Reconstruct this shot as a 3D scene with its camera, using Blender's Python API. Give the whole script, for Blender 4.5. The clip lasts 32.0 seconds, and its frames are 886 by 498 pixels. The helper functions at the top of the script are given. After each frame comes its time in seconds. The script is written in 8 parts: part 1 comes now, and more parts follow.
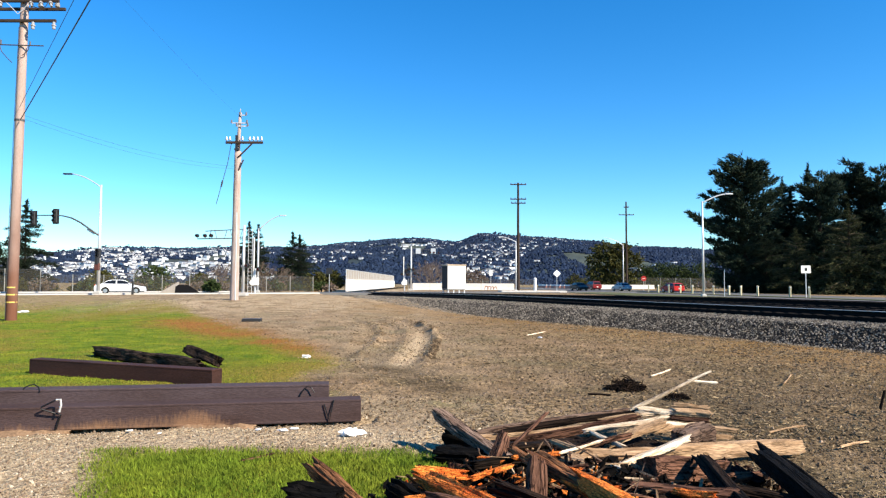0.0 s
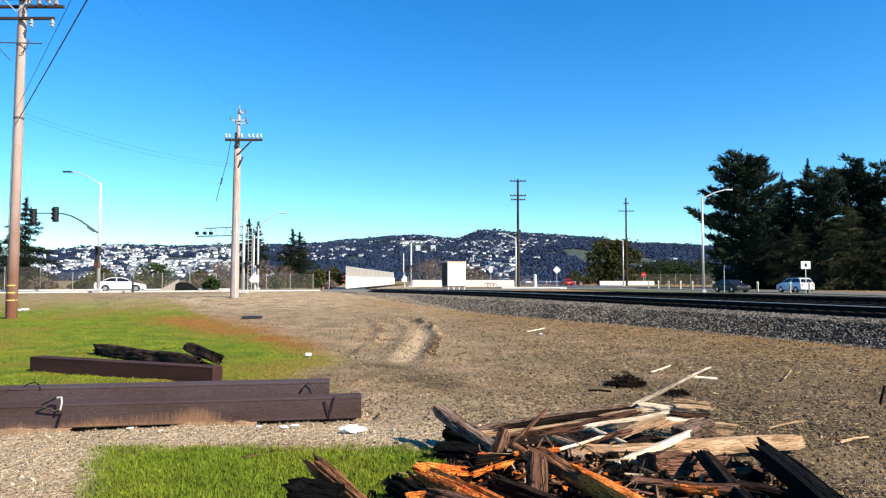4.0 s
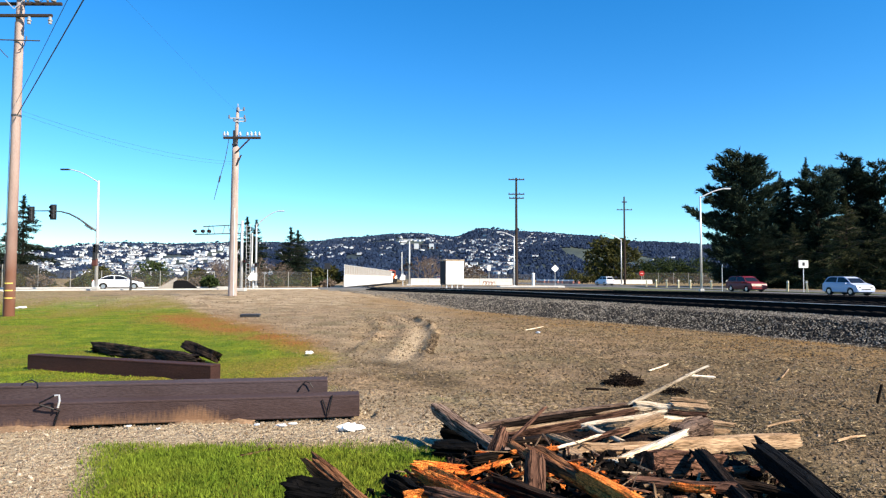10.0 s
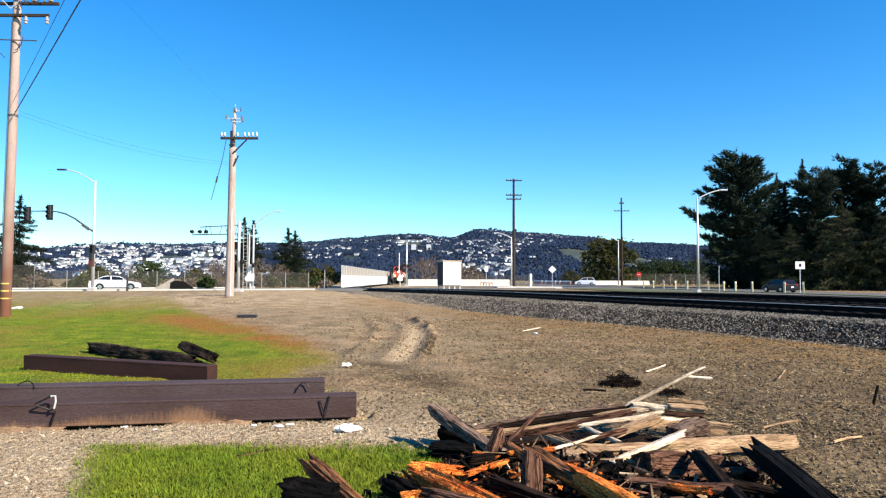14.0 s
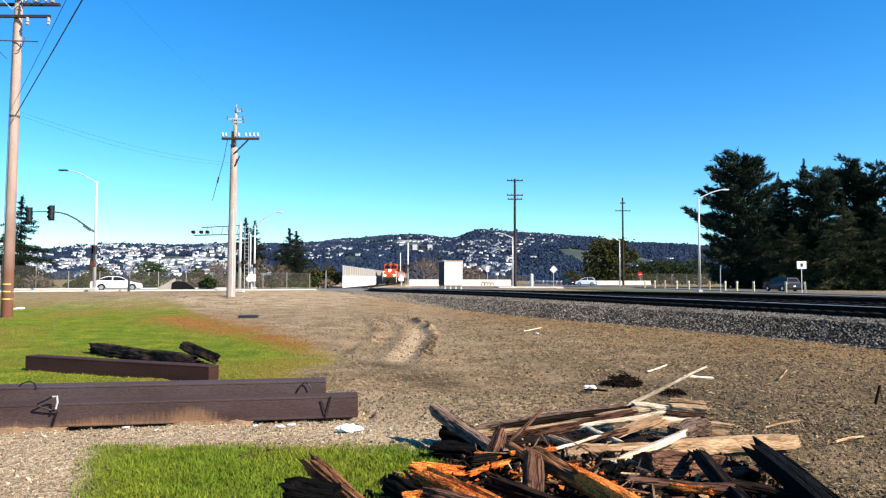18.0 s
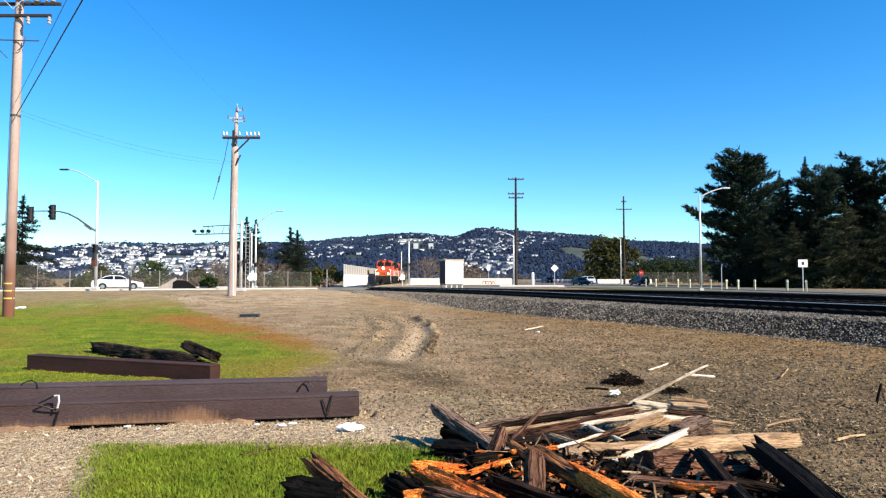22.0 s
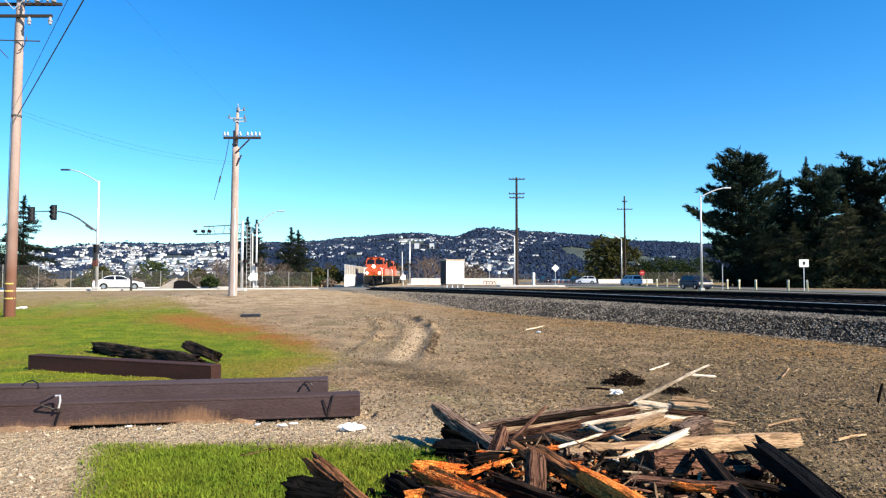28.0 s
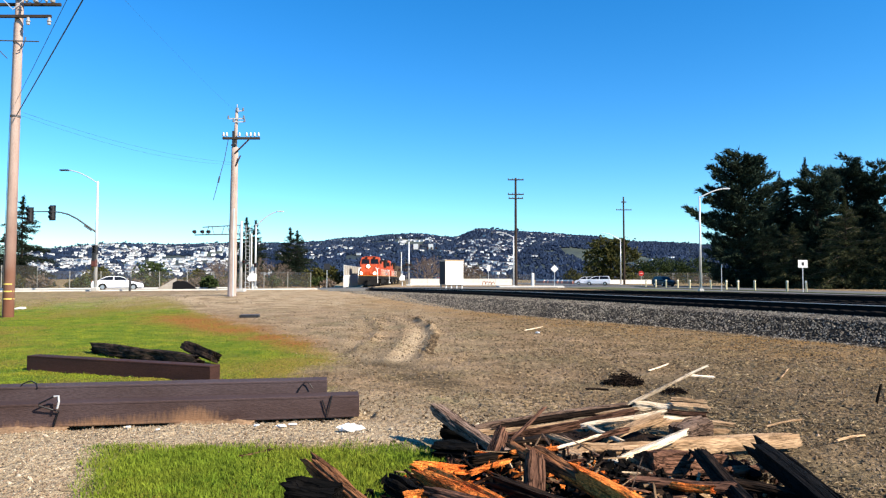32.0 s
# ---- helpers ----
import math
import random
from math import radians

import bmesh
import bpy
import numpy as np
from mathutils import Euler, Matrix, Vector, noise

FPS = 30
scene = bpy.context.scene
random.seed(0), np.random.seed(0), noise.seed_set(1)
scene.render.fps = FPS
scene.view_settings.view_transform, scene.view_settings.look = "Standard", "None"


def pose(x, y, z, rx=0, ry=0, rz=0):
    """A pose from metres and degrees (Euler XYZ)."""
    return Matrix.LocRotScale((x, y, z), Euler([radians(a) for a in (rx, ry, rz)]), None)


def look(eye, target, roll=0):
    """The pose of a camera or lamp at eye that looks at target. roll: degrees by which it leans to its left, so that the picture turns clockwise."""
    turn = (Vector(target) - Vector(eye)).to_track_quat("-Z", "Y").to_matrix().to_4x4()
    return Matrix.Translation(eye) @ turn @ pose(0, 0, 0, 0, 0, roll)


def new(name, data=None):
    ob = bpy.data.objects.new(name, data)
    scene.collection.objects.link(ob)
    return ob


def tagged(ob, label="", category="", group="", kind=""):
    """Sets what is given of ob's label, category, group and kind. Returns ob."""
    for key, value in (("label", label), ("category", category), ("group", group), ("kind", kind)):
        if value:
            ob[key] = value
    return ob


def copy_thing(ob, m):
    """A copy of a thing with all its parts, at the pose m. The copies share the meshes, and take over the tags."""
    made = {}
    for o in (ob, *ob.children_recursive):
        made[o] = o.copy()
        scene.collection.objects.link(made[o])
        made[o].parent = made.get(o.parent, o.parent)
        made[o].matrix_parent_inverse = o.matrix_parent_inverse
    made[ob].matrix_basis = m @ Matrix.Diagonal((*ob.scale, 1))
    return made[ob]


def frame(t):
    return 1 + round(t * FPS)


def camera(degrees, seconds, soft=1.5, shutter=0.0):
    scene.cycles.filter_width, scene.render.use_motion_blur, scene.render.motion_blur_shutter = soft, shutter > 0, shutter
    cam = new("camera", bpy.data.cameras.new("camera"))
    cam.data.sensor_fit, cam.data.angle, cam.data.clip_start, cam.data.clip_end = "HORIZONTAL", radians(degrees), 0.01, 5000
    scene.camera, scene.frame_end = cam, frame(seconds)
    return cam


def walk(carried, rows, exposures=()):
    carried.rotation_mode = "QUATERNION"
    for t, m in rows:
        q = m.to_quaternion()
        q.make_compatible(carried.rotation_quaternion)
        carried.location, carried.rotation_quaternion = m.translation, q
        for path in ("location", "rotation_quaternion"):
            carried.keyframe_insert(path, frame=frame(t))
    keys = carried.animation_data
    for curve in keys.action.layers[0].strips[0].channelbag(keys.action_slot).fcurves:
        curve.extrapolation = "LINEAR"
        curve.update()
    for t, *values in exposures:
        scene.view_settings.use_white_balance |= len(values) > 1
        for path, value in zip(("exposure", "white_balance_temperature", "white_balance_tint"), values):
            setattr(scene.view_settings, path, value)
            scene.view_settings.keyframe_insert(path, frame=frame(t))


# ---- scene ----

# One clip-long hand-held view from one spot: the eye stays, the aim sways.
EYE = (0.0, 0.0, 1.6)


def aim(yaw, pitch, roll):
    y, p = radians(yaw), radians(pitch)
    way = Vector((math.sin(y) * math.cos(p), math.cos(y) * math.cos(p), math.sin(p)))
    return look(EYE, Vector(EYE) + way, roll)


cam = camera(67, 32.0, soft=1.25)
walk(cam, [
    (0, aim(-0.199, 2.885, 0.227)),
    (0.5, aim(-0.131, 2.914, 0.493)),
    (1, aim(0.078, 2.652, 0.489)),
    (1.5, aim(0.070, 2.697, 0.438)),
    (2, aim(0.023, 2.784, 0.469)),
    (2.5, aim(-0.107, 2.400, 0.248)),
    (3, aim(-0.134, 2.472, 0.125)),
    (3.5, aim(-0.199, 2.582, 0.050)),
    (5.5, aim(-0.134, 2.630, 0.094)),
    (6, aim(-0.187, 2.603, 0.006)),
    (6.5, aim(-0.110, 2.553, 0.082)),
    (7, aim(-0.069, 2.490, 0.061)),
    (7.5, aim(0.001, 2.538, 0.114)),
    (8, aim(-0.026, 2.535, 0.144)),
    (8.5, aim(-0.060, 2.541, 0.010)),
    (9, aim(-0.066, 2.511, 0.144)),
    (9.5, aim(-0.064, 2.470, 0.101)),
    (10, aim(-0.044, 2.474, 0.143)),
    (10.5, aim(-0.044, 2.468, 0.048)),
    (11, aim(-0.076, 2.459, 0.097)),
    (11.5, aim(-0.063, 2.456, 0.022)),
    (12, aim(-0.121, 2.452, 0.170)),
    (12.5, aim(0.184, 2.698, 0.284)),
    (13, aim(0.110, 2.664, 0.183)),
    (13.5, aim(0.268, 2.608, 0.213)),
    (14, aim(0.183, 2.544, 0.206)),
    (14.5, aim(0.200, 2.513, 0.252)),
    (16.5, aim(0.184, 2.599, 0.198)),
    (17, aim(0.237, 2.588, 0.211)),
    (17.5, aim(0.218, 2.587, 0.242)),
    (18, aim(0.080, 2.556, 0.144)),
    (18.5, aim(-0.095, 2.389, 0.023)),
    (19, aim(0.064, 2.493, 0.092)),
    (19.5, aim(0.047, 2.479, 0.129)),
    (20, aim(-0.000, 2.465, 0.000)),
    (20.5, aim(-0.012, 2.333, 0.121)),
    (21, aim(0.002, 2.403, 0.038)),
    (21.5, aim(0.033, 2.429, 0.157)),
    (22, aim(-0.002, 2.450, 0.075)),
    (22.5, aim(0.040, 2.452, 0.166)),
    (23, aim(0.046, 2.496, 0.146)),
    (23.5, aim(-0.027, 2.544, 0.089)),
    (24, aim(-0.023, 2.510, 0.069)),
    (24.5, aim(0.053, 2.499, 0.087)),
    (25, aim(-0.006, 2.445, 0.033)),
    (25.5, aim(0.035, 2.466, 0.129)),
    (27.5, aim(-0.071, 2.449, 0.056)),
    (28, aim(-0.071, 2.449, 0.056)),
    (28.5, aim(-0.087, 2.456, 0.031)),
    (29, aim(-0.051, 2.431, 0.066)),
    (29.5, aim(-0.055, 2.437, 0.055)),
    (30, aim(-0.040, 2.432, 0.059)),
    (30.5, aim(-0.064, 2.444, 0.017)),
    (31, aim(-0.061, 2.390, 0.035)),
    (31.5, aim(0.063, 2.457, 0.076)),
    (32, aim(0.005, 2.498, 0.067)),
])

# ---- daylight: clear winter sky, sun from the side and a little behind ----
SUN_WAY = Vector((0.68, -0.45, 0.58)).normalized()
world = bpy.data.worlds.new("sky")
scene.world = world
world.use_nodes = True
wn, wl = world.node_tree.nodes, world.node_tree.links
sky = wn.new("ShaderNodeTexSky")
sky.sky_type = 'NISHITA'
sky.sun_disc = False
sky.sun_elevation = math.asin(SUN_WAY.z)
sky.sun_rotation = math.atan2(SUN_WAY.x, SUN_WAY.y)
sky.altitude, sky.air_density, sky.dust_density, sky.ozone_density = 0, 1.0, 0.0, 4.5
hs = wn.new("ShaderNodeHueSaturation")
hs.inputs["Saturation"].default_value = 1.32
hs.inputs["Value"].default_value = 1.0
wl.new(sky.outputs[0], hs.inputs["Color"])
tint = wn.new("ShaderNodeMixRGB")
tint.blend_type = 'MULTIPLY'
tint.inputs[0].default_value = 1.0
tint.inputs[2].default_value = (0.73, 0.94, 1.0, 1)
wl.new(hs.outputs[0], tint.inputs[1])
wl.new(tint.outputs[0], wn["Background"].inputs[0])
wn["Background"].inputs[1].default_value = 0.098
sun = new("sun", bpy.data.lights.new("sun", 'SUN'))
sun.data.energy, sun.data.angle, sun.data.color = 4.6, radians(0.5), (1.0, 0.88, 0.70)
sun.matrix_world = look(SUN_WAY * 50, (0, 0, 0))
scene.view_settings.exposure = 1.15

# ---- materials ----
MATS = {}


def material(name, color, rough=0.8, metal=0.0, other=None, scale=8.0, amount=0.5, fine=60.0, bump=0.2, spread=0.25,
             emit=0.0, coat=0.0, stretch=(1, 1, 1), random_tone=0.0):
    """Principled surface with variation at two scales, fine relief, and a tone that differs from piece to piece."""
    if name in MATS:
        return MATS[name]
    m = bpy.data.materials.new(name)
    m.use_nodes = True
    n, l = m.node_tree.nodes, m.node_tree.links
    b = n["Principled BSDF"]
    b.inputs["Roughness"].default_value, b.inputs["Metallic"].default_value = rough, metal
    if rough >= 0.7:
        b.inputs["Specular IOR Level"].default_value = 0.12
    b.inputs["Coat Weight"].default_value = coat
    tc = n.new("ShaderNodeTexCoord")
    mp = n.new("ShaderNodeMapping")
    mp.inputs["Scale"].default_value = stretch
    l.new(tc.outputs["Object"], mp.inputs["Vector"])
    big, small = n.new("ShaderNodeTexNoise"), n.new("ShaderNodeTexNoise")
    big.inputs["Scale"].default_value, small.inputs["Scale"].default_value = scale, fine
    big.inputs["Detail"].default_value, small.inputs["Detail"].default_value = 5, 4
    for t in (big, small):
        l.new(mp.outputs[0], t.inputs["Vector"])
    ramp = n.new("ShaderNodeValToRGB")
    ramp.color_ramp.elements[0].position, ramp.color_ramp.elements[1].position = 0.5 - spread, 0.5 + spread
    ramp.color_ramp.elements[0].color = (*color, 1)
    o = other or tuple(c * 0.6 for c in color)
    ramp.color_ramp.elements[1].color = (*[c + (q - c) * min(1, amount * 2) for c, q in zip(color, o)], 1)
    l.new(big.outputs[0], ramp.inputs[0])
    mul = n.new("ShaderNodeMixRGB")
    mul.blend_type = 'OVERLAY'
    mul.inputs[0].default_value = min(1.0, amount * 1.2)
    l.new(ramp.outputs[0], mul.inputs[1])
    l.new(small.outputs[0], mul.inputs[2])
    last = mul.outputs[0]
    if random_tone:
        info, mr, hv = n.new("ShaderNodeObjectInfo"), n.new("ShaderNodeMapRange"), n.new("ShaderNodeHueSaturation")
        geo = n.new("ShaderNodeNewGeometry")
        add, fr = n.new("ShaderNodeMath"), n.new("ShaderNodeMath")
        add.operation, fr.operation = 'ADD', 'FRACT'
        l.new(info.outputs["Random"], add.inputs[0])
        l.new(geo.outputs["Random Per Island"], add.inputs[1])
        l.new(add.outputs[0], fr.inputs[0])
        l.new(fr.outputs[0], mr.inputs[0])
        mr.inputs[3].default_value, mr.inputs[4].default_value = 1 - random_tone, 1 + random_tone
        l.new(mr.outputs[0], hv.inputs["Value"])
        l.new(last, hv.inputs["Color"])
        last = hv.outputs[0]
    l.new(last, b.inputs["Base Color"])
    if bump:
        bp = n.new("ShaderNodeBump")
        bp.inputs["Strength"].default_value, bp.inputs["Distance"].default_value = bump, 0.02
        l.new(small.outputs[0], bp.inputs["Height"])
        l.new(bp.outputs[0], b.inputs["Normal"])
    if emit:
        b.inputs["Emission Color"].default_value = (*color, 1)
        b.inputs["Emission Strength"].default_value = emit
    MATS[name] = m
    return m


def glass_dark(name="car_glass"):
    m = material(name, (0.010, 0.012, 0.016), 0.08, amount=0.1, bump=0)
    m.node_tree.nodes["Principled BSDF"].inputs["Specular IOR Level"].default_value = 0.22
    return m


# ---- mesh tools ----
class Shape:
    """Vertices and faces of one mesh, put together from simple solids."""

    def __init__(self):
        self.v, self.f = [], []

    def add(self, verts, faces):
        k = len(self.v)
        self.v += [tuple(p) for p in verts]
        self.f += [tuple(k + i for i in q) for q in faces]
        return self

    def box(self, c, s, m=None, bevel=0.0):
        """A box about c of size s with chamfered edges; m turns it about c."""
        h = [a / 2 for a in s]
        b = min(bevel, *[a * 0.45 for a in h]) if bevel else 0
        if not b:
            vs = [Vector((x * h[0], y * h[1], z * h[2])) for x in (-1, 1) for y in (-1, 1) for z in (-1, 1)]
            fs = [(0, 1, 3, 2), (4, 6, 7, 5), (0, 4, 5, 1), (2, 3, 7, 6), (0, 2, 6, 4), (1, 5, 7, 3)]
        else:
            vs, idx = [], {}
            for sx in (-1, 1):
                for sy in (-1, 1):
                    for sz in (-1, 1):
                        sg = (sx, sy, sz)
                        for ax in range(3):
                            p = [sg[i] * (h[i] - (0 if i == ax else b)) for i in range(3)]
                            idx[(sg, ax)] = len(vs)
                            vs.append(Vector(p))
            fs = []
            for ax in range(3):
                o = [i for i in range(3) if i != ax]
                for s1 in (-1, 1):
                    q = []
                    for a, c2 in ((-1, -1), (1, -1), (1, 1), (-1, 1)):
                        sg = [0, 0, 0]
                        sg[ax], sg[o[0]], sg[o[1]] = s1, a, c2
                        q.append(idx[(tuple(sg), ax)])
                    flip = (s1 < 0) != (ax == 1)
                    fs.append(tuple(reversed(q)) if flip else tuple(q))
            for ax in range(3):
                o = [i for i in range(3) if i != ax]
                for a in (-1, 1):
                    for c2 in (-1, 1):
                        q = []
                        for s1, k in ((-1, 0), (-1, 1), (1, 1), (1, 0)):
                            sg = [0, 0, 0]
                            sg[ax], sg[o[0]], sg[o[1]] = s1, a, c2
                            q.append(idx[(tuple(sg), o[k])])
                        fs.append(tuple(q))
            for sx in (-1, 1):
                for sy in (-1, 1):
                    for sz in (-1, 1):
                        fs.append(tuple(idx[((sx, sy, sz), a)] for a in range(3)))
        c = Vector(c)
        self.add([(c + (m @ p if m else p)) for p in vs], fs)
        return self

    def tube(self, p0, p1, r0, r1=None, n=10, caps=True):
        p0, p1 = Vector(p0), Vector(p1)
        r1 = r0 if r1 is None else r1
        z = (p1 - p0).normalized()
        a = z.orthogonal().normalized()
        b = z.cross(a)
        vs = []
        for p, r in ((p0, r0), (p1, r1)):
            vs += [p + (a * math.cos(2 * math.pi * i / n) + b * math.sin(2 * math.pi * i / n)) * r for i in range(n)]
        fs = [(i, (i + 1) % n, n + (i + 1) % n, n + i) for i in range(n)]
        if caps:
            fs += [tuple(reversed(range(n))), tuple(range(n, 2 * n))]
        return self.add(vs, fs)

    def path(self, pts, r, n=6):
        """A bent round bar through pts; r is one radius or a list."""
        pts = [Vector(p) for p in pts]
        rs = r if isinstance(r, (list, tuple)) else [r] * len(pts)
        vs = []
        for i, p in enumerate(pts):
            z = (pts[min(i + 1, len(pts) - 1)] - pts[max(i - 1, 0)]).normalized()
            a = z.cross(Vector((0.31, 0.17, 0.93))).normalized()
            b = z.cross(a)
            vs += [p + (a * math.cos(2 * math.pi * k / n) + b * math.sin(2 * math.pi * k / n)) * rs[i] for k in range(n)]
        fs = []
        for i in range(len(pts) - 1):
            fs += [(i * n + k, i * n + (k + 1) % n, (i + 1) * n + (k + 1) % n, (i + 1) * n + k) for k in range(n)]
        fs += [tuple(reversed(range(n))), tuple(range((len(pts) - 1) * n, len(pts) * n))]
        return self.add(vs, fs)

    def prism(self, outline, y0, y1, inset=None):
        """A side outline of (x, z) points drawn out from y0 to y1; inset(x, z) narrows it."""
        n = len(outline)
        ins = inset or (lambda x, z: 0.0)
        vs = [(x, y0 + ins(x, z), z) for x, z in outline] + [(x, y1 - ins(x, z), z) for x, z in outline]
        fs = [(i, (i + 1) % n, n + (i + 1) % n, n + i) for i in range(n)]
        fs += [tuple(reversed(range(n))), tuple(range(n, 2 * n))]
        return self.add(vs, fs)

    def ball(self, c, r, squash=(1, 1, 1), n=8, rough=0.0, rng=random):
        c = Vector(c)
        vs = [c + Vector((0, 0, r * squash[2]))]
        k = max(3, n // 2)
        for i in range(1, k):
            a = math.pi * i / k
            for j in range(n):
                q = 2 * math.pi * j / n
                d = r * (1 + rng.uniform(-rough, rough))
                vs.append(c + Vector((math.sin(a) * math.cos(q) * d * squash[0], math.sin(a) * math.sin(q) * d * squash[1],
                                      math.cos(a) * d * squash[2])))
        vs.append(c - Vector((0, 0, r * squash[2])))
        fs = [(0, 1 + j, 1 + (j + 1) % n) for j in range(n)]
        for i in range(k - 2):
            fs += [(1 + i * n + j, 1 + (i + 1) * n + j, 1 + (i + 1) * n + (j + 1) % n, 1 + i * n + (j + 1) % n) for j in range(n)]
        e = len(vs) - 1
        fs += [(e, 1 + (k - 2) * n + (j + 1) % n, 1 + (k - 2) * n + j) for j in range(n)]
        return self.add(vs, fs)

    def mesh(self, name, mat, smooth=False):
        me = bpy.data.meshes.new(name)
        me.from_pydata(self.v, [], self.f)
        me.materials.append(mat)
        if smooth:
            me.polygons.foreach_set("use_smooth", [True] * len(me.polygons))
        me.update()
        return me


def thing(name, x=0, y=0, z=0, turn=0, label="", category="", group="", kind=""):
    """An Empty at the base of a thing; its parts hang under it."""
    ob = new(name)
    ob.empty_display_size = 0.2
    ob.matrix_world = pose(x, y, z, 0, 0, turn)
    return tagged(ob, label, category, group, kind)


def part(name, shape, mat, parent=None, label="", smooth=False):
    ob = new(name, shape.mesh(name, mat, smooth) if isinstance(shape, Shape) else shape)
    if parent is not None:
        ob.parent = parent
    if label:
        ob["label"] = label
    return ob


def single(name, shape, mat, label="", category="", group="", kind="", smooth=False):
    return tagged(new(name, shape.mesh(name, mat, smooth)), label, category, group, kind)

# ---- the plan ----
def smooth(a, b, t):
    u = min(1.0, max(0.0, (t - a) / (b - a)))
    return u * u * (3 - 2 * u)


def track_x(y):
    """Centre line of the nearer track: straight, with a bend towards the camera's side and one far behind."""
    if y >= 185:
        return -11.4 - (y - 185) ** 2 / 400
    u = max(0.0, 104 - y)
    return -11.4 + (0.4 / 60 * u * u if u < 30 else 6.0 + 0.4 * (u - 30))


def track_slope(y):
    return (track_x(y + 0.5) - track_x(y - 0.5))


def rail_z(y):
    return 0.71 - 0.33 * smooth(42, 92, y) - 0.012 * max(0.0, y - 185)


def beside_track(x, y):
    """Signed distance from the nearer track's centre line; minus on the camera's side."""
    s = track_slope(y)
    return (x - track_x(y)) / math.sqrt(1 + s * s)


def road_z(d):
    return 0.15 + 0.12 * smooth(60, 140, d)


def toe_off(y):
    """How far the ballast bank reaches out on the camera's side."""
    return -3.5 - 2.8 * smooth(19, 45, y) + 2.6 * smooth(60, 92, y)


def rut_x(y):
    """Line of the bank beside the deeper wheel rut."""
    return -0.25 - (0.0166 if y > 19.3 else 0.004) * (y - 19.3) ** 2


EDGE = np.interp(np.arange(0, 1400) * 0.1, (8, 12.8, 14.2, 16.7, 18.3, 20.7, 24.2, 29.4, 43.7, 70), (-1.4, -2.1, -2.5, -3.4, -4.1, -5.6, -7.6, -10.3, -18, -40)).tolist()


def field_edge(y):
    """Where the green field gives way to dirt."""
    return EDGE[max(0, min(1399, int(y * 10)))]


def ground_z(x, y):
    side = beside_track(x, y) if -60 < y < 300 else 0
    far = smooth(6, 12, side) if -60 < y < 300 else smooth(40, 90, y)
    z = 0.28 * smooth(34, 62, y) * (1 - far) + (road_z(y) - 0.02) * far
    z += 0.42 * math.exp(-((x + 13.5) ** 2 / 110 + (y - 43) ** 2 / 70))
    calm = 1 - smooth(50, 75, y)
    z += calm * (1 - far) * 0.05 * (noise.noise((x * 0.35, y * 0.35, 3)) + 0.5 * noise.noise((x * 0.9, y * 0.9, 8)))
    if y < 24 and y > 1:
        z += 0.022 * noise.noise((x * 4, y * 4, 1)) + 0.012 * noise.noise((x * 11, y * 11, 5))
    # wheel ruts that curl through the dirt, each with a bank thrown up on one side
    if 9 < y < 33 and -8 < x < 2:
        for off, deep in ((0.0, 0.09), (-1.6, 0.06), (-0.85, 0.035)):
            w = x - rut_x(y) - off * (1 + 0.02 * (y - 18)) - 0.13 * noise.noise((y * 1.1, off, 0)) - 0.05 * noise.noise((y * 4, off, 3))
            fade = smooth(12, 15, y) * (1 - smooth(25, 31, y))
            lump = max(0.0, 0.62 + 0.9 * noise.noise((x * 2.2, y * 1.3, 2)) + 0.7 * noise.noise((x * 7, y * 5, 9)))
            z += deep * fade * (-0.9 * math.exp(-((w + 0.36) / 0.22) ** 2) + 1.35 * lump * math.exp(-(w / 0.10) ** 2))
    # a hollow under the long beam
    if 6.3 < y < 8.4 and -7 < x < -0.8:
        w = y - 6.95 - (x + 6.6) * 0.1655
        z -= 0.07 * math.exp(-((w + 0.02) / 0.15) ** 2)
    if -30 < y < 70:
        z -= 0.40 * smooth(toe_off(y) - 5.0, toe_off(y) + 0.4, side) * (1 - smooth(48, 66, y)) * (1 - far)
    if 0 > side > -7:
        z = min(z, rail_z(y) - 0.47)
    return z


def grass_amount(x, y):
    """How green the ground is: the field beside the road and the strip before the beams."""
    n = 0.55 * noise.noise((x * 0.7, y * 0.5, 4)) + 0.3 * noise.noise((x * 2.3, y * 2.3, 7))
    field = smooth(-0.25, 0.7, field_edge(y) - x + n * 1.1) * smooth(8.6, 9.6, y + n * 0.8) * (1 - 0.8 * smooth(27, 46, y + 9 * n))
    strip = smooth(-0.25, 0.3, min(x + 2.62 + 0.45 * (y - 5) + 0.3 * n, 0.5 - x + 1.2 * n, 6.35 + 0.45 * n - y, y - 3.0))
    bit = 0.8 * smooth(-0.1, 0.4, n) * math.exp(-((x - 0.0) ** 2 / 0.1 + (y - 9.2) ** 2 / 0.3))
    return max(0.0, min(1.0, max(field, strip, bit)))


def rust_amount(x, y):
    """Dry rusty-coloured weeds along the field's edge."""
    n = noise.noise((x * 0.8, y * 0.6, 14))
    deep = field_edge(y) - x
    band = math.exp(-((deep - 0.1 - 0.09 * max(0.0, y - 12)) / (0.25 + 0.10 * max(0.0, y - 12))) ** 2)
    return max(0.0, min(1.0, band * smooth(12.5, 18, y) * (1 - smooth(25, 31, y)) * (0.95 + 1.1 * n)))


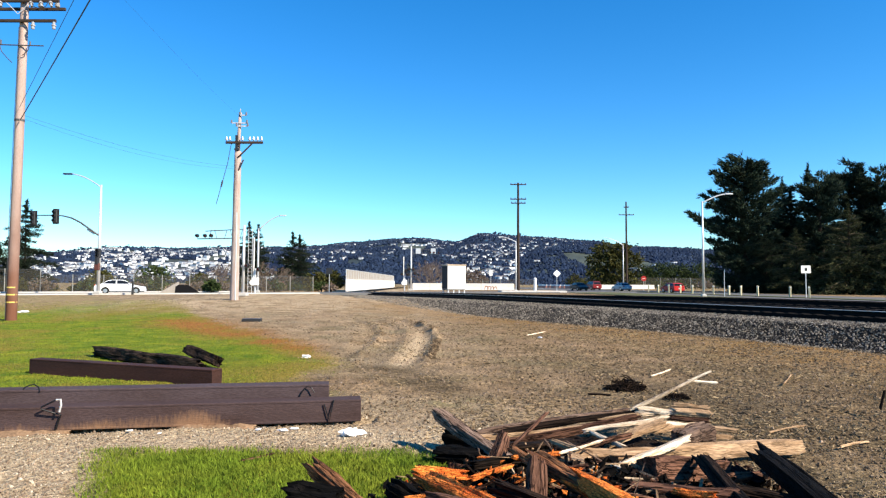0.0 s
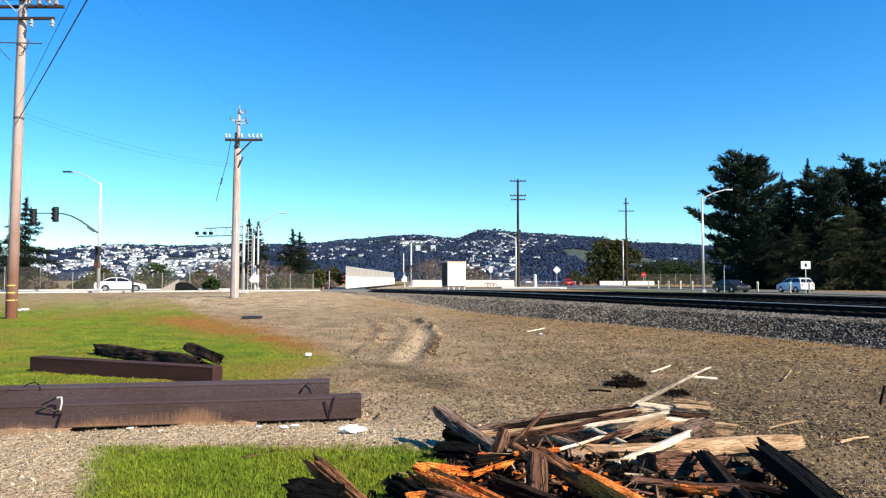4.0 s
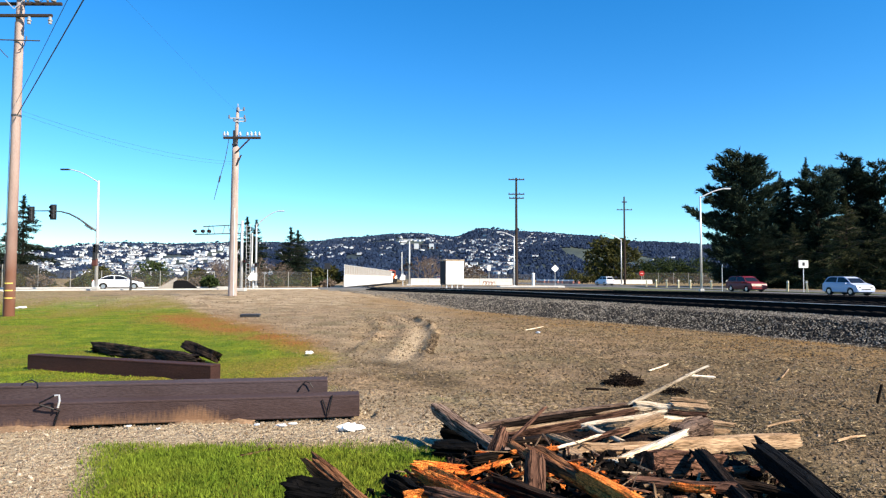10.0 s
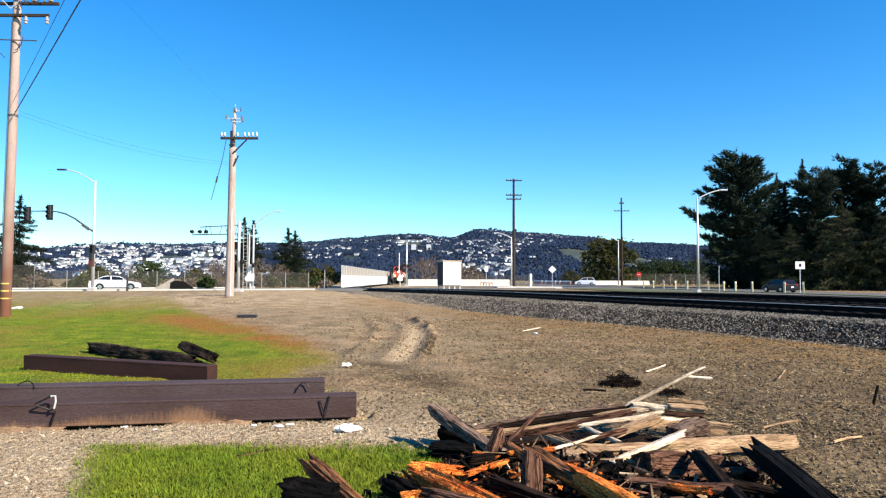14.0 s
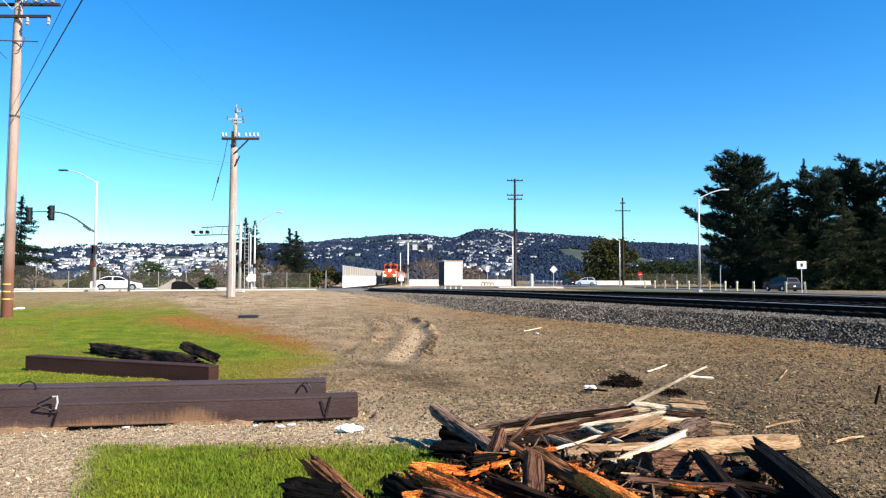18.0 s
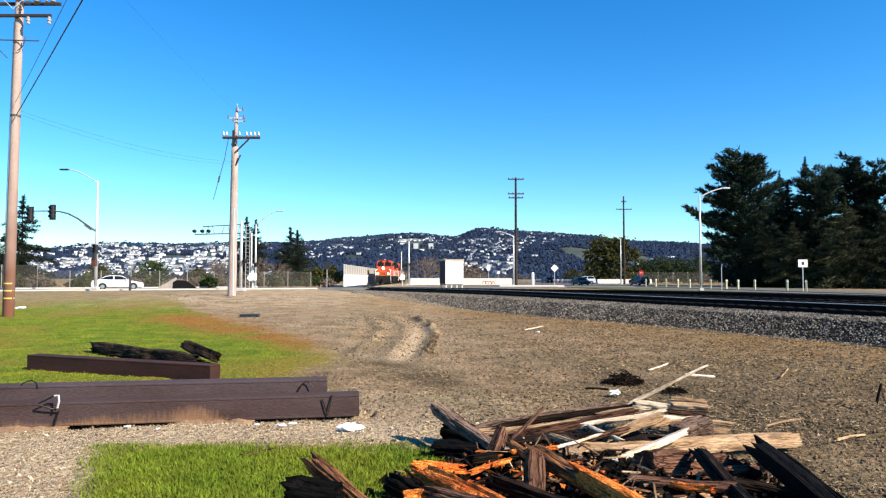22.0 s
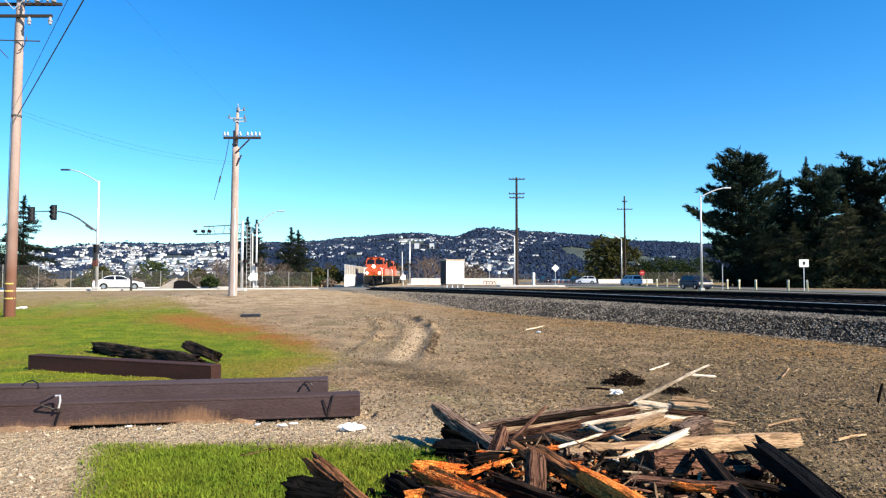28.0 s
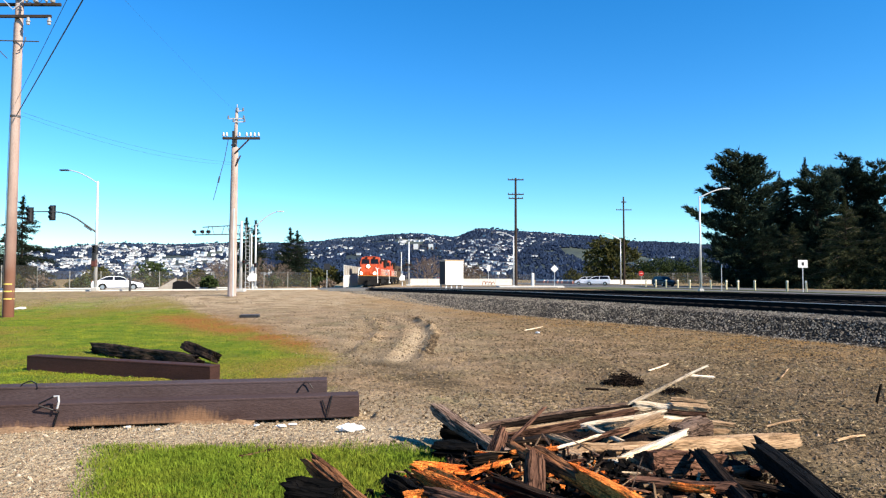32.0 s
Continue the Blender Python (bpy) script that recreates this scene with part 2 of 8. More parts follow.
def dry_amount(x, y):
    """Yellowed, dry grass in the green field, more of it far out."""
    n = 0.7 * noise.noise((x * 0.28, y * 0.22, 51)) + 0.4 * noise.noise((x * 1.3, y * 0.9, 52))
    return max(0.0, min(1.0, 0.22 + 2.0 * n + 0.7 * smooth(24, 42, y) + 0.8 * math.exp(-((field_edge(y) - x) / 1.1) ** 2)))


def mulch_amount(x, y):
    """Dark weedy litter mixed into the dirt towards the railway."""
    n = 0.8 * noise.noise((x * 0.7, y * 0.5, 61)) + 0.5 * noise.noise((x * 2.1, y * 1.6, 62))
    a = smooth(0.6, 3.4, x + 0.6 * n - 0.05 * (y - 8)) * (1 - smooth(9, 17, y + 2 * n)) * (0.75 + 0.8 * n)
    b = math.exp(-((y - 10.2 + 2.3 * x) / 1.7) ** 2) * smooth(-3.6, -2.4, x) * (1 - smooth(0.2, 1.6, x)) * (0.65 + 1.3 * n)
    return max(0.0, min(1.0, max(a, b)))


def pale_amount(x, y):
    """Pale gravel beside the beams and the bare wheel path."""
    n = noise.noise((x * 1.1, y * 1.1, 24))
    a = smooth(0, 0.6, -2.4 - x + 0.5 * n) * smooth(-0.3, 0.5, 7.2 - y + 0.3 * n)
    b = math.exp(-((y - 7.1 - 0.2 * n) / 0.5) ** 2) * smooth(1.2, -0.5, x)
    c = math.exp(-((x - rut_x(y) + 0.46) / 0.22) ** 2) * smooth(12.5, 14, y) * (1 - smooth(19, 25, y))
    d = smooth(-3, -8, x) * smooth(30, 40, y) * 0.55 * smooth(-24, -18, x) * (0.8 + 1.4 * n)
    e = 0.34 * smooth(2.5, -1.0, x) * smooth(10.5, 14, y) * (0.8 + 1.2 * n)
    g = 0.75 * smooth(2.2, 0.2, x) * smooth(6.0, 6.8, y) * (1 - smooth(8.6, 10.2, y)) * (0.75 + 0.7 * n)
    return max(0.0, min(1.0, a + 0.6 * b + 0.9 * c + d + e + g))


def warm_amount(x, y):
    """Rusty-brown dirt along the foot of the ballast."""
    if not -30 < y < 120:
        return 0.0
    s = beside_track(x, y)
    n = noise.noise((x * 0.5, y * 0.5, 34))
    return max(0.0, min(1.0, math.exp(-((s - toe_off(y) + 3.6) / 4.2) ** 2) * (0.85 + 0.7 * n)))


def ground_material():
    m = bpy.data.materials.new("earth")
    m.use_nodes = True
    n, l = m.node_tree.nodes, m.node_tree.links
    b = n["Principled BSDF"]
    b.inputs["Roughness"].default_value = 0.95
    b.inputs["Specular IOR Level"].default_value = 0.08
    tc = n.new("ShaderNodeTexCoord")

    def noise_tex(scale, detail=6.0, rough=0.6):
        t = n.new("ShaderNodeTexNoise")
        t.inputs["Scale"].default_value, t.inputs["Detail"].default_value, t.inputs["Roughness"].default_value = scale, detail, rough
        l.new(tc.outputs["Object"], t.inputs["Vector"])
        return t

    def ramp(src, a, b2, p0=0.35, p1=0.65):
        r = n.new("ShaderNodeValToRGB")
        r.color_ramp.elements[0].position, r.color_ramp.elements[1].position = p0, p1
        r.color_ramp.elements[0].color, r.color_ramp.elements[1].color = (*a, 1), (*b2, 1)
        l.new(src, r.inputs[0])
        return r.outputs[0]

    def mix(f, a, c, mode='MIX'):
        x = n.new("ShaderNodeMixRGB")
        x.blend_type = mode
        if isinstance(f, float):
            x.inputs[0].default_value = f
        else:
            l.new(f, x.inputs[0])
        l.new(a, x.inputs[1])
        l.new(c, x.inputs[2])
        return x.outputs[0]

    def attr(name):
        a = n.new("ShaderNodeAttribute")
        a.attribute_name = name
        return a.outputs["Fac"]

    mid, fine, tiny = noise_tex(1.3), noise_tex(16), noise_tex(75, 3)
    dirt = ramp(mid.outputs[0], (0.125, 0.084, 0.046), (0.29, 0.20, 0.116))
    broad = noise_tex(0.42, 4)
    moss = ramp(fine.outputs[0], (0.070, 0.062, 0.034), (0.20, 0.165, 0.085), 0.3, 0.7)
    dirt = mix(ramp(broad.outputs[0], (0, 0, 0), (0.75, 0.75, 0.75), 0.47, 0.66), dirt, moss)
    dirt = mix(0.9, dirt, ramp(fine.outputs[0], (0.25, 0.25, 0.25), (0.85, 0.85, 0.85), 0.3, 0.7), 'OVERLAY')
    pale = ramp(fine.outputs[0], (0.22, 0.155, 0.092), (0.56, 0.44, 0.285), 0.3, 0.7)
    warm = ramp(fine.outputs[0], (0.12, 0.066, 0.021), (0.31, 0.178, 0.062), 0.3, 0.7)
    rust = ramp(fine.outputs[0], (0.15, 0.058, 0.018), (0.36, 0.155, 0.045), 0.3, 0.7)
    green = ramp(mid.outputs[0], (0.066, 0.118, 0.009), (0.20, 0.215, 0.016), 0.38, 0.66)
    green = mix(0.7, green, ramp(fine.outputs[0], (0.25, 0.25, 0.25), (0.8, 0.8, 0.8), 0.3, 0.7), 'OVERLAY')
    mulch = ramp(fine.outputs[0], (0.028, 0.020, 0.011), (0.175, 0.126, 0.070), 0.3, 0.70)
    olive = ramp(fine.outputs[0], (0.100, 0.086, 0.012), (0.29, 0.215, 0.04), 0.3, 0.7)
    green = mix(attr("dry"), green, olive)
    col = mix(attr("mulch"), dirt, mulch)
    col = mix(attr("warm"), col, warm)
    col = mix(attr("pale"), col, pale)
    col = mix(attr("grass"), col, green)
    col = mix(attr("rust"), col, rust)
    vor = n.new("ShaderNodeTexVoronoi")
    vor.inputs["Scale"].default_value = 26
    l.new(tc.outputs["Object"], vor.inputs["Vector"])
    peb = ramp(vor.outputs["Distance"], (1, 1, 1), (0, 0, 0), 0.10, 0.2)
    vcol = ramp(vor.outputs["Color"], (0.06, 0.042, 0.028), (0.38, 0.31, 0.23), 0.2, 0.9)
    fade = n.new("ShaderNodeMath")
    fade.operation = 'MULTIPLY'
    l.new(peb, fade.inputs[0])
    inv = n.new("ShaderNodeMath")
    inv.operation = 'SUBTRACT'
    inv.inputs[0].default_value = 0.85
    l.new(attr("grass"), inv.inputs[1])
    inv.use_clamp = True
    l.new(inv.outputs[0], fade.inputs[1])
    col = mix(fade.outputs[0], col, vcol)
    col = mix(0.7, col, ramp(tiny.outputs[0], (0.2, 0.2, 0.2), (0.9, 0.9, 0.9), 0.3, 0.7), 'OVERLAY')
    l.new(col, b.inputs["Base Color"])
    bp = n.new("ShaderNodeBump")
    bp.inputs["Strength"].default_value, bp.inputs["Distance"].default_value = 1.0, 0.08
    hsum = n.new("ShaderNodeMath")
    hsum.operation = 'ADD'
    l.new(fine.outputs[0], hsum.inputs[0])
    l.new(fade.outputs[0], hsum.inputs[1])
    l.new(hsum.outputs[0], bp.inputs["Height"])
    l.new(bp.outputs[0], b.inputs["Normal"])
    return m


def build_ground():
    ys = [-4000, -1500, -500, -200, -100, -60, -40, -25, -15, -8, -4, -1, 1]
    y = 2.0
    while y < 4500:
        ys.append(y)
        y += 0.045 * (1 + max(0.0, y - 4) * (0.16 if y < 12 or y > 29 else 0.085)) if y < 60 else 0.06 * y
    us, u = [], -1.0
    while u < 1.0:
        us.append(u)
        u += 0.0062 - 0.0040 * math.exp(-((u + 0.065) / 0.075) ** 4)
    us.append(1.0)
    verts, g, r, p, w, dr, mu = [], [], [], [], [], [], []
    for y in ys:
        wide = 5.0 + 0.95 * max(y, 0) if y > -5 else 60 + abs(y)
        for u in us:
            x = u * wide * (1 + (2.5 * max(0.0, abs(u) - 0.86) / 0.14) * 8)
            verts.append((x, y, ground_z(x, y) if y < 400 else 0.0))
            near = 0 < y < 130
            g.append(grass_amount(x, y) if near else 0.12)
            r.append(rust_amount(x, y) if near else 0.0)
            p.append(pale_amount(x, y) if near else 0.0)
            w.append(warm_amount(x, y))
            dr.append(dry_amount(x, y) if near else 0.6)
            mu.append(mulch_amount(x, y) if near else 0.0)
    n = len(us)
    faces = [(j * n + i, j * n + i + 1, (j + 1) * n + i + 1, (j + 1) * n + i) for j in range(len(ys) - 1) for i in range(n - 1)]
    me = bpy.data.meshes.new("ground")
    me.from_pydata(verts, [], faces)
    for name, data in (("grass", g), ("rust", r), ("pale", p), ("warm", w), ("dry", dr), ("mulch", mu)):
        me.attributes.new(name, 'FLOAT', 'POINT').data.foreach_set("value", data)
    me.polygons.foreach_set("use_smooth", [True] * len(me.polygons))
    me.materials.append(ground_material())
    tagged(new("ground", me), "bare brown dirt and gravel lot with patches of green grass", "ground", "", "structure")


build_ground()

# ---- railway: ballast bed, sleepers, four rails ----
ballast_mat = material("ballast", (0.034, 0.028, 0.022), 0.95, other=(0.009, 0.008, 0.007), scale=6, amount=0.6, fine=45, bump=1.0)
rail_mat = material("rail_steel", (0.006, 0.005, 0.0045), 0.9, 0.0, other=(0.003, 0.003, 0.003), scale=3, fine=40)
head_mat = material("rail_head", (0.62, 0.58, 0.53), 0.6, 0.3, amount=0.1, bump=0.05)
tie_mat = material("sleeper_wood", (0.009, 0.007, 0.006), 0.95, other=(0.004, 0.0035, 0.003), scale=4, fine=60, random_tone=0.3)


def track_point(y, off, z):
    s = track_slope(y)
    k = 1 / math.sqrt(1 + s * s)
    return Vector((track_x(y) + off * k, y - off * k * s, z))


TRACK_YS = [-60 + 2.0 * i for i in range(175)]


def second_off(y):
    """Distance of the second track, which joins the first one before the crossing."""
    return 4.4 * (1 - smooth(58, 100, y))


def second_lift(y):
    """The second track lies a little higher where it swings away."""
    return 0.17 * (1 - smooth(32, 54, y))


def sweep(profile, ys, second=False):
    """Draw a cross-section of (offset, height under the rail's top) along the track."""
    sh = Shape()
    n = len(profile)
    vs = [track_point(y, o + (second_off(y) if second else 0), rail_z(y) + z + (second_lift(y) if second else 0)) for y in ys for o, z in profile]
    fs = [(j * n + i, j * n + (i + 1) % n, (j + 1) * n + (i + 1) % n, (j + 1) * n + i) for j in range(len(ys) - 1) for i in range(n)]
    fs += [tuple(range(n)), tuple(reversed(range((len(ys) - 1) * n, len(ys) * n)))]
    return sh.add(vs, fs)


def bed_section(y):
    """Cross-section of the ballast bank at y, as (offset, height under the rail's top)."""
    o2, l2, toe = second_off(y), second_lift(y), toe_off(y)
    return [(toe, -1.06), (toe * 0.3 - 1.62, -0.44), (-1.75, -0.38), (-1.36, -0.36), (-1.33, -0.21), (1.33, -0.21), (1.36, -0.36),
            (1.9 + o2 * 0.3, -0.36 + l2 * 0.4), (o2 - 1.36 if o2 > 3.4 else 2.0 + o2 * 0.3, -0.37 + l2), (o2 - 1.33 if o2 > 3.4 else 2.01 + o2 * 0.3, (-0.21 if o2 > 3.4 else -0.38) + l2),
            (o2 + 1.33 if o2 > 3.4 else 2.02 + o2 * 0.4, (-0.21 if o2 > 3.4 else -0.38) + l2), (o2 + 1.36, -0.36 + l2), (o2 + 2.1, -0.37 + l2), (o2 + 3.4, -1.06)]


def build_bed():
    sh = Shape()
    rows = [[track_point(y, o, rail_z(y) + z) for o, z in bed_section(y)] for y in TRACK_YS]
    n = len(rows[0])
    sh.v = [p for r in rows for p in r]
    sh.f = [(j * n + i, j * n + i + 1, (j + 1) * n + i + 1, (j + 1) * n + i) for j in range(len(rows) - 1) for i in range(n - 1)]
    bed = single("ballast_bed", sh, ballast_mat, "grey crushed-stone ballast bank under two tracks", "ballast", "", "structure")
    # second slot, near black: shade between rails and sleepers painted on the crib faces
    bed.data.materials.append(material("crib_shade_ballast", (0.007, 0.006, 0.005), 0.95, other=(0.003, 0.003, 0.003), scale=5, amount=0.5, fine=40, bump=0.8))
    bed.data.polygons.foreach_set("material_index", [1 if i % (n - 1) in (3, 4, 5, 8, 9, 10) else 0 for i in range(len(sh.f))])


build_bed()
dull_head = material("dull_rail_head", (0.10, 0.085, 0.075), 0.8, 0.0, amount=0.3, bump=0.05)
for second in (False, True):
    ys_here = [y for y in TRACK_YS if not second or y < 92]
    for rail in (-0.755, 0.755):
        rails = thing("rail", label="rusty steel rail with a worn bright head", category="rail", group="railway rails")
        part("rail_web", sweep([(rail - 0.07, -0.185), (rail - 0.07, -0.165), (rail - 0.012, -0.14), (rail - 0.012, -0.05),
                                (rail - 0.037, -0.035), (rail - 0.037, -0.004), (rail + 0.037, -0.004),
                                (rail + 0.037, -0.035), (rail + 0.012, -0.05), (rail + 0.012, -0.14),
                                (rail + 0.07, -0.165), (rail + 0.07, -0.185)], ys_here, second), rail_mat, rails)
        nearest = rail < 0 and not second
        deep = 0.022 if nearest else 0.003
        part("rail_head", sweep([(rail - 0.039, -deep), (rail - 0.036, -0.003), (rail - 0.028, 0.0), (rail + 0.028, 0.0),
                                 (rail + 0.033, -0.003)], ys_here, second), head_mat if nearest else dull_head, rails, "worn bright rail head")


# ---- roads ----
asphalt = material("asphalt", (0.10, 0.10, 0.10), 0.9, other=(0.16, 0.155, 0.15), scale=0.6, amount=0.4, fine=30, bump=0.3)
concrete = material("concrete", (0.54, 0.52, 0.49), 0.9, other=(0.40, 0.38, 0.35), scale=0.8, amount=0.4, fine=20, bump=0.2)
verge_mat = material("verge_grass", (0.062, 0.080, 0.026), 0.95, other=(0.12, 0.115, 0.065), scale=1.2, amount=0.6, fine=25, bump=0.6)
TOWARD, AWAY, AWAY2 = 46.2, 53.2, 57.0


def lane_x(lane, d):
    return lane - 0.18 * d


def strip(points_l, points_r, lift):
    """A band between two edge lines that lies on the ground."""
    n = len(points_l)
    vs = [(x, y, z + lift) for x, y, z in points_l] + [(x, y, z + lift) for x, y, z in points_r]
    vs += [(x, y, z - 0.25) for x, y, z in points_l] + [(x, y, z - 0.25) for x, y, z in points_r]
    fs = [(i, n + i, n + i + 1, i + 1) for i in range(n - 1)]
    fs += [(i, i + 1, 2 * n + i + 1, 2 * n + i) for i in range(n - 1)]
    fs += [(n + i + 1, n + i, 3 * n + i, 3 * n + i + 1) for i in range(n - 1)]
    return Shape().add(vs, fs)


def road_band(a, b, d0, d1, lift, step=6.0):
    ds = [d0 + step * i for i in range(int((d1 - d0) / step) + 1)]
    return strip([(lane_x(a, d), d, road_z(d)) for d in ds], [(lane_x(b, d), d, road_z(d)) for d in ds], lift)


single("road", road_band(43.4, 60.8, -120, 420, 0.02), asphalt, "grey asphalt road behind the railway", "road", "", "structure")
single("verge", road_band(35.5, 43.3, -60, 112, 0.05), verge_mat, "strip of short weedy grass between railway and road", "verge", "", "structure")
single("median", road_band(48.6, 50.5, 50, 116, 0.08), verge_mat, "narrow grassy median with low posts", "median", "", "structure")
# cross street with its pale kerb; it runs over the tracks to the road
SX, SY, DX, DY = -28.6, 70.0, 0.864, 0.503


def street_point(s, o, z=0.3):
    return (SX + DX * s - DY * o, SY + DY * s + DX * o, z)


ss = [-60 + 4 * i for i in range(33)]
single("street", strip([street_point(s, 9.0) for s in ss], [street_point(s, 0.15) for s in ss], 0.03), asphalt,
       "grey asphalt street running over the level crossing", "street", "", "structure")
single("kerb", strip([street_point(s, 0.14) for s in ss[:20]], [street_point(s, -0.5) for s in ss[:20]], 0.11), concrete,
       "pale concrete kerb and gutter along the street", "kerb", "", "structure")
single("far_kerb", strip([street_point(s, 10.4) for s in ss[:18]], [street_point(s, 9.05) for s in ss[:18]], 0.17), concrete,
       "pale concrete pavement beyond the street", "kerb", "", "structure")


def build_ties():
    """Sleepers: those nearest to the camera singly, the rest as one."""
    base = Shape().box((0, 0, 0), (2.6, 0.23, 0.17), None, 0.015).mesh("sleeper", tie_mat)
    near = thing("track_bed", label="row of dark creosoted timber sleepers under the rails", category="sleepers", kind="structure")
    rest = Shape()
    y, count = -20.0, 0
    while y < 200:
        s = track_slope(y)
        turn = -math.degrees(math.atan(s))
        for second in (0, 1):
            if second and y > 92:
                continue
            p = track_point(y, second_off(y) * second, rail_z(y) + second_lift(y) * second - 0.185 - 0.085)
            m = pose(p.x, p.y, p.z, 0, 0, turn + random.uniform(-1, 1))
            if 14 < y < 72 and not second:
                ob = new("sleeper", base)
                ob.parent = near
                ob.matrix_basis = m
            else:
                rest.box(p, (2.6, 0.23, 0.17), m.to_3x3())
        y += 0.53
    tagged(part("sleepers_beyond", rest, tie_mat, near), kind="stuff")


build_ties()

# ---- poles and signals ----
wood_pole = material("pole_wood", (0.50, 0.41, 0.37), 0.9, other=(0.29, 0.21, 0.18), scale=1.5, amount=0.5, fine=20, bump=0.4, stretch=(6, 6, 0.6))
wood_dark = material("arm_wood", (0.055, 0.04, 0.032), 0.9, scale=3, fine=30)
galv = material("galvanised_steel", (0.62, 0.63, 0.64), 0.45, 0.35, other=(0.5, 0.5, 0.5), scale=2, amount=0.2, bump=0.05)
dark_steel = material("dark_steel", (0.10, 0.10, 0.105), 0.6, 0.4, amount=0.3, bump=0.05)
white_paint = material("white_paint", (0.8, 0.79, 0.76), 0.55, other=(0.68, 0.66, 0.61), scale=2, amount=0.3, bump=0.05)
black_paint = material("black_paint", (0.018, 0.018, 0.02), 0.5, amount=0.2, bump=0.05)
porcelain = material("porcelain", (0.13, 0.135, 0.15), 0.3, amount=0.1, bump=0)
pale_glaze = material("pale_porcelain", (0.34, 0.34, 0.35), 0.3, amount=0.15, bump=0)
cable_mat = material("cable", (0.03, 0.03, 0.035), 0.6, amount=0.1, bump=0)
yellow_paint = material("yellow_paint", (0.75, 0.55, 0.12), 0.6, amount=0.3)
red_paint = material("red_paint", (0.42, 0.02, 0.015), 0.5, amount=0.2, bump=0.05)
lamp_red = material("red_lens", (0.25, 0.01, 0.01), 0.2, amount=0.1, bump=0)


def arm(parent, z, x0, x1, y=0.18, size=(0.10, 0.13), insulators=(), braces=True, big=1.0, glaze=None):
    ob = part("crossarm", Shape().box(((x0 + x1) / 2, -y, z), (x1 - x0, size[0], size[1]), None, 0.01), wood_dark, parent)
    for x in insulators:
        part("insulator", Shape().tube((x, -y, z + 0.06), (x, -y, z + 0.12), 0.015, n=6).tube((x, -y, z + 0.10), (x, -y, z + 0.10 + 0.05 * big), 0.06 * big, 0.075 * big, 9)
             .tube((x, -y, z + 0.10 + 0.05 * big), (x, -y, z + 0.10 + 0.10 * big), 0.045 * big, 0.06 * big, 9)
             .tube((x, -y, z + 0.10 + 0.10 * big), (x, -y, z + 0.10 + 0.17 * big), 0.05 * big, 0.03 * big, 9), glaze or porcelain, ob)
    if braces:
        for s in (-0.55, 0.55):
            part("brace", Shape().box((s / 2, -y - 0.02, z - 0.28), (0.03, 0.012, math.hypot(s, 0.55)),
                                      Matrix.Rotation(math.atan2(s, 0.55), 3, 'Y')), galv, ob)
    return ob


def shaft(parent, h, r0, r1, mat, name="pole_shaft", bend=0.0):
    sh = Shape()
    n, k = 14, 16
    for i in range(k + 1):
        t = i / k
        r = r0 + (r1 - r0) * t
        sh.v += [(bend * t + r * math.cos(2 * math.pi * j / n) * (1 + 0.02 * math.sin(5 * j + i)), r * math.sin(2 * math.pi * j / n), h * t) for j in range(n)]
    sh.f = [(i * n + j, i * n + (j + 1) % n, (i + 1) * n + (j + 1) % n, (i + 1) * n + j) for i in range(k) for j in range(n)] + [tuple(range(k * n, k * n + n))]
    return part(name, sh, mat, parent, smooth=True)


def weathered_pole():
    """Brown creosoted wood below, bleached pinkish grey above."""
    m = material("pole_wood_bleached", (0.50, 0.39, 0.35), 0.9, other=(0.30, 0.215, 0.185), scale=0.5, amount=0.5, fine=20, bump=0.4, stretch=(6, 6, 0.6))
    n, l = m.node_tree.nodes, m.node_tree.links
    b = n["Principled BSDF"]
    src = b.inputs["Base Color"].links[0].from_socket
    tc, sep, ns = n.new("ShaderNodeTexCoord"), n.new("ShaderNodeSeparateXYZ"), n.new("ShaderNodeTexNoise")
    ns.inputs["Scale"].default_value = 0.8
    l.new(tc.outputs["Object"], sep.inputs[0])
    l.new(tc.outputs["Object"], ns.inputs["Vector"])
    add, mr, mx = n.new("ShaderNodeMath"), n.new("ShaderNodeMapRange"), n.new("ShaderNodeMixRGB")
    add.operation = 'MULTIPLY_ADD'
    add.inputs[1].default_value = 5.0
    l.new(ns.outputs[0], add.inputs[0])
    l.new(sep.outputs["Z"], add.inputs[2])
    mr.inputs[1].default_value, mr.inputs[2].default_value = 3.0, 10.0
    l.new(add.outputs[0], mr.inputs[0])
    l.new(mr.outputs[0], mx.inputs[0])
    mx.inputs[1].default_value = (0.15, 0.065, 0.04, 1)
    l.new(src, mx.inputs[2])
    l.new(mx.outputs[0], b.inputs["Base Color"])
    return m


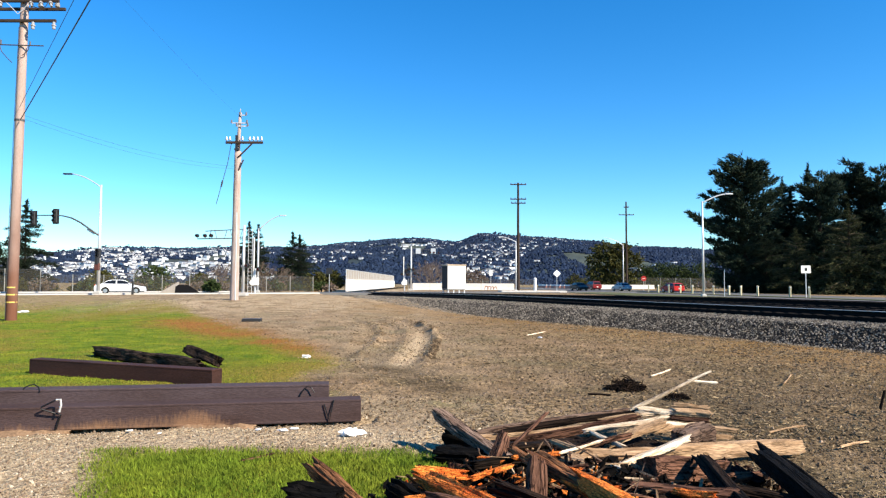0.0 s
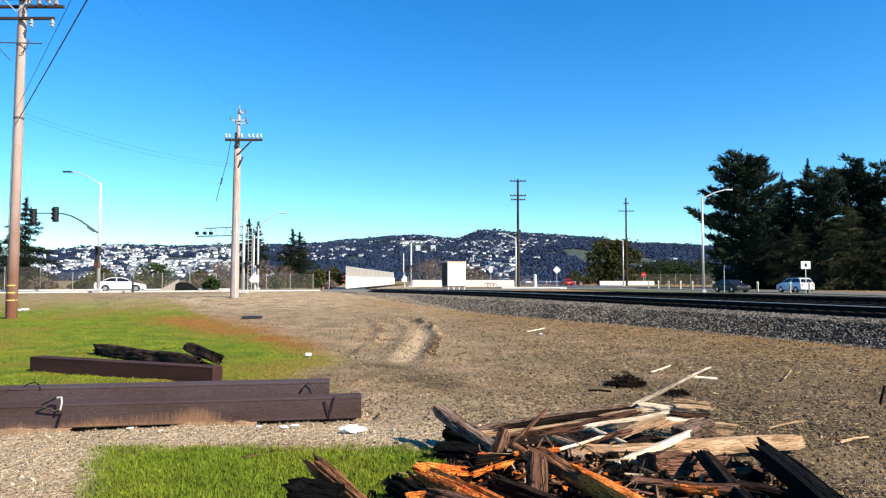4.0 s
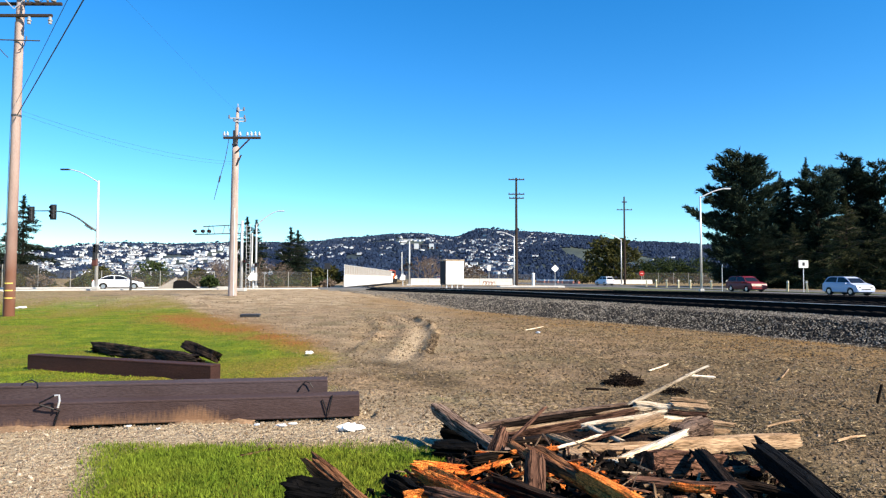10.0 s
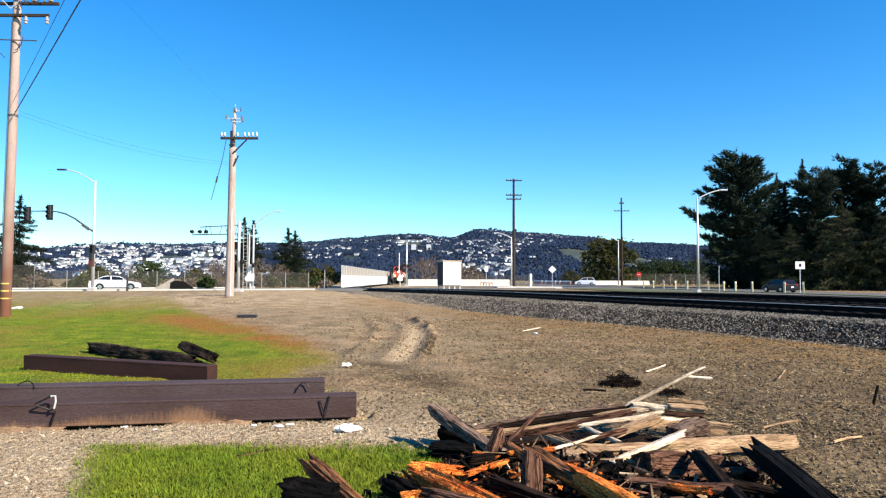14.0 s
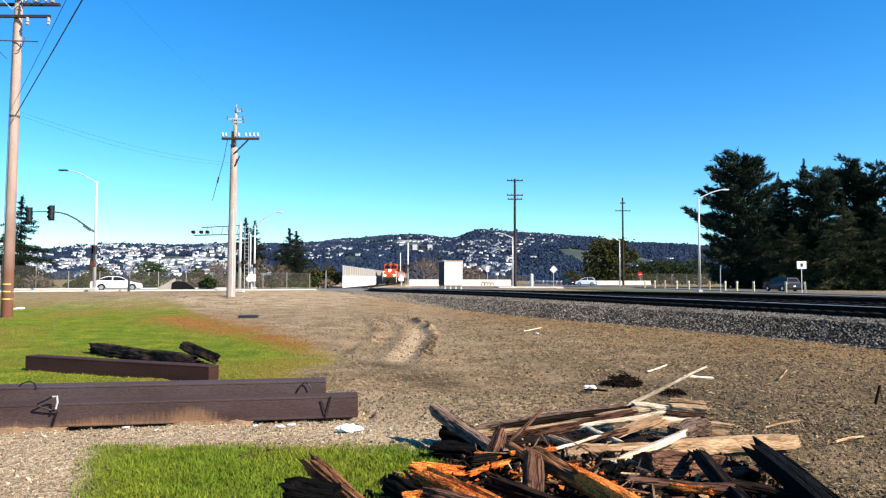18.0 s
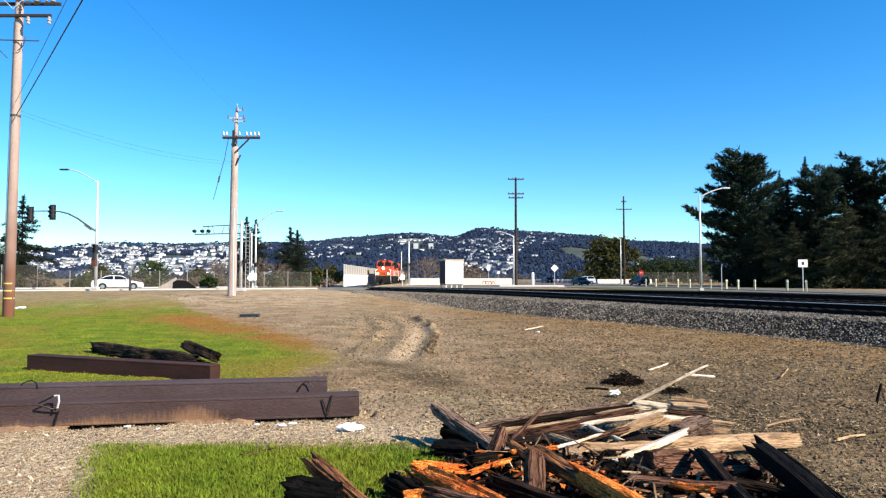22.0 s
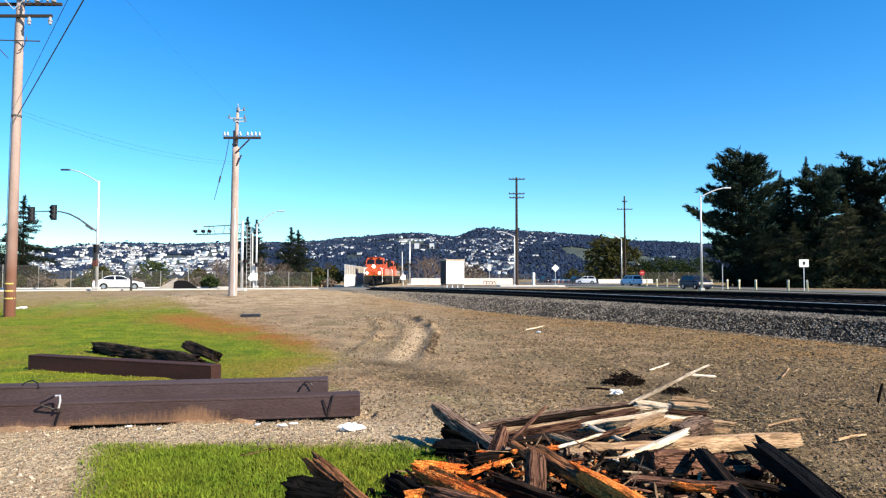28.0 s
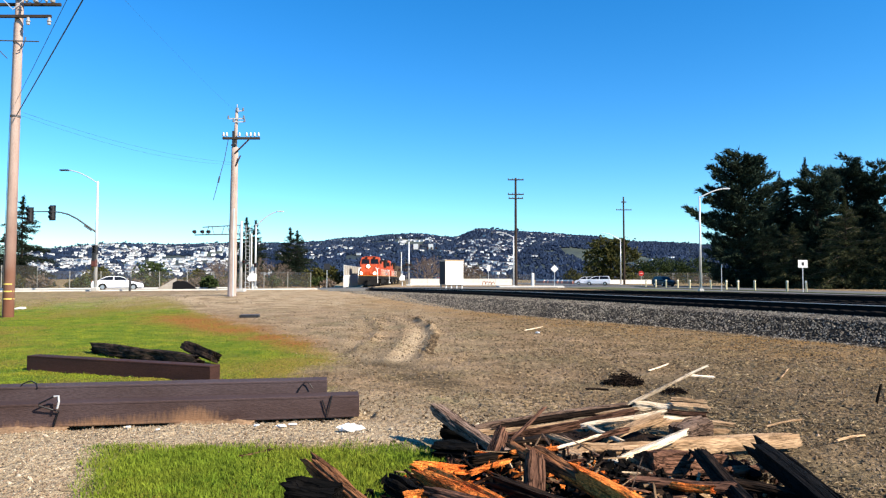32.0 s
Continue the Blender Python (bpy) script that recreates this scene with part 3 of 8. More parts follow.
def build_pole_near():
    p = thing("utility_pole", -17.41, 26.9, -0.05, 0, "tall brown wooden utility pole with double crossarms beside the grass", "utility pole", "utility poles")
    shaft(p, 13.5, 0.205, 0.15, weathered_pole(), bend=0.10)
    arm(p, 13.05, -1.5, 1.65, 0.24, (0.10, 0.12), (-1.4, -0.9, 0.35, 0.75, 1.1, 1.5), True, 1.5, pale_glaze)
    arm(p, 12.9, -1.5, 1.65, -0.24, (0.10, 0.12), (-1.3, 0.6, 1.3), False, 1.5, pale_glaze)
    for x in (0.55, 0.95, 1.35, -0.7):
        part("fuse_holder", Shape().tube((x, -0.34, 12.98), (x + 0.1, -0.42, 12.74), 0.045, 0.05, 8).tube((x + 0.03, -0.36, 12.9), (x + 0.05, -0.38, 12.86), 0.085, 0.085, 10), pale_glaze, p, "pale porcelain fuse holder")
    part("jumper_wire", Shape().path([(0.55, -0.35, 13.1), (0.7, -0.42, 12.75), (0.95, -0.42, 12.66), (1.2, -0.4, 12.75), (1.35, -0.35, 13.1)], 0.014), cable_mat, p)
    arm(p, 12.22, -1.4, 1.55, 0.24, (0.09, 0.12), (), False)
    for x in (0.65, 1.5, -1.2):
        part("dropped_insulator", Shape().tube((x, -0.3, 12.15), (x, -0.3, 11.86), 0.05, 0.07, 8).tube((x, -0.3, 12.02), (x, -0.3, 11.98), 0.09, 0.09, 10), pale_glaze, p)
    part("standoff_bracket", Shape().tube((-0.85, -0.2, 11.25), (1.05, -0.2, 11.2), 0.025).tube((-0.7, -0.2, 11.25), (-0.7, -0.2, 11.45), 0.035)
         .tube((0.5, -0.2, 11.22), (0.5, -0.2, 11.38), 0.03), dark_steel, p)
    part("hanging_cable", Shape().path([(-0.7, -0.25, 11.2), (-0.62, -0.25, 10.95), (-0.4, -0.25, 10.7), (-0.2, -0.22, 10.5)], 0.018), cable_mat, p)
    part("hanging_cable", Shape().path([(0.5, -0.25, 11.2), (0.45, -0.25, 11.0), (0.3, -0.24, 10.85), (0.2, -0.22, 10.8)], 0.018), cable_mat, p)
    part("cable_clamp", Shape().tube((0.06, 0, 8.14), (0.06, 0, 8.22), 0.19), dark_steel, p)
    for z in (1.37, 1.08, 0.78):
        part("reflector_band", Shape().tube((0, 0, z), (0, 0, z + 0.05), 0.208, 0.208, 14), yellow_paint, p)
    part("ground_wire", Shape().path([(-0.12, -0.2, 0.1), (-0.1, -0.19, 4), (-0.05, -0.18, 8), (0.0, -0.17, 12)], 0.012), cable_mat, p)


def build_pole_far():
    p = thing("utility_pole", -13.22, 42, 0.45, 0, "weathered grey wooden pole with a braced side arm on gravel", "utility pole", "utility poles")
    shaft(p, 9.4, 0.27, 0.21, wood_pole, bend=0.06)
    part("pole_top", Shape().tube((0.06, 0, 9.3), (0.16, 0, 11.9), 0.13, 0.09, 10).tube((0.16, 0, 11.9), (0.17, 0, 12.15), 0.03, 0.02, 6), wood_pole, p, smooth=True)
    part("bracket", Shape().box((0.02, -0.2, 9.9), (0.14, 0.1, 1.0)).box((0.05, -0.2, 9.5), (0.3, 0.12, 0.12)), black_paint, p)
    a = part("crossarm", Shape().box((0.52, -0.22, 9.93), (2.35, 0.12, 0.15), None, 0.01), wood_dark, p)
    for x in (-0.6, -0.4, 0.4, 0.85, 1.1, 1.35, 1.6):
        part("insulator", Shape().tube((x, -0.22, 10.0), (x, -0.22, 10.08), 0.02, n=6).tube((x, -0.22, 10.08), (x, -0.22, 10.2), 0.085, 0.07, 9)
             .tube((x, -0.22, 10.20), (x, -0.22, 10.30), 0.06, 0.04, 9), pale_glaze, a)
    part("arm_brace", Shape().tube((1.0, -0.22, 9.85), (0.15, -0.22, 9.0), 0.05), wood_dark, p)
    part("lower_brace", Shape().tube((0.48, -0.2, 8.85), (0.2, -0.2, 8.2), 0.045), wood_dark, p)
    for z, x0, x1 in ((11.2, -0.42, 0.55), (11.0, -0.1, 0.6), (11.7, 0.1, 0.5)):
        b = part("top_bracket", Shape().box(((x0 + x1) / 2 + 0.08, -0.12, z), (x1 - x0, 0.05, 0.07)), galv, p)
        for x in (x0, x1):
            part("insulator", Shape().tube((x + 0.08, -0.12, z), (x + 0.08, -0.12, z + 0.2), 0.07, 0.05, 8), porcelain, b)
    part("drop_cable", Shape().path([(-0.3, -0.2, 9.9), (-0.5, -0.25, 8.6), (-0.9, -0.3, 7.0), (-1.15, -0.3, 6.0)], 0.02)
         .path([(-0.78, -0.3, 7.5), (-0.86, -0.3, 7.1)], 0.05), cable_mat, p)
    part("conduit", Shape().tube((0.13, -0.23, 0), (0.12, -0.21, 5.5), 0.035), galv, p)


def build_pole_distant(x, y, h, arms, label):
    p = thing("utility_pole", x, y, 0.35, 0, label, "utility pole", "utility poles")
    shaft(p, h, 0.24, 0.15, wood_dark)
    for z, w in arms:
        arm(p, z, -w, w, 0.2, (0.12, 0.16), (-w + 0.1, w - 0.1, w * 0.4, -w * 0.4), False)


build_pole_near()
build_pole_far()
build_pole_distant(10.9, 100, 16.3, ((16.0, 1.2), (13.8, 1.2), (13.2, 1.1)), "tall dark wooden utility pole with three crossarms beyond the tracks")
build_pole_distant(37.9, 140, 18.4, ((17.2, 0.55), (15.6, 1.6)), "slender dark wooden utility pole with two crossarms by the road")


def wire(name, pts, r, label):
    single(name, Shape().path(pts, r, 5), cable_mat, label, "cable", "overhead cables")


def sag(a, b, drop, n=14):
    a, b = Vector(a), Vector(b)
    return [a.lerp(b, i / n) - Vector((0, 0, drop * 4 * (i / n) * (1 - i / n))) for i in range(n + 1)]


wire("overhead_cable", sag((-17.2, 26.7, 8.1), (0.47, 5, 9.74), 0.04), 0.019, "black service cable running from the pole over the lot")
wire("overhead_cable", sag((-17.25, 26.7, 8.62), (-0.10, 5, 9.74), 0.04), 0.009, "thin black cable running from the pole over the lot")
wire("overhead_cable", sag((-17.2, 26.9, 8.35), (-13.4, 42, 8.9), 0.35), 0.0045, "thin slack cable between two wooden poles")
wire("overhead_cable", sag((-17.2, 26.9, 8.2), (-13.4, 42, 8.75), 0.42), 0.004, "thin slack cable between two wooden poles")
wire("overhead_cable", sag((-13.1, 42, 12.1), (-8.0, 5, 9.8), 0.3), 0.0025, "very thin wire from the top of the grey pole")


# ---- street lamps and signals ----
def curve_arm(a, b, lift, n=10):
    a, b = Vector(a), Vector(b)
    return [a.lerp(b, i / n) + Vector((0, 0, lift * math.sin(math.pi / 2 * min(1, i / n * 1.15)) - lift * i / n)) for i in range(n + 1)]


def street_lamp(x, y, z, h, reach, rise, label, turn=0):
    p = thing("street_lamp", x, y, z, turn, label, "street lamp", "street lamps")
    part("base_plate", Shape().box((0, 0, 0.12), (0.42, 0.42, 0.24), None, 0.03), concrete, p)
    part("post", Shape().tube((0, 0, 0.2), (0, 0, h), 0.12, 0.075, 12), galv, p, smooth=True)
    part("arm", Shape().path(curve_arm((0, 0, h - 0.15), (reach, 0, h + rise), abs(rise) * 0.55), [0.072 - 0.002 * i for i in range(11)], 8), galv, p, smooth=True)
    s = 1 if reach > 0 else -1
    part("lamp_head", Shape().box((reach + 0.32 * s, 0, h + rise), (0.75, 0.28, 0.14), None, 0.05), galv, p, "pale flat lamp head")
    return p


street_lamp(25.4, 66, 0.34, 9.4, 2.3, 0.75, "white steel street lamp on the grass verge by the road")
street_lamp(-21.0, 75, 0.42, 7.2, 2.4, 1.45, "galvanised street lamp with a curved arm behind the fence")
street_lamp(10.35, 98, 0.35, 7.4, -1.9, 0.6, "pale street lamp beside a wooden pole")
street_lamp(36.4, 137, 0.2, 9.4, -3.3, 1.3, "pale street lamp with a long arm by the road")


def build_traffic_signal():
    p = thing("traffic_signal", -33.7, 65, 0.42, 0, "steel traffic signal mast with a curved arm and a lamp", "traffic signal")
    part("base_plate", Shape().box((0, 0, 0.1), (0.6, 0.6, 0.3), None, 0.04), concrete, p)
    part("mast", Shape().tube((0, 0, 0.2), (0, 0, 10.6), 0.17, 0.10, 12), galv, p, smooth=True)
    part("lamp_arm", Shape().path(curve_arm((0, 0, 10.4), (-2.9, 0, 11.7), 0.75), 0.05, 8), galv, p, smooth=True)
    part("lamp_head", Shape().box((-3.3, 0, 11.68), (0.85, 0.3, 0.14), None, 0.05), black_paint, p)
    part("signal_arm", Shape().path([(0, 0, 5.6), (-0.9, 0, 6.2), (-1.9, 0, 6.9), (-2.8, 0, 7.35), (-3.6, 0, 7.55), (-4.4, 0, 7.62), (-6.6, 0, 7.6)], [0.1, 0.09, 0.085, 0.08, 0.07, 0.065, 0.05], 8), dark_steel, p, smooth=True)
    for x, z in ((-4.35, 7.5), (-6.5, 7.3), (-0.02, 3.9)):
        h = part("signal_head", Shape().box((x, -0.1, z), (0.42, 0.3, 1.3 if z > 5 else 0.9), None, 0.04), black_paint, p, "black three-lamp signal head")
        if z > 5:
            part("backplate", Shape().box((x, 0.04, z), (0.62, 0.03, 1.5), None, 0.01), black_paint, h)
        for k in (-1, 0, 1):
            part("visor", Shape().tube((x, -0.25, z + k * (0.42 if z > 5 else 0.28)), (x, -0.5, z + k * (0.42 if z > 5 else 0.28)), 0.15, 0.15, 10, False), black_paint, h)
    part("walk_signal", Shape().box((-0.05, -0.25, 2.6), (0.5, 0.3, 0.7), None, 0.05), material("brown_enamel", (0.10, 0.03, 0.02), 0.5, amount=0.2), p)
    part("control_box", Shape().box((-0.05, -0.25, 3.2), (0.35, 0.35, 0.8), None, 0.04), black_paint, p)
    part("name_plate", Shape().box((-0.9, 0.1, 6.05), (0.9, 0.03, 0.25), Matrix.Rotation(radians(33), 3, 'Y')), white_paint, p)


build_traffic_signal()


def flasher(parent, x, y, z, r=0.23):
    h = part("flasher", Shape().tube((x, y - 0.02, z), (x, y + 0.02, z), r, r, 14), black_paint, parent, "black round flasher backing")
    part("lens", Shape().tube((x, y - 0.06, z), (x, y - 0.02, z), 0.12, 0.12, 12), lamp_red, h)
    part("hood", Shape().tube((x, y - 0.3, z), (x, y - 0.02, z), 0.13, 0.13, 12, False), black_paint, h)


def build_cantilever(x, y, z, side, reach, h, label):
    """Level-crossing signal: a mast, a truss arm over the road with flashers at its end."""
    p = thing("crossing_signal", x, y, z, 0, label, "crossing signal", "crossing signals")
    part("base_plate", Shape().box((0, 0, 0.15), (0.8, 0.8, 0.3), None, 0.04), concrete, p)
    part("mast", Shape().tube((0, 0, 0.25), (0, 0, h), 0.13, 0.11, 12), galv, p, smooth=True)
    part("upper_chord", Shape().tube((0, 0, h - 0.35), (side * reach, 0, h - 0.55), 0.045), dark_steel, p)
    part("lower_chord", Shape().tube((0, 0, h - 1.15), (side * (reach + 0.7), 0, h - 1.25), 0.05), dark_steel, p)
    for i in range(5):
        a = side * reach * (0.1 + 0.2 * i)
        part("strut", Shape().tube((a, 0, h - 1.17), (a + side * 0.1 * reach * (1 if i % 2 else -1) * 0.6, 0, h - 0.42), 0.028, n=6), dark_steel, p)
    for i in (0.98, 0.82, 1.18):
        flasher(p, side * reach * i, -0.2, h - 0.98, 0.17)
    for x, z in ((-0.38, 2.7), (0.38, 2.7)) if side < 0 else ((-0.75, 3.1), (-0.3, 3.35), (0.35, 3.3), (0.6, 2.7), (-0.4, 2.5)):
        flasher(p, x, -0.25, z, 0.23 if side < 0 else 0.3)
    if side > 0:
        for k in (0.3, 0.95):
            part("sign_panel", Shape().box((reach * k, -0.12, h - 0.75), (0.75, 0.03, 0.85), None, 0.01), galv, p)
        return
    part("ladder", Shape().tube((0.35, 0.2, 0.3), (0.35, 0.2, h - 0.3), 0.02).tube((0.7, 0.2, 0.3), (0.7, 0.2, h - 0.3), 0.02), galv, p)
    for i in range(int(h * 3) - 2):
        part("rung", Shape().tube((0.35, 0.2, 0.5 + i / 3), (0.7, 0.2, 0.5 + i / 3), 0.012, n=5, caps=False), galv, p)


build_cantilever(-18.1, 60, 0.35, -1, 3.5, 6.35, "galvanised level-crossing signal with a truss arm and red flashers")
build_cantilever(-5.3, 104, 0.35, 1, 3.6, 6.9, "pale level-crossing signal with an arm of flashers beside the track")


def crossing_gate(x, y, z, h, label):
    p = thing("crossing_gate", x, y, z, 0, label, "crossing gate", "crossing gates")
    part("mast", Shape().tube((0, 0, 0), (0, 0, h * 0.5), 0.09, n=10), galv, p)
    part("gate_arm", Shape().box((-0.15, 0, h * 0.55 + 0.6), (0.12, 0.06, h * 0.9), None, 0.01), white_paint, p, "white gate arm standing upright")
    part("drive_box", Shape().box((0.05, -0.1, 1.25), (0.65, 0.55, 0.8), None, 0.06), white_paint, p)
    part("counterweight", Shape().tube((-0.15, -0.4, 1.15), (-0.15, -0.2, 1.15), 0.31, 0.31, 14), white_paint, p)
    flasher(p, -0.4, -0.3, 2.5)
    flasher(p, 0.4, -0.3, 2.5)


crossing_gate(-6.25, 103, 0.38, 4.6, "white raised crossing gate with its drive box beside the track")
crossing_gate(-19.6, 69, 0.4, 5.2, "white raised crossing gate with its drive box by the street")


# ---- signal cabinet ----
def build_cabinet():
    p = thing("signal_cabinet", 1.05, 82, 0.3, 21, "white metal railway signal hut on short legs beside the crossing", "signal cabinet")
    part("body", Shape().box((0, 0, 1.95), (2.35, 1.9, 2.9), None, 0.03), white_paint, p)
    part("roof", Shape().box((0, 0, 3.45), (2.5, 2.05, 0.12), None, 0.03), material("tan_metal", (0.5, 0.36, 0.22), 0.6, amount=0.2), p, "tan sheet-metal roof")
    # thin dark sheet: the shade of the end wall, put in as colour
    part("side_panel", Shape().box((-1.19, 0, 1.95), (0.02, 1.86, 2.8)), material("end_shade_colour", (0.045, 0.043, 0.045), 0.7, amount=0.3), p, "end wall of the hut, coloured dark for its shade")
    part("door", Shape().box((-0.35, -0.97, 1.9), (0.95, 0.03, 2.3), None, 0.008), white_paint, p)
    part("door_handle", Shape().box((0.05, -1.0, 1.9), (0.04, 0.05, 0.25)), galv, p)
    part("vent", Shape().box((0.75, -0.965, 2.9), (0.4, 0.02, 0.3)), galv, p)
    for x in (-1.05, -0.35, 0.35, 1.05):
        part("leg", Shape().box((x, -0.85, 0.25), (0.12, 0.12, 0.5)).box((x, 0.85, 0.25), (0.12, 0.12, 0.5)), galv, p)
    part("floor_frame", Shape().box((0, 0, 0.46), (2.3, 1.85, 0.1)), black_paint, p)


build_cabinet()

# ---- retaining wall with fence beside the track ----
fence_grey = material("fence_slats", (0.34, 0.31, 0.27), 0.8, other=(0.22, 0.2, 0.18), scale=0.8, amount=0.4, fine=8, stretch=(3, 3, 1))


def chain_link():
    m = bpy.data.materials.new("chain_link")
    m.use_nodes = True
    n, l = m.node_tree.nodes, m.node_tree.links
    b = n["Principled BSDF"]
    b.inputs["Base Color"].default_value, b.inputs["Metallic"].default_value, b.inputs["Roughness"].default_value = (0.10, 0.095, 0.085, 1), 0.2, 0.7
    tc = n.new("ShaderNodeTexCoord")
    outs = []
    for turn in (45, -45):
        mp, w = n.new("ShaderNodeMapping"), n.new("ShaderNodeTexWave")
        mp.inputs["Rotation"].default_value = (0, radians(turn), 0)
        w.inputs["Scale"].default_value = 3.0
        l.new(tc.outputs["Object"], mp.inputs["Vector"])
        l.new(mp.outputs[0], w.inputs["Vector"])
        outs.append(w.outputs["Fac"])
    mx = n.new("ShaderNodeMath")
    mx.operation = 'MAXIMUM'
    l.new(outs[0], mx.inputs[0])
    l.new(outs[1], mx.inputs[1])
    r = n.new("ShaderNodeMapRange")
    r.inputs[1].default_value, r.inputs[2].default_value, r.inputs[3].default_value, r.inputs[4].default_value = 0.75, 0.97, 0.02, 0.28
    l.new(mx.outputs[0], r.inputs[0])
    l.new(r.outputs[0], b.inputs["Alpha"])
    return m


link_mat = chain_link()
fence_steel = material('fence_steel', (0.34, 0.33, 0.30), 0.6, 0.3, amount=0.3, bump=0.05)


def build_wall():
    w = thing("retaining_wall", label="white concrete barrier wall topped by a slatted grey fence", category="wall", kind="structure")
    y = 99.0
    i = 0
    while y < 248:
        a, b = track_point(y, -3.3, 0.3), track_point(y + 5.96, -3.3, 0.3)
        mid, ln = (a + b) / 2, (b - a).length
        m = Matrix.Rotation(math.atan2(b.y - a.y, b.x - a.x), 3, 'Z')
        part("barrier_block", Shape().box((mid.x, mid.y, 1.14), (ln - 0.02, 0.35, 1.8), m, 0.03), white_paint, w)
        part("fence_panel", Shape().box((mid.x - 0.1, mid.y, 2.78), (ln - 0.12, 0.04, 1.42), m), fence_grey, w)
        for k in (0, 0.5):
            q = a.lerp(b, k)
            part("fence_post", Shape().tube((q.x - 0.1, q.y, 2.02), (q.x - 0.1, q.y, 3.58), 0.05, n=8), galv, w)
        part("top_rail", Shape().box((mid.x - 0.1, mid.y, 3.53), (ln, 0.06, 0.06), m), galv, w)
        y += 6.0
        i += 1


build_wall()


def fence(p0, p1, h, label, z=0.3, step=3.0):
    f = thing("fence", label=label, category="fence", group="fences")
    p0, p1 = Vector((*p0, z)), Vector((*p1, z))
    n = max(1, int((p1 - p0).length / step))
    m = Matrix.Rotation(math.atan2(p1.y - p0.y, p1.x - p0.x), 3, 'Z')
    for i in range(n + 1):
        q = p0.lerp(p1, i / n)
        part("post", Shape().tube(q, q + Vector((0, 0, h + 0.08)), 0.045, n=8), fence_steel, f)
        if i < n:
            mid = p0.lerp(p1, (i + 0.5) / n)
            ln = (p1 - p0).length / n
            part("mesh_panel", Shape().box((mid.x, mid.y, z + h / 2), (ln, 0.012, h - 0.1), m), link_mat, f)
            part("top_rail", Shape().tube(p0.lerp(p1, i / n) + Vector((0, 0, h)), p0.lerp(p1, (i + 1) / n) + Vector((0, 0, h)), 0.018, n=6), dark_steel, f)


fa, fb, fc = street_point(-32, 12), street_point(-12, 12), street_point(19.5, 12)
fence(fa[:2], fb[:2], 2.6, "tall chain-link fence behind the street", 0.3, 3.2)
fence(fb[:2], fc[:2], 2.0, "chain-link fence with steel posts behind the street", 0.3, 3.0)
fence((36, 156), (76, 160), 2.5, "chain-link fence behind the road", 0.4, 3.4)
fence((-7, 128), (18, 133), 1.9, "chain-link fence behind the concrete barrier", 0.4, 3.4)


def build_barrier(p0, p1, h, label):
    b = thing("concrete_barrier", label=label, category="barrier", group="concrete barriers")
    p0, p1 = Vector((*p0, 0.36)), Vector((*p1, 0.36))
    n = max(1, round((p1 - p0).length / 3.05))
    m = Matrix.Rotation(math.atan2(p1.y - p0.y, p1.x - p0.x), 3, 'Z')
    ln = (p1 - p0).length / n
    base = Shape()
    prof = [(-0.3, 0), (-0.28, 0.12), (-0.14, 0.4), (-0.09, h), (0.09, h), (0.14, 0.4), (0.28, 0.12), (0.3, 0)]
    base.v = [(s * (ln / 2 - 0.02), y, z) for s in (-1, 1) for y, z in prof]
    k = len(prof)
    base.f = [(i, (i + 1) % k, k + (i + 1) % k, k + i) for i in range(k)] + [tuple(range(k)), tuple(reversed(range(k, 2 * k)))]
    me = base.mesh("barrier_block", concrete)
    for i in range(n):
        ob = new("barrier_block", me)
        ob.parent = b
        ob.matrix_basis = Matrix.Translation(p0.lerp(p1, (i + 0.5) / n)) @ m.to_4x4()


build_barrier((-5.6, 114), (12.2, 119), 1.15, "row of pale concrete barrier blocks behind the crossing")
build_barrier((33.5, 145.6), (47, 151), 0.95, "row of pale concrete barrier blocks behind the road")
red_plastic = material("red_plastic", (0.48, 0.19, 0.14), 0.6, amount=0.3)
for i in range(9):
    d_ = 164 + 3.6 * i
    rb = thing("road_barrier", lane_x(62.2, d_), d_, 0.27, 100 + (i % 3 - 1) * 4, "low red and white plastic road barrier", "barrier", "road barriers")
    part("base", Shape().box((0, 0, 0.30), (3.2, 0.6, 0.6), None, 0.05), red_plastic, rb)
    part("top", Shape().box((0, 0, 0.77), (3.2, 0.26, 0.34), None, 0.05), white_paint, rb, "white upper half")
island = Shape()
island.box((12.6, 97, 0.36), (9.6, 2.2, 0.3), Matrix.Rotation(radians(8), 3, 'Z'), 0.05)
single("traffic_island", island, concrete, "raised pale concrete traffic island", "traffic island", "", "structure")


# ---- posts and signs along the road ----
def build_posts():
    first = None
    ds = (102.5, 99.5, 96.5, 93.3, 90.3, 85.4, 82.1, 79.8, 76.7, 71.4, 68.5)
    for i, d in enumerate(ds):
        x = lane_x(49.5, d)
        m = pose(x, d, road_z(d) + 0.05, random.uniform(-3, 3), random.uniform(-4, 4), random.uniform(0, 90))
        if first is None:
            first = thing("marker_post", 0, 0, 0, 0, "short pale yellow wooden marker post in the grass median", "post", "posts along the road")
            part("post", Shape().box((0, 0, 0.6), (0.19, 0.19, 1.2), None, 0.02), material("pale_post", (0.62, 0.55, 0.36), 0.8, amount=0.4), first)
            part("cap_band", Shape().box((0, 0, 1.05), (0.196, 0.196, 0.1)), white_paint, first)
            first.matrix_basis = m
        else:
            copy_thing(first, m)


build_posts()


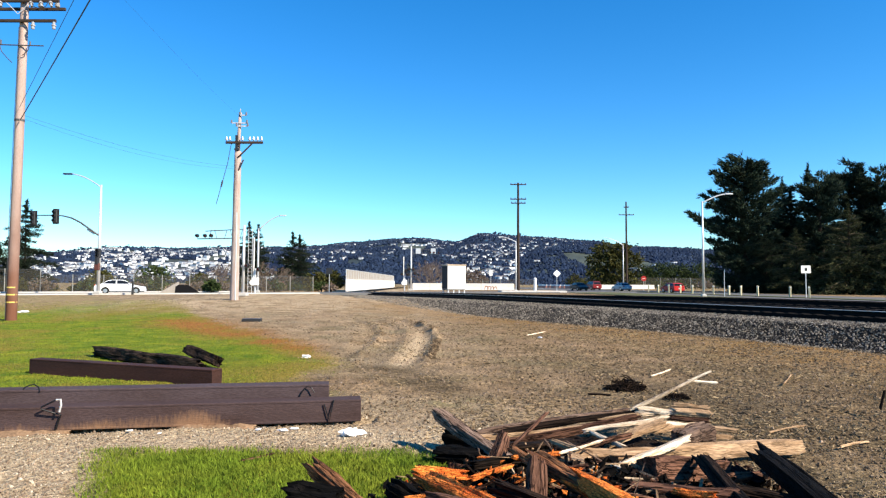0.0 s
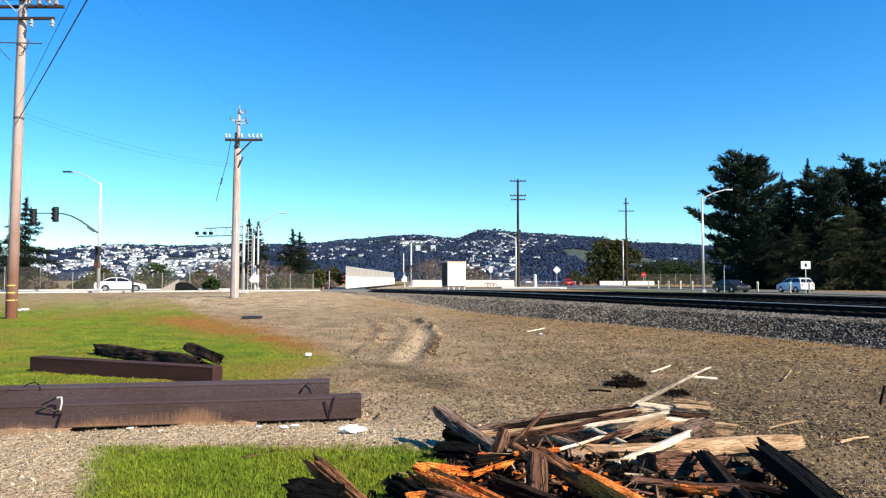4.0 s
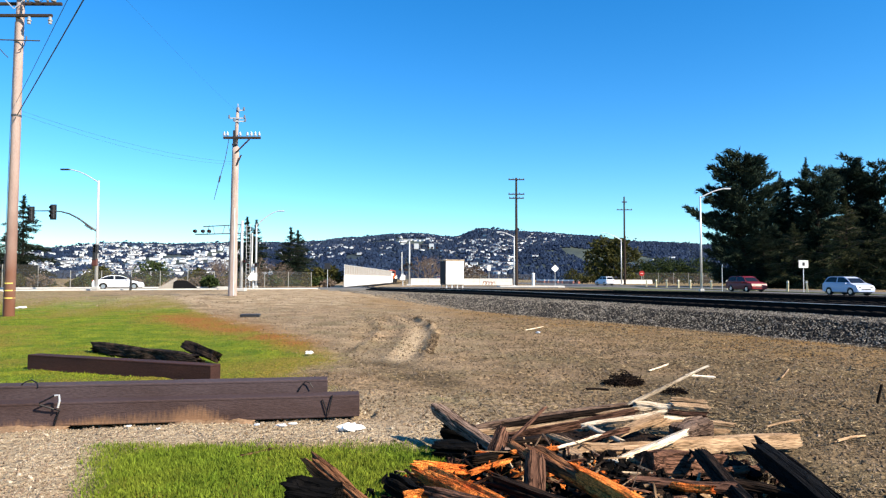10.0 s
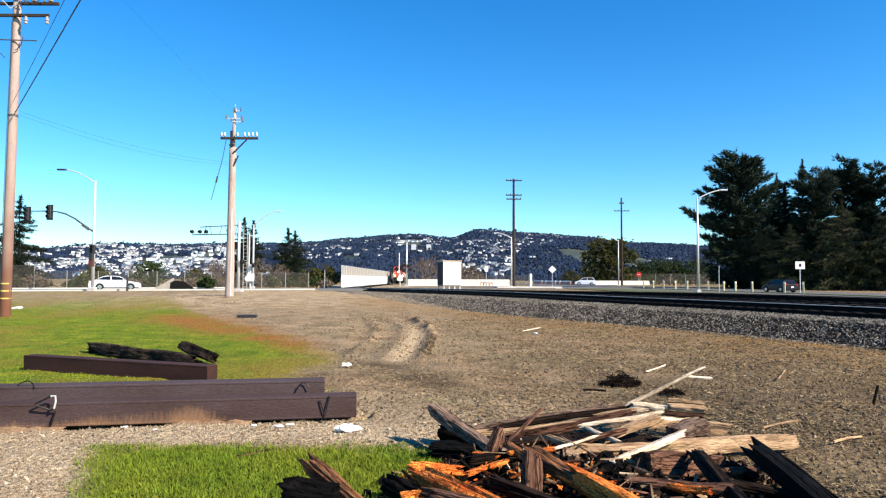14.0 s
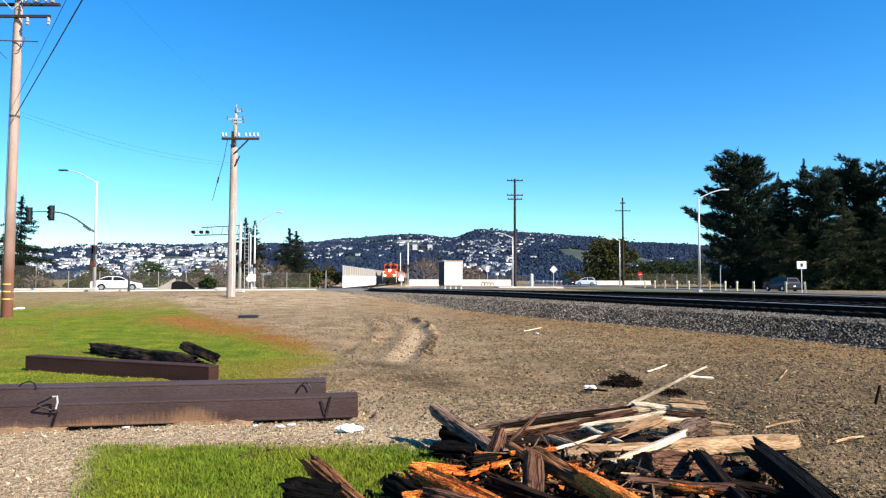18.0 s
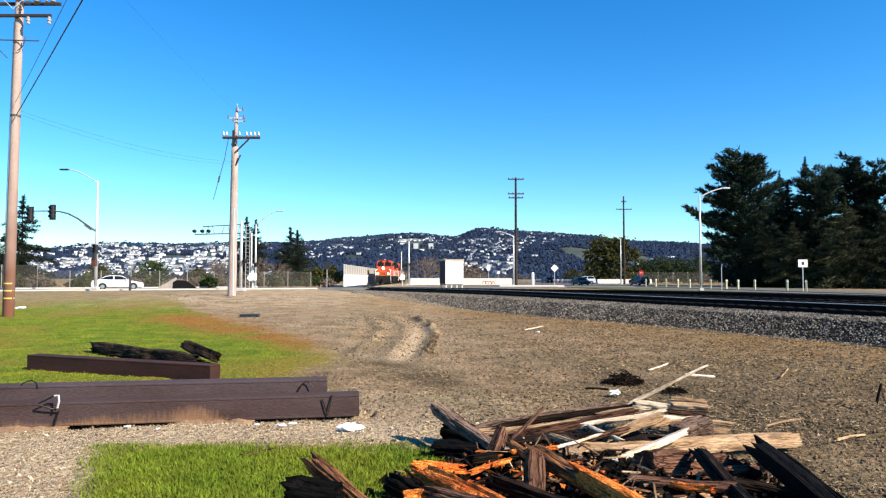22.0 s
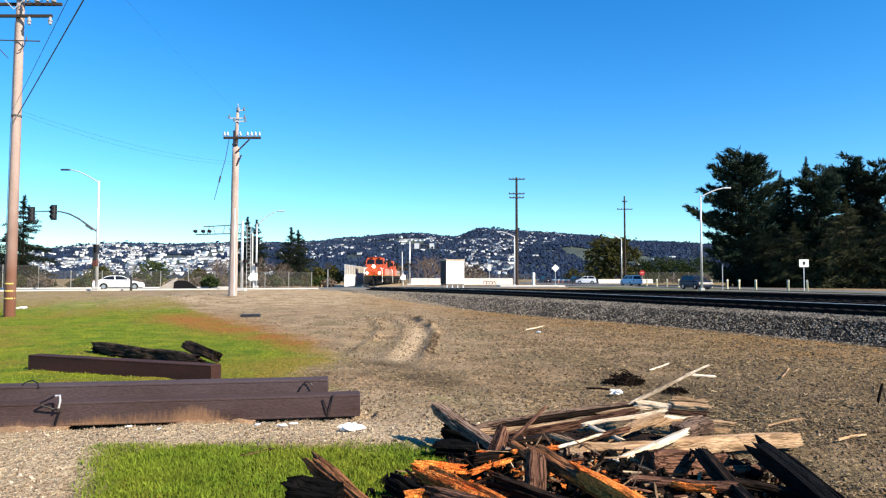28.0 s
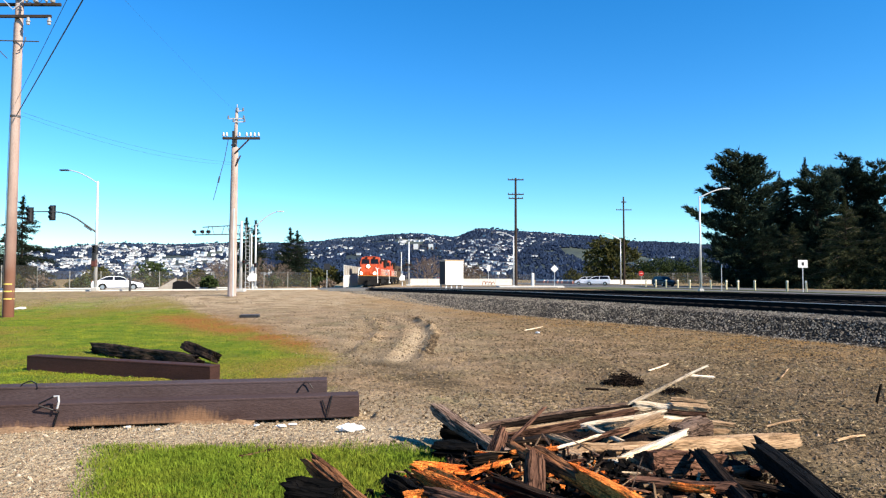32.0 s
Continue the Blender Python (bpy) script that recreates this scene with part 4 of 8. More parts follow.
def sign(x, y, z, h, plate, mat, label, turn=0, shape="plate", mark=None):
    p = thing("road_sign", x, y, z, turn, label, "road sign", "road signs")
    part("post", Shape().box((0, 0.04, h / 2), (0.06, 0.05, h)), galv, p)
    w, t = plate
    if shape == "plate":
        s = Shape().box((0, 0, h), (w, 0.02, t), None, 0.004)
    elif shape == "diamond":
        s = Shape().box((0, 0, h), (w, 0.02, t), Matrix.Rotation(radians(45), 3, 'Y'))
    else:
        s = Shape().tube((0, 0.012, h), (0, -0.012, h), w / 2, w / 2, 8)
    part("plate", s, mat, p)
    if mark:
        part("marking", Shape().box((0, -0.016, h), mark), black_paint if mat is white_paint else white_paint, p)
    return p


sign(37.1, 69, 0.17, 2.95, (0.98, 0.78), white_paint, "white rectangular road sign on a steel post", 0, "plate", (0.26, 0.006, 0.34))
sign(27.5, 66, 0.35, 2.5, (0.2, 0.3), galv, "grey sign seen edge-on on a steel post", 80)
sign(37.9, 128, 0.25, 2.3, (1.05, 1.05), red_paint, "red octagonal stop sign on a steel post", 0, "octagon", (0.55, 0.006, 0.07))
sign(17.5, 105, 0.36, 2.75, (0.86, 0.86), white_paint, "pale diamond road sign seen from behind", 0, "diamond")
sign(-14.2, 82, 0.4, 2.6, (0.75, 0.75), black_paint, "dark road sign on a thin steel post", 0, "plate")
sign(7.7, 113, 0.4, 2.9, (0.55, 1.0), white_paint, "small white sign on a post behind the barrier", 0, "plate")
bol = thing("white_bollard", 13.4, 100, 0.4, 0, "thick white post at the end of the kerb", "post")
part("post", Shape().tube((0, 0, 0), (0, 0, 1.9), 0.22, 0.22, 12).tube((0, 0, 1.9), (0, 0, 2.0), 0.22, 0.1, 12), white_paint, bol)

# dark covered heap and small things by the street
heap = Shape().prism([(-1.3, 0), (-1.25, 0.75), (-0.9, 0.95), (0.1, 0.9), (1.2, 0.1), (1.3, 0)], -0.6, 0.6, lambda x, z: 0.15 * z)
heap_ob = single("tarp_mound", heap, material("black_sheeting", (0.006, 0.006, 0.007), 0.9, amount=0.3, bump=0.3), "low heap under black sheeting by the street", "heap")
heap_ob.matrix_world = pose(-28.3, 73.6, 0.33, 0, 0, 20)
hyd = thing("hydrant_post", -31.0, 66.4, 0.3, 0, "short dark post standing at the kerb", "post")
part("post", Shape().tube((0, 0, 0), (0, 0, 1.35), 0.12, 0.1, 10), black_paint, hyd)
ramp_sh = Shape().prism([(-1.2, 0), (-1.2, 0.1), (0.6, 1.25), (0.75, 1.25), (0.75, 0)], -0.04, 0.04)
ramp_ob = single("sloped_panel", ramp_sh, fence_grey, "sloped grey metal fence end panel", "fence panel")
ramp_ob.matrix_world = pose(-30.4, 74.5, 0.32, 0, 0, 25)
lid = Shape().box((0, 0, 0.06), (0.75, 0.5, 0.12), None, 0.02)
single("buried_slab", lid, black_paint, "flat black slab lying on the dirt", "slab").matrix_world = pose(-7.85, 27.3, ground_z(-7.85, 27.3), 0, 0, 8)
pipe = Shape()
for i in range(4):
    pipe.path([(-0.9 + 0.5 * i, 0, 0), (-0.7 + 0.5 * i, 0.1, 0.55 - 0.1 * i), (-0.4 + 0.5 * i, 0, 0.5), (-0.25 + 0.5 * i, -0.1, 0.05)], 0.07, 6)
single("rusty_pipe", pipe, material("pipe_rust", (0.32, 0.10, 0.04), 0.9, amount=0.5), "bent rusty red pipe lying before the barrier", "pipe").matrix_world = pose(7.6, 114.5, 0.5, 0, 0, 10)

# ---- vehicles ----
tyre_mat = material("tyre_rubber", (0.02, 0.02, 0.02), 0.85, amount=0.2, bump=0.05)
rim_mat = material("alloy_rim", (0.5, 0.5, 0.52), 0.3, 0.9, amount=0.1, bump=0)
lamp_white = material("lamp_glass", (0.16, 0.17, 0.18), 0.15, amount=0.1, bump=0)
tail_red = material("tail_lamp", (0.45, 0.01, 0.01), 0.15, amount=0.1, bump=0)

CAR_SHAPES = {
    # length, width, height, body outline, window band, wheel places
    "sedan": (4.75, 1.82, 1.45,
              [(2.36, 0.30), (2.38, 0.55), (2.25, 0.72), (1.35, 0.92), (1.2, 0.94), (-1.75, 0.98), (-2.3, 0.92), (-2.38, 0.6), (-2.34, 0.30)],
              [(1.2, 0.94), (0.45, 1.36), (0.1, 1.43), (-0.75, 1.44), (-1.15, 1.36), (-1.85, 0.98)], (1.42, -1.38)),
    "suv": (4.7, 1.88, 1.72,
            [(2.32, 0.36), (2.36, 0.62), (2.26, 0.88), (1.4, 1.06), (1.2, 1.08), (-2.2, 1.10), (-2.33, 0.95), (-2.34, 0.36)],
            [(1.25, 1.07), (0.62, 1.58), (0.3, 1.68), (-1.6, 1.70), (-1.95, 1.60), (-2.25, 1.09)], (1.40, -1.36)),
    "minivan": (4.9, 1.9, 1.78,
                [(2.42, 0.34), (2.45, 0.58), (2.3, 0.82), (1.75, 1.02), (-2.3, 1.08), (-2.42, 0.95), (-2.43, 0.34)],
                [(1.75, 1.01), (0.85, 1.62), (0.5, 1.73), (-1.9, 1.76), (-2.15, 1.68), (-2.36, 1.07)], (1.55, -1.40)),
    "compact": (4.1, 1.78, 1.66,
                [(2.02, 0.34), (2.05, 0.58), (1.92, 0.84), (1.25, 1.04), (-1.9, 1.08), (-2.02, 0.95), (-2.03, 0.34)],
                [(1.28, 1.03), (0.55, 1.52), (0.2, 1.62), (-1.35, 1.64), (-1.65, 1.54), (-1.95, 1.07)], (1.25, -1.22)),
    "hatch": (4.2, 1.76, 1.48,
              [(2.08, 0.30), (2.1, 0.55), (1.98, 0.74), (1.2, 0.94), (-1.95, 1.0), (-2.08, 0.85), (-2.08, 0.30)],
              [(1.2, 0.93), (0.5, 1.38), (0.15, 1.46), (-1.3, 1.46), (-1.6, 1.36), (-2.0, 0.99)], (1.28, -1.25)),
}


def build_car(name, kind, paint, label):
    ln, wd, ht, body, cab, wheels = CAR_SHAPES[kind]
    c = thing(name, 0, 0, 0, 0, label, "car", "cars")
    w = wd / 2
    # lower outline with wheel arches
    low = []
    for wx in sorted(wheels):
        low += [(wx + 0.40 * math.cos(math.pi - a), 0.30 + 0.42 * math.sin(a)) for a in [math.pi * k / 8 for k in range(9)]]
    outline = body + low
    part("body", Shape().prism(outline, -w, w, lambda x, z: 0.05 * max(0, (0.5 - z)) + 0.10 * max(0.0, abs(x) - ln * 0.4) + 0.03 * max(0, z - 0.8)), paint, c)
    part("roof", Shape().prism(cab, -w + 0.08, w - 0.08, lambda x, z: 0.30 * max(0.0, z - 0.95)), paint, c)
    # glass stands a little proud of the cabin
    n = len(cab)
    cx, cz = sum(p[0] for p in cab) / n, sum(p[1] for p in cab) / n
    shr = [(cx + (x - cx) * 0.90, cz + (z - cz) * 0.74 + 0.0) for x, z in cab]
    mid = (shr[0][0] + shr[-1][0]) / 2 - 0.05
    front = [p for p in shr if p[0] > mid + 0.05]
    rear = [p for p in shr if p[0] < mid - 0.05]
    for side in (-1, 1):
        for pane in (front + [(mid + 0.05, max(p[1] for p in shr)), (mid + 0.05, min(p[1] for p in shr))],
                     [(mid - 0.05, max(p[1] for p in shr))] + rear + [(mid - 0.05, min(p[1] for p in shr))]):
            sh = Shape()
            ins = lambda x, z: w - 0.08 - 0.30 * max(0.0, z - 0.95)
            k = len(pane)
            sh.v = [(x, side * (ins(x, z) + 0.006), z) for x, z in pane] + [(x, side * (ins(x, z) - 0.03), z) for x, z in pane]
            sh.f = [tuple(range(k)), tuple(reversed(range(k, 2 * k)))] + [(i, (i + 1) % k, k + (i + 1) % k, k + i) for i in range(k)]
            part("side_window", sh, glass_dark(), c)
    for a, b, nm in ((cab[0], cab[1], "windscreen"), (cab[-1], cab[-2], "rear_window")):
        s = 1 if nm == "windscreen" else -1
        sh = Shape()
        pts = []
        for t in (0.08, 0.92):
            x, z = a[0] + (b[0] - a[0]) * t, a[1] + (b[1] - a[1]) * t
            hw = w - 0.14 - 0.30 * max(0.0, z - 0.95)
            pts += [(x + 0.012 * s, -hw, z + 0.012), (x + 0.012 * s, hw, z + 0.012)]
        pts += [(x - 0.04 * s, y, z - 0.03) for x, y, z in pts]
        sh.add(pts, [(0, 1, 3, 2), (4, 6, 7, 5), (0, 4, 5, 1), (2, 3, 7, 6), (0, 2, 6, 4), (1, 5, 7, 3)])
        part(nm, sh, glass_dark(), c)
    for wx in wheels:
        for side in (-1, 1):
            y = side * (w - 0.12)
            t = part("wheel", Shape().tube((wx, y - 0.11, 0.33), (wx, y + 0.11, 0.33), 0.33, 0.33, 18), tyre_mat, c, "black tyre with an alloy rim")
            part("rim", Shape().tube((wx, y + side * 0.10, 0.33), (wx, y + side * 0.118, 0.33), 0.21, 0.19, 14), rim_mat, t)
    for side in (-1, 1):
        part("headlight", Shape().box((ln / 2 - 0.13, side * (w - 0.32), 0.70), (0.22, 0.34, 0.13), None, 0.03), lamp_white, c)
        part("tail_light", Shape().box((-ln / 2 + 0.09, side * (w - 0.24), 0.85), (0.14, 0.26, 0.2), None, 0.02), tail_red, c)
        part("mirror", Shape().box((cab[0][0] - 0.45, side * (w + 0.05), 1.02), (0.12, 0.2, 0.13), None, 0.03), paint, c)
    part("grille", Shape().box((ln / 2 - 0.03, 0, 0.52), (0.06, wd * 0.5, 0.16), None, 0.02), black_paint, c)
    part("front_bumper", Shape().box((ln / 2 - 0.05, 0, 0.40), (0.14, wd * 0.9, 0.18), None, 0.05), paint, c)
    part("rear_bumper", Shape().box((-ln / 2 + 0.05, 0, 0.45), (0.14, wd * 0.9, 0.2), None, 0.05), paint, c)
    part("rear_plate", Shape().box((-ln / 2 - 0.022, 0, 0.62), (0.012, 0.32, 0.16)), white_paint, c, "pale plate with a plain bar")
    part("underbody", Shape().box((0, 0, 0.28), (ln * 0.92, wd * 0.8, 0.16)), black_paint, c)
    return c


def car_paint(name, col, metal=0.2):
    m = material(name, col, 0.4, metal, amount=0.06, bump=0)
    m.node_tree.nodes["Principled BSDF"].inputs["Specular IOR Level"].default_value = 0.3
    return m


silver = car_paint("silver_car_paint", (0.38, 0.40, 0.43), 0.5)
white_car = car_paint("white_car_paint", (0.66, 0.70, 0.78), 0.0)
ice_blue = car_paint("pale_blue_car_paint", (0.42, 0.47, 0.62), 0.1)
navy = car_paint("navy_car_paint", (0.010, 0.013, 0.03), 0.0)
black_car = car_paint("black_car_paint", (0.006, 0.006, 0.008), 0.0)
maroon = car_paint("maroon_car_paint", (0.17, 0.010, 0.013), 0.0)
bright_red = car_paint("red_car_paint", (0.42, 0.015, 0.012), 0.1)

silver_away = build_car("sedan_car", "sedan", silver, "silver sedan with dark windows driving on the road")
red_away = build_car("hatchback_car", "hatch", bright_red, "bright red hatchback driving away on the road")
maroon_away = build_car("suv_car", "suv", maroon, "dark maroon sport utility car on the road")
dark_toward = build_car("sedan_car", "sedan", black_car, "black sedan driving along the road")
white_van = build_car("compact_car", "compact", white_car, "white compact car with dark windows stopping on the road")
blue_minivan = build_car("compact_car", "compact", ice_blue, "pale blue compact car driving along the road")
red_suv = build_car("suv_car", "suv", maroon, "dark red sport utility car driving along the road")
black_suv = build_car("suv_car", "suv", navy, "dark navy sport utility car driving away")
dark_hatch = build_car("hatchback_car", "hatch", black_car, "small black hatchback stopping at the junction")
white_wagon = build_car("minivan_car", "minivan", white_car, "white minivan driving away on the road")
charcoal_sedan = build_car("sedan_car", "sedan", black_car, "charcoal sedan driving along the road")
navy_suv = build_car("suv_car", "suv", navy, "dark blue sport utility car driving along the road")
dark_box = build_car("suv_car", "suv", black_car, "black boxy sport utility car on the road")
parked = build_car("sedan_car", "sedan", white_car, "white sedan waiting at the kerb of the street")
parked.matrix_world = pose(-33.1, 68.2, 0.335, 0, 0, 27)


# ---- locomotives ----
orange = material("orange_paint", (0.46, 0.066, 0.012), 0.6, other=(0.26, 0.034, 0.010), scale=1.5, amount=0.3, bump=0.05)
loco_black = material("loco_black", (0.007, 0.007, 0.008), 0.75, other=(0.02, 0.018, 0.016), scale=2, amount=0.4, bump=0.1)
loco_yellow = material("loco_yellow", (0.5, 0.22, 0.03), 0.5, amount=0.2)
head_glow = material("headlight_glow", (1.0, 0.93, 0.75), 0.3, amount=0.0, bump=0, emit=5.0)


def build_loco(label, lights):
    """A hood-type diesel locomotive; its coupler is at x = 0 and it looks along +x."""
    g = thing("locomotive", 0, 0, 0, 0, label, "locomotive", "train")
    part("frame", Shape().box((-11, 0, 1.35), (20.4, 3.0, 0.4), None, 0.04), loco_black, g)
    part("walkway", Shape().box((-11, 0, 1.60), (20.4, 3.05, 0.08)), loco_yellow, g, "yellow edge stripe of the walkway")
    part("fuel_tank", Shape().prism([(-8.2, 1.15), (-8.2, 0.6), (-8.5, 0.38), (-13.3, 0.38), (-13.6, 0.6), (-13.6, 1.15)], -1.35, 1.35), loco_black, g)
    part("pilot", Shape().prism([(-0.75, 1.55), (-0.55, 1.0), (-0.45, 0.2), (-0.8, 0.2), (-1.2, 1.0), (-1.2, 1.55)], -1.45, 1.45), loco_black, g, "black pilot plate with plough")
    part("plough", Shape().add([(-0.75, -1.4, 0.18), (-0.3, 0, 0.18), (-0.75, 1.4, 0.18), (-0.75, -1.4, 0.75), (-0.4, 0, 0.75), (-0.75, 1.4, 0.75), (-0.95, 0, 0.4)],
                               [(0, 1, 4, 3), (1, 2, 5, 4), (0, 6, 2, 1), (3, 4, 5, 6), (0, 3, 6), (2, 6, 5)]), loco_black, g)
    part("coupler", Shape().box((-0.25, 0, 0.88), (0.7, 0.3, 0.35), None, 0.06), loco_black, g)
    nose = Shape().prism([(-1.55, 1.62), (-1.35, 2.2), (-1.45, 3.0), (-1.75, 3.25), (-3.6, 3.45), (-3.6, 1.62)], -1.25, 1.25, lambda x, z: 0.18 * max(0.0, z - 2.4))
    part("nose", nose, orange, g)
    cab = Shape().prism([(-3.4, 1.62), (-3.4, 3.3), (-3.75, 4.25), (-4.0, 4.5), (-6.0, 4.55), (-6.3, 4.3), (-6.3, 1.62)], -1.52, 1.52, lambda x, z: 0.45 * max(0.0, z - 4.0))
    part("cab", cab, orange, g)
    part("cab_roof", Shape().box((-4.95, 0, 4.58), (2.1, 1.9, 0.08), None, 0.03), orange, g)
    for s in (-1, 1):
        sh = Shape()
        a, b = (-3.46, 3.42), (-3.73, 4.16)
        pts = [(a[0] + 0.03, s * 0.10, a[1]), (a[0] + 0.03, s * 1.38, a[1]), (b[0] + 0.03, s * 0.10, b[1]), (b[0] + 0.03, s * 1.25, b[1])]
        pts += [(x - 0.06, y, z) for x, y, z in pts]
        sh.add(pts, [(0, 1, 3, 2), (4, 6, 7, 5), (0, 4, 5, 1), (2, 3, 7, 6), (0, 2, 6, 4), (1, 5, 7, 3)])
        part("windscreen", sh, glass_dark(), g)
        for x in (-4.35, -5.35):
            part("cab_window", Shape().box((x, s * 1.53, 3.75), (0.75, 0.03, 0.6), None, 0.02), glass_dark(), g)
        part("ditch_light", Shape().tube((-0.98, s * 1.0, 1.95), (-0.82, s * 1.0, 1.95), 0.17, 0.20, 14), head_glow if lights else lamp_white, g, "round lit ditch light" if lights else "")
        part("front_rail", Shape().path([(-0.85, s * 1.46, 0.5), (-0.85, s * 1.46, 2.2), (-0.9, s * 1.38, 2.55), (-1.05, s * 1.22, 2.75), (-1.3, s * 1.1, 2.82)], 0.06, 6), white_paint, g, "white curved handrail")
        part("nose_rail", Shape().path([(-1.2, s * 1.42, 2.2), (-1.3, s * 1.42, 2.7), (-3.3, s * 1.46, 2.75)], 0.035, 6), white_paint, g, "white handrail")
        part("window_frame", Shape().box((-3.50, s * 0.74, 3.38), (0.06, 1.3, 0.07)).box((-3.70, s * 0.74, 4.2), (0.06, 1.25, 0.06)), orange, g)
        for k in range(4):
            part("step", Shape().box((-1.05, s * 1.3, 0.45 + 0.3 * k), (0.35, 0.4, 0.04)), white_paint if k % 2 else loco_black, g)
        part("side_rail", Shape().path([(-6.6, s * 1.47, 2.6), (-20.6, s * 1.47, 2.6)], 0.028, 6), white_paint, g)
        for k in range(8):
            part("stanchion", Shape().tube((-6.8 - 1.95 * k, s * 1.47, 1.62), (-6.8 - 1.95 * k, s * 1.47, 2.6), 0.022, n=6), white_paint, g)
        part("stripe", Shape().box((-13.3, s * 0.975, 2.2), (14.3, 0.015, 0.16)), loco_yellow, g, "yellow stripe along the hood")
        part("mirror", Shape().box((-3.8, s * 1.68, 3.7), (0.06, 0.25, 0.4)), loco_black, g)
        for k in range(9):
            part("hood_door", Shape().box((-7.4 - 1.25 * k, s * 0.978, 2.95), (1.1, 0.03, 1.2), None, 0.008), orange, g)
    h = part("headlight", Shape().box((-1.5, 0, 3.0), (0.3, 0.6, 0.5), None, 0.05), orange, g, "orange headlight housing")
    part("headlight_lens", Shape().tube((-1.36, 0, 3.02), (-1.26, 0, 3.02), 0.25, 0.25, 14), head_glow if lights else lamp_white, h)
    part("number_board", Shape().box((-3.62, 0.62, 4.36), (0.16, 0.42, 0.18)).box((-3.62, -0.62, 4.36), (0.16, 0.42, 0.18)), loco_black, g)
    part("nose_door", Shape().box((-1.42, 0.55, 2.5), (0.06, 0.6, 1.4), Matrix.Rotation(radians(-3), 3, 'Y'), 0.02), orange, g)
    part("long_hood", Shape().prism([(-6.3, 1.62), (-6.3, 3.95), (-6.5, 4.05), (-20.3, 4.05), (-20.5, 3.9), (-20.5, 1.62)], -0.96, 0.96), orange, g)
    part("hood_top", Shape().box((-11.5, 0, 4.12), (9.8, 1.75, 0.14), None, 0.04), loco_black, g)
    part("radiator", Shape().prism([(-16.2, 3.1), (-16.2, 4.4), (-20.2, 4.4), (-20.2, 3.1)], -1.45, 1.45, lambda x, z: 0.35 * max(0.0, 4.4 - z) * 0.8), loco_black, g, "dark flared radiator housing")
    part("exhaust", Shape().box((-10.6, 0, 4.3), (1.0, 0.5, 0.35), None, 0.04), loco_black, g)
    for x in (-8.3, -13.2, -14.8):
        part("roof_fan", Shape().tube((x, 0, 4.15), (x, 0, 4.32), 0.62, 0.58, 16), loco_black, g)
    part("horn", Shape().tube((-5.2, 0, 4.62), (-4.7, 0, 4.8), 0.05, 0.1, 8), galv, g)
    for tx in (-4.5, -17.5):
        t = part("truck", Shape().box((tx, 1.05, 0.72), (5.0, 0.18, 0.45), None, 0.08).box((tx, -1.05, 0.72), (5.0, 0.18, 0.45), None, 0.08)
                 .box((tx, 0, 0.85), (4.2, 1.8, 0.3)), loco_black, g)
        for ax in (-1.9, 0, 1.9):
            part("wheelset", Shape().tube((tx + ax, 0.70, 0.53), (tx + ax, 0.83, 0.53), 0.53, 0.53, 20).tube((tx + ax, -0.83, 0.53), (tx + ax, -0.70, 0.53), 0.53, 0.53, 20)
                 .tube((tx + ax, -0.7, 0.53), (tx + ax, 0.7, 0.53), 0.09, 0.09, 8), loco_black, t)
    return g


def build_hopper():
    g = thing("freight_wagon", 0, 0, 0, 0, "dark grey ribbed freight wagon behind the locomotives", "freight wagon", "train")
    grey = material("wagon_grey", (0.07, 0.065, 0.06), 0.7, other=(0.12, 0.08, 0.05), scale=1.2, amount=0.5)
    part("tub", Shape().prism([(-0.9, 1.3), (-0.7, 3.9), (-15.1, 3.9), (-14.9, 1.3)], -1.5, 1.5, lambda x, z: 0.08 * (3.9 - z)), grey, g)
    for s in (-1, 1):
        for k in range(11):
            part("rib", Shape().box((-1.4 - 1.3 * k, s * 1.5, 2.7), (0.12, 0.14, 2.3)), grey, g)
    part("underframe", Shape().box((-7.9, 0, 1.1), (15.0, 2.4, 0.35)), loco_black, g)
    for tx in (-2.6, -13.2):
        t = part("truck", Shape().box((tx, 1.0, 0.6), (2.4, 0.16, 0.4), None, 0.06).box((tx, -1.0, 0.6), (2.4, 0.16, 0.4), None, 0.06), loco_black, g)
        for ax in (-0.88, 0.88):
            part("wheelset", Shape().tube((tx + ax, 0.7, 0.45), (tx + ax, 0.83, 0.45), 0.45, 0.45, 18).tube((tx + ax, -0.83, 0.45), (tx + ax, -0.7, 0.45), 0.45, 0.45, 18)
                 .tube((tx + ax, -0.7, 0.45), (tx + ax, 0.7, 0.45), 0.08, 0.08, 8), loco_black, t)
    return g


loco_lead = build_loco("orange diesel locomotive with lit headlights leading a train", True)
loco_second = build_loco("orange diesel locomotive coupled behind the leading one", False)
wagon = build_hopper()

# ---- trees and hills ----
RNG = np.random.default_rng(7)


def np_mesh(name, verts, faces, mat, smooth_shade=False):
    """A mesh from arrays: verts (n, 3) and faces (m, k)."""
    me = bpy.data.meshes.new(name)
    m, k = faces.shape
    me.vertices.add(len(verts))
    me.vertices.foreach_set("co", verts.astype(np.float32).ravel())
    me.loops.add(m * k)
    me.loops.foreach_set("vertex_index", faces.astype(np.int32).ravel())
    me.polygons.add(m)
    me.polygons.foreach_set("loop_start", np.arange(0, m * k, k, dtype=np.int32))
    me.polygons.foreach_set("use_smooth", np.full(m, smooth_shade))
    me.materials.append(mat)
    me.update(calc_edges=True)
    me.validate()
    return me


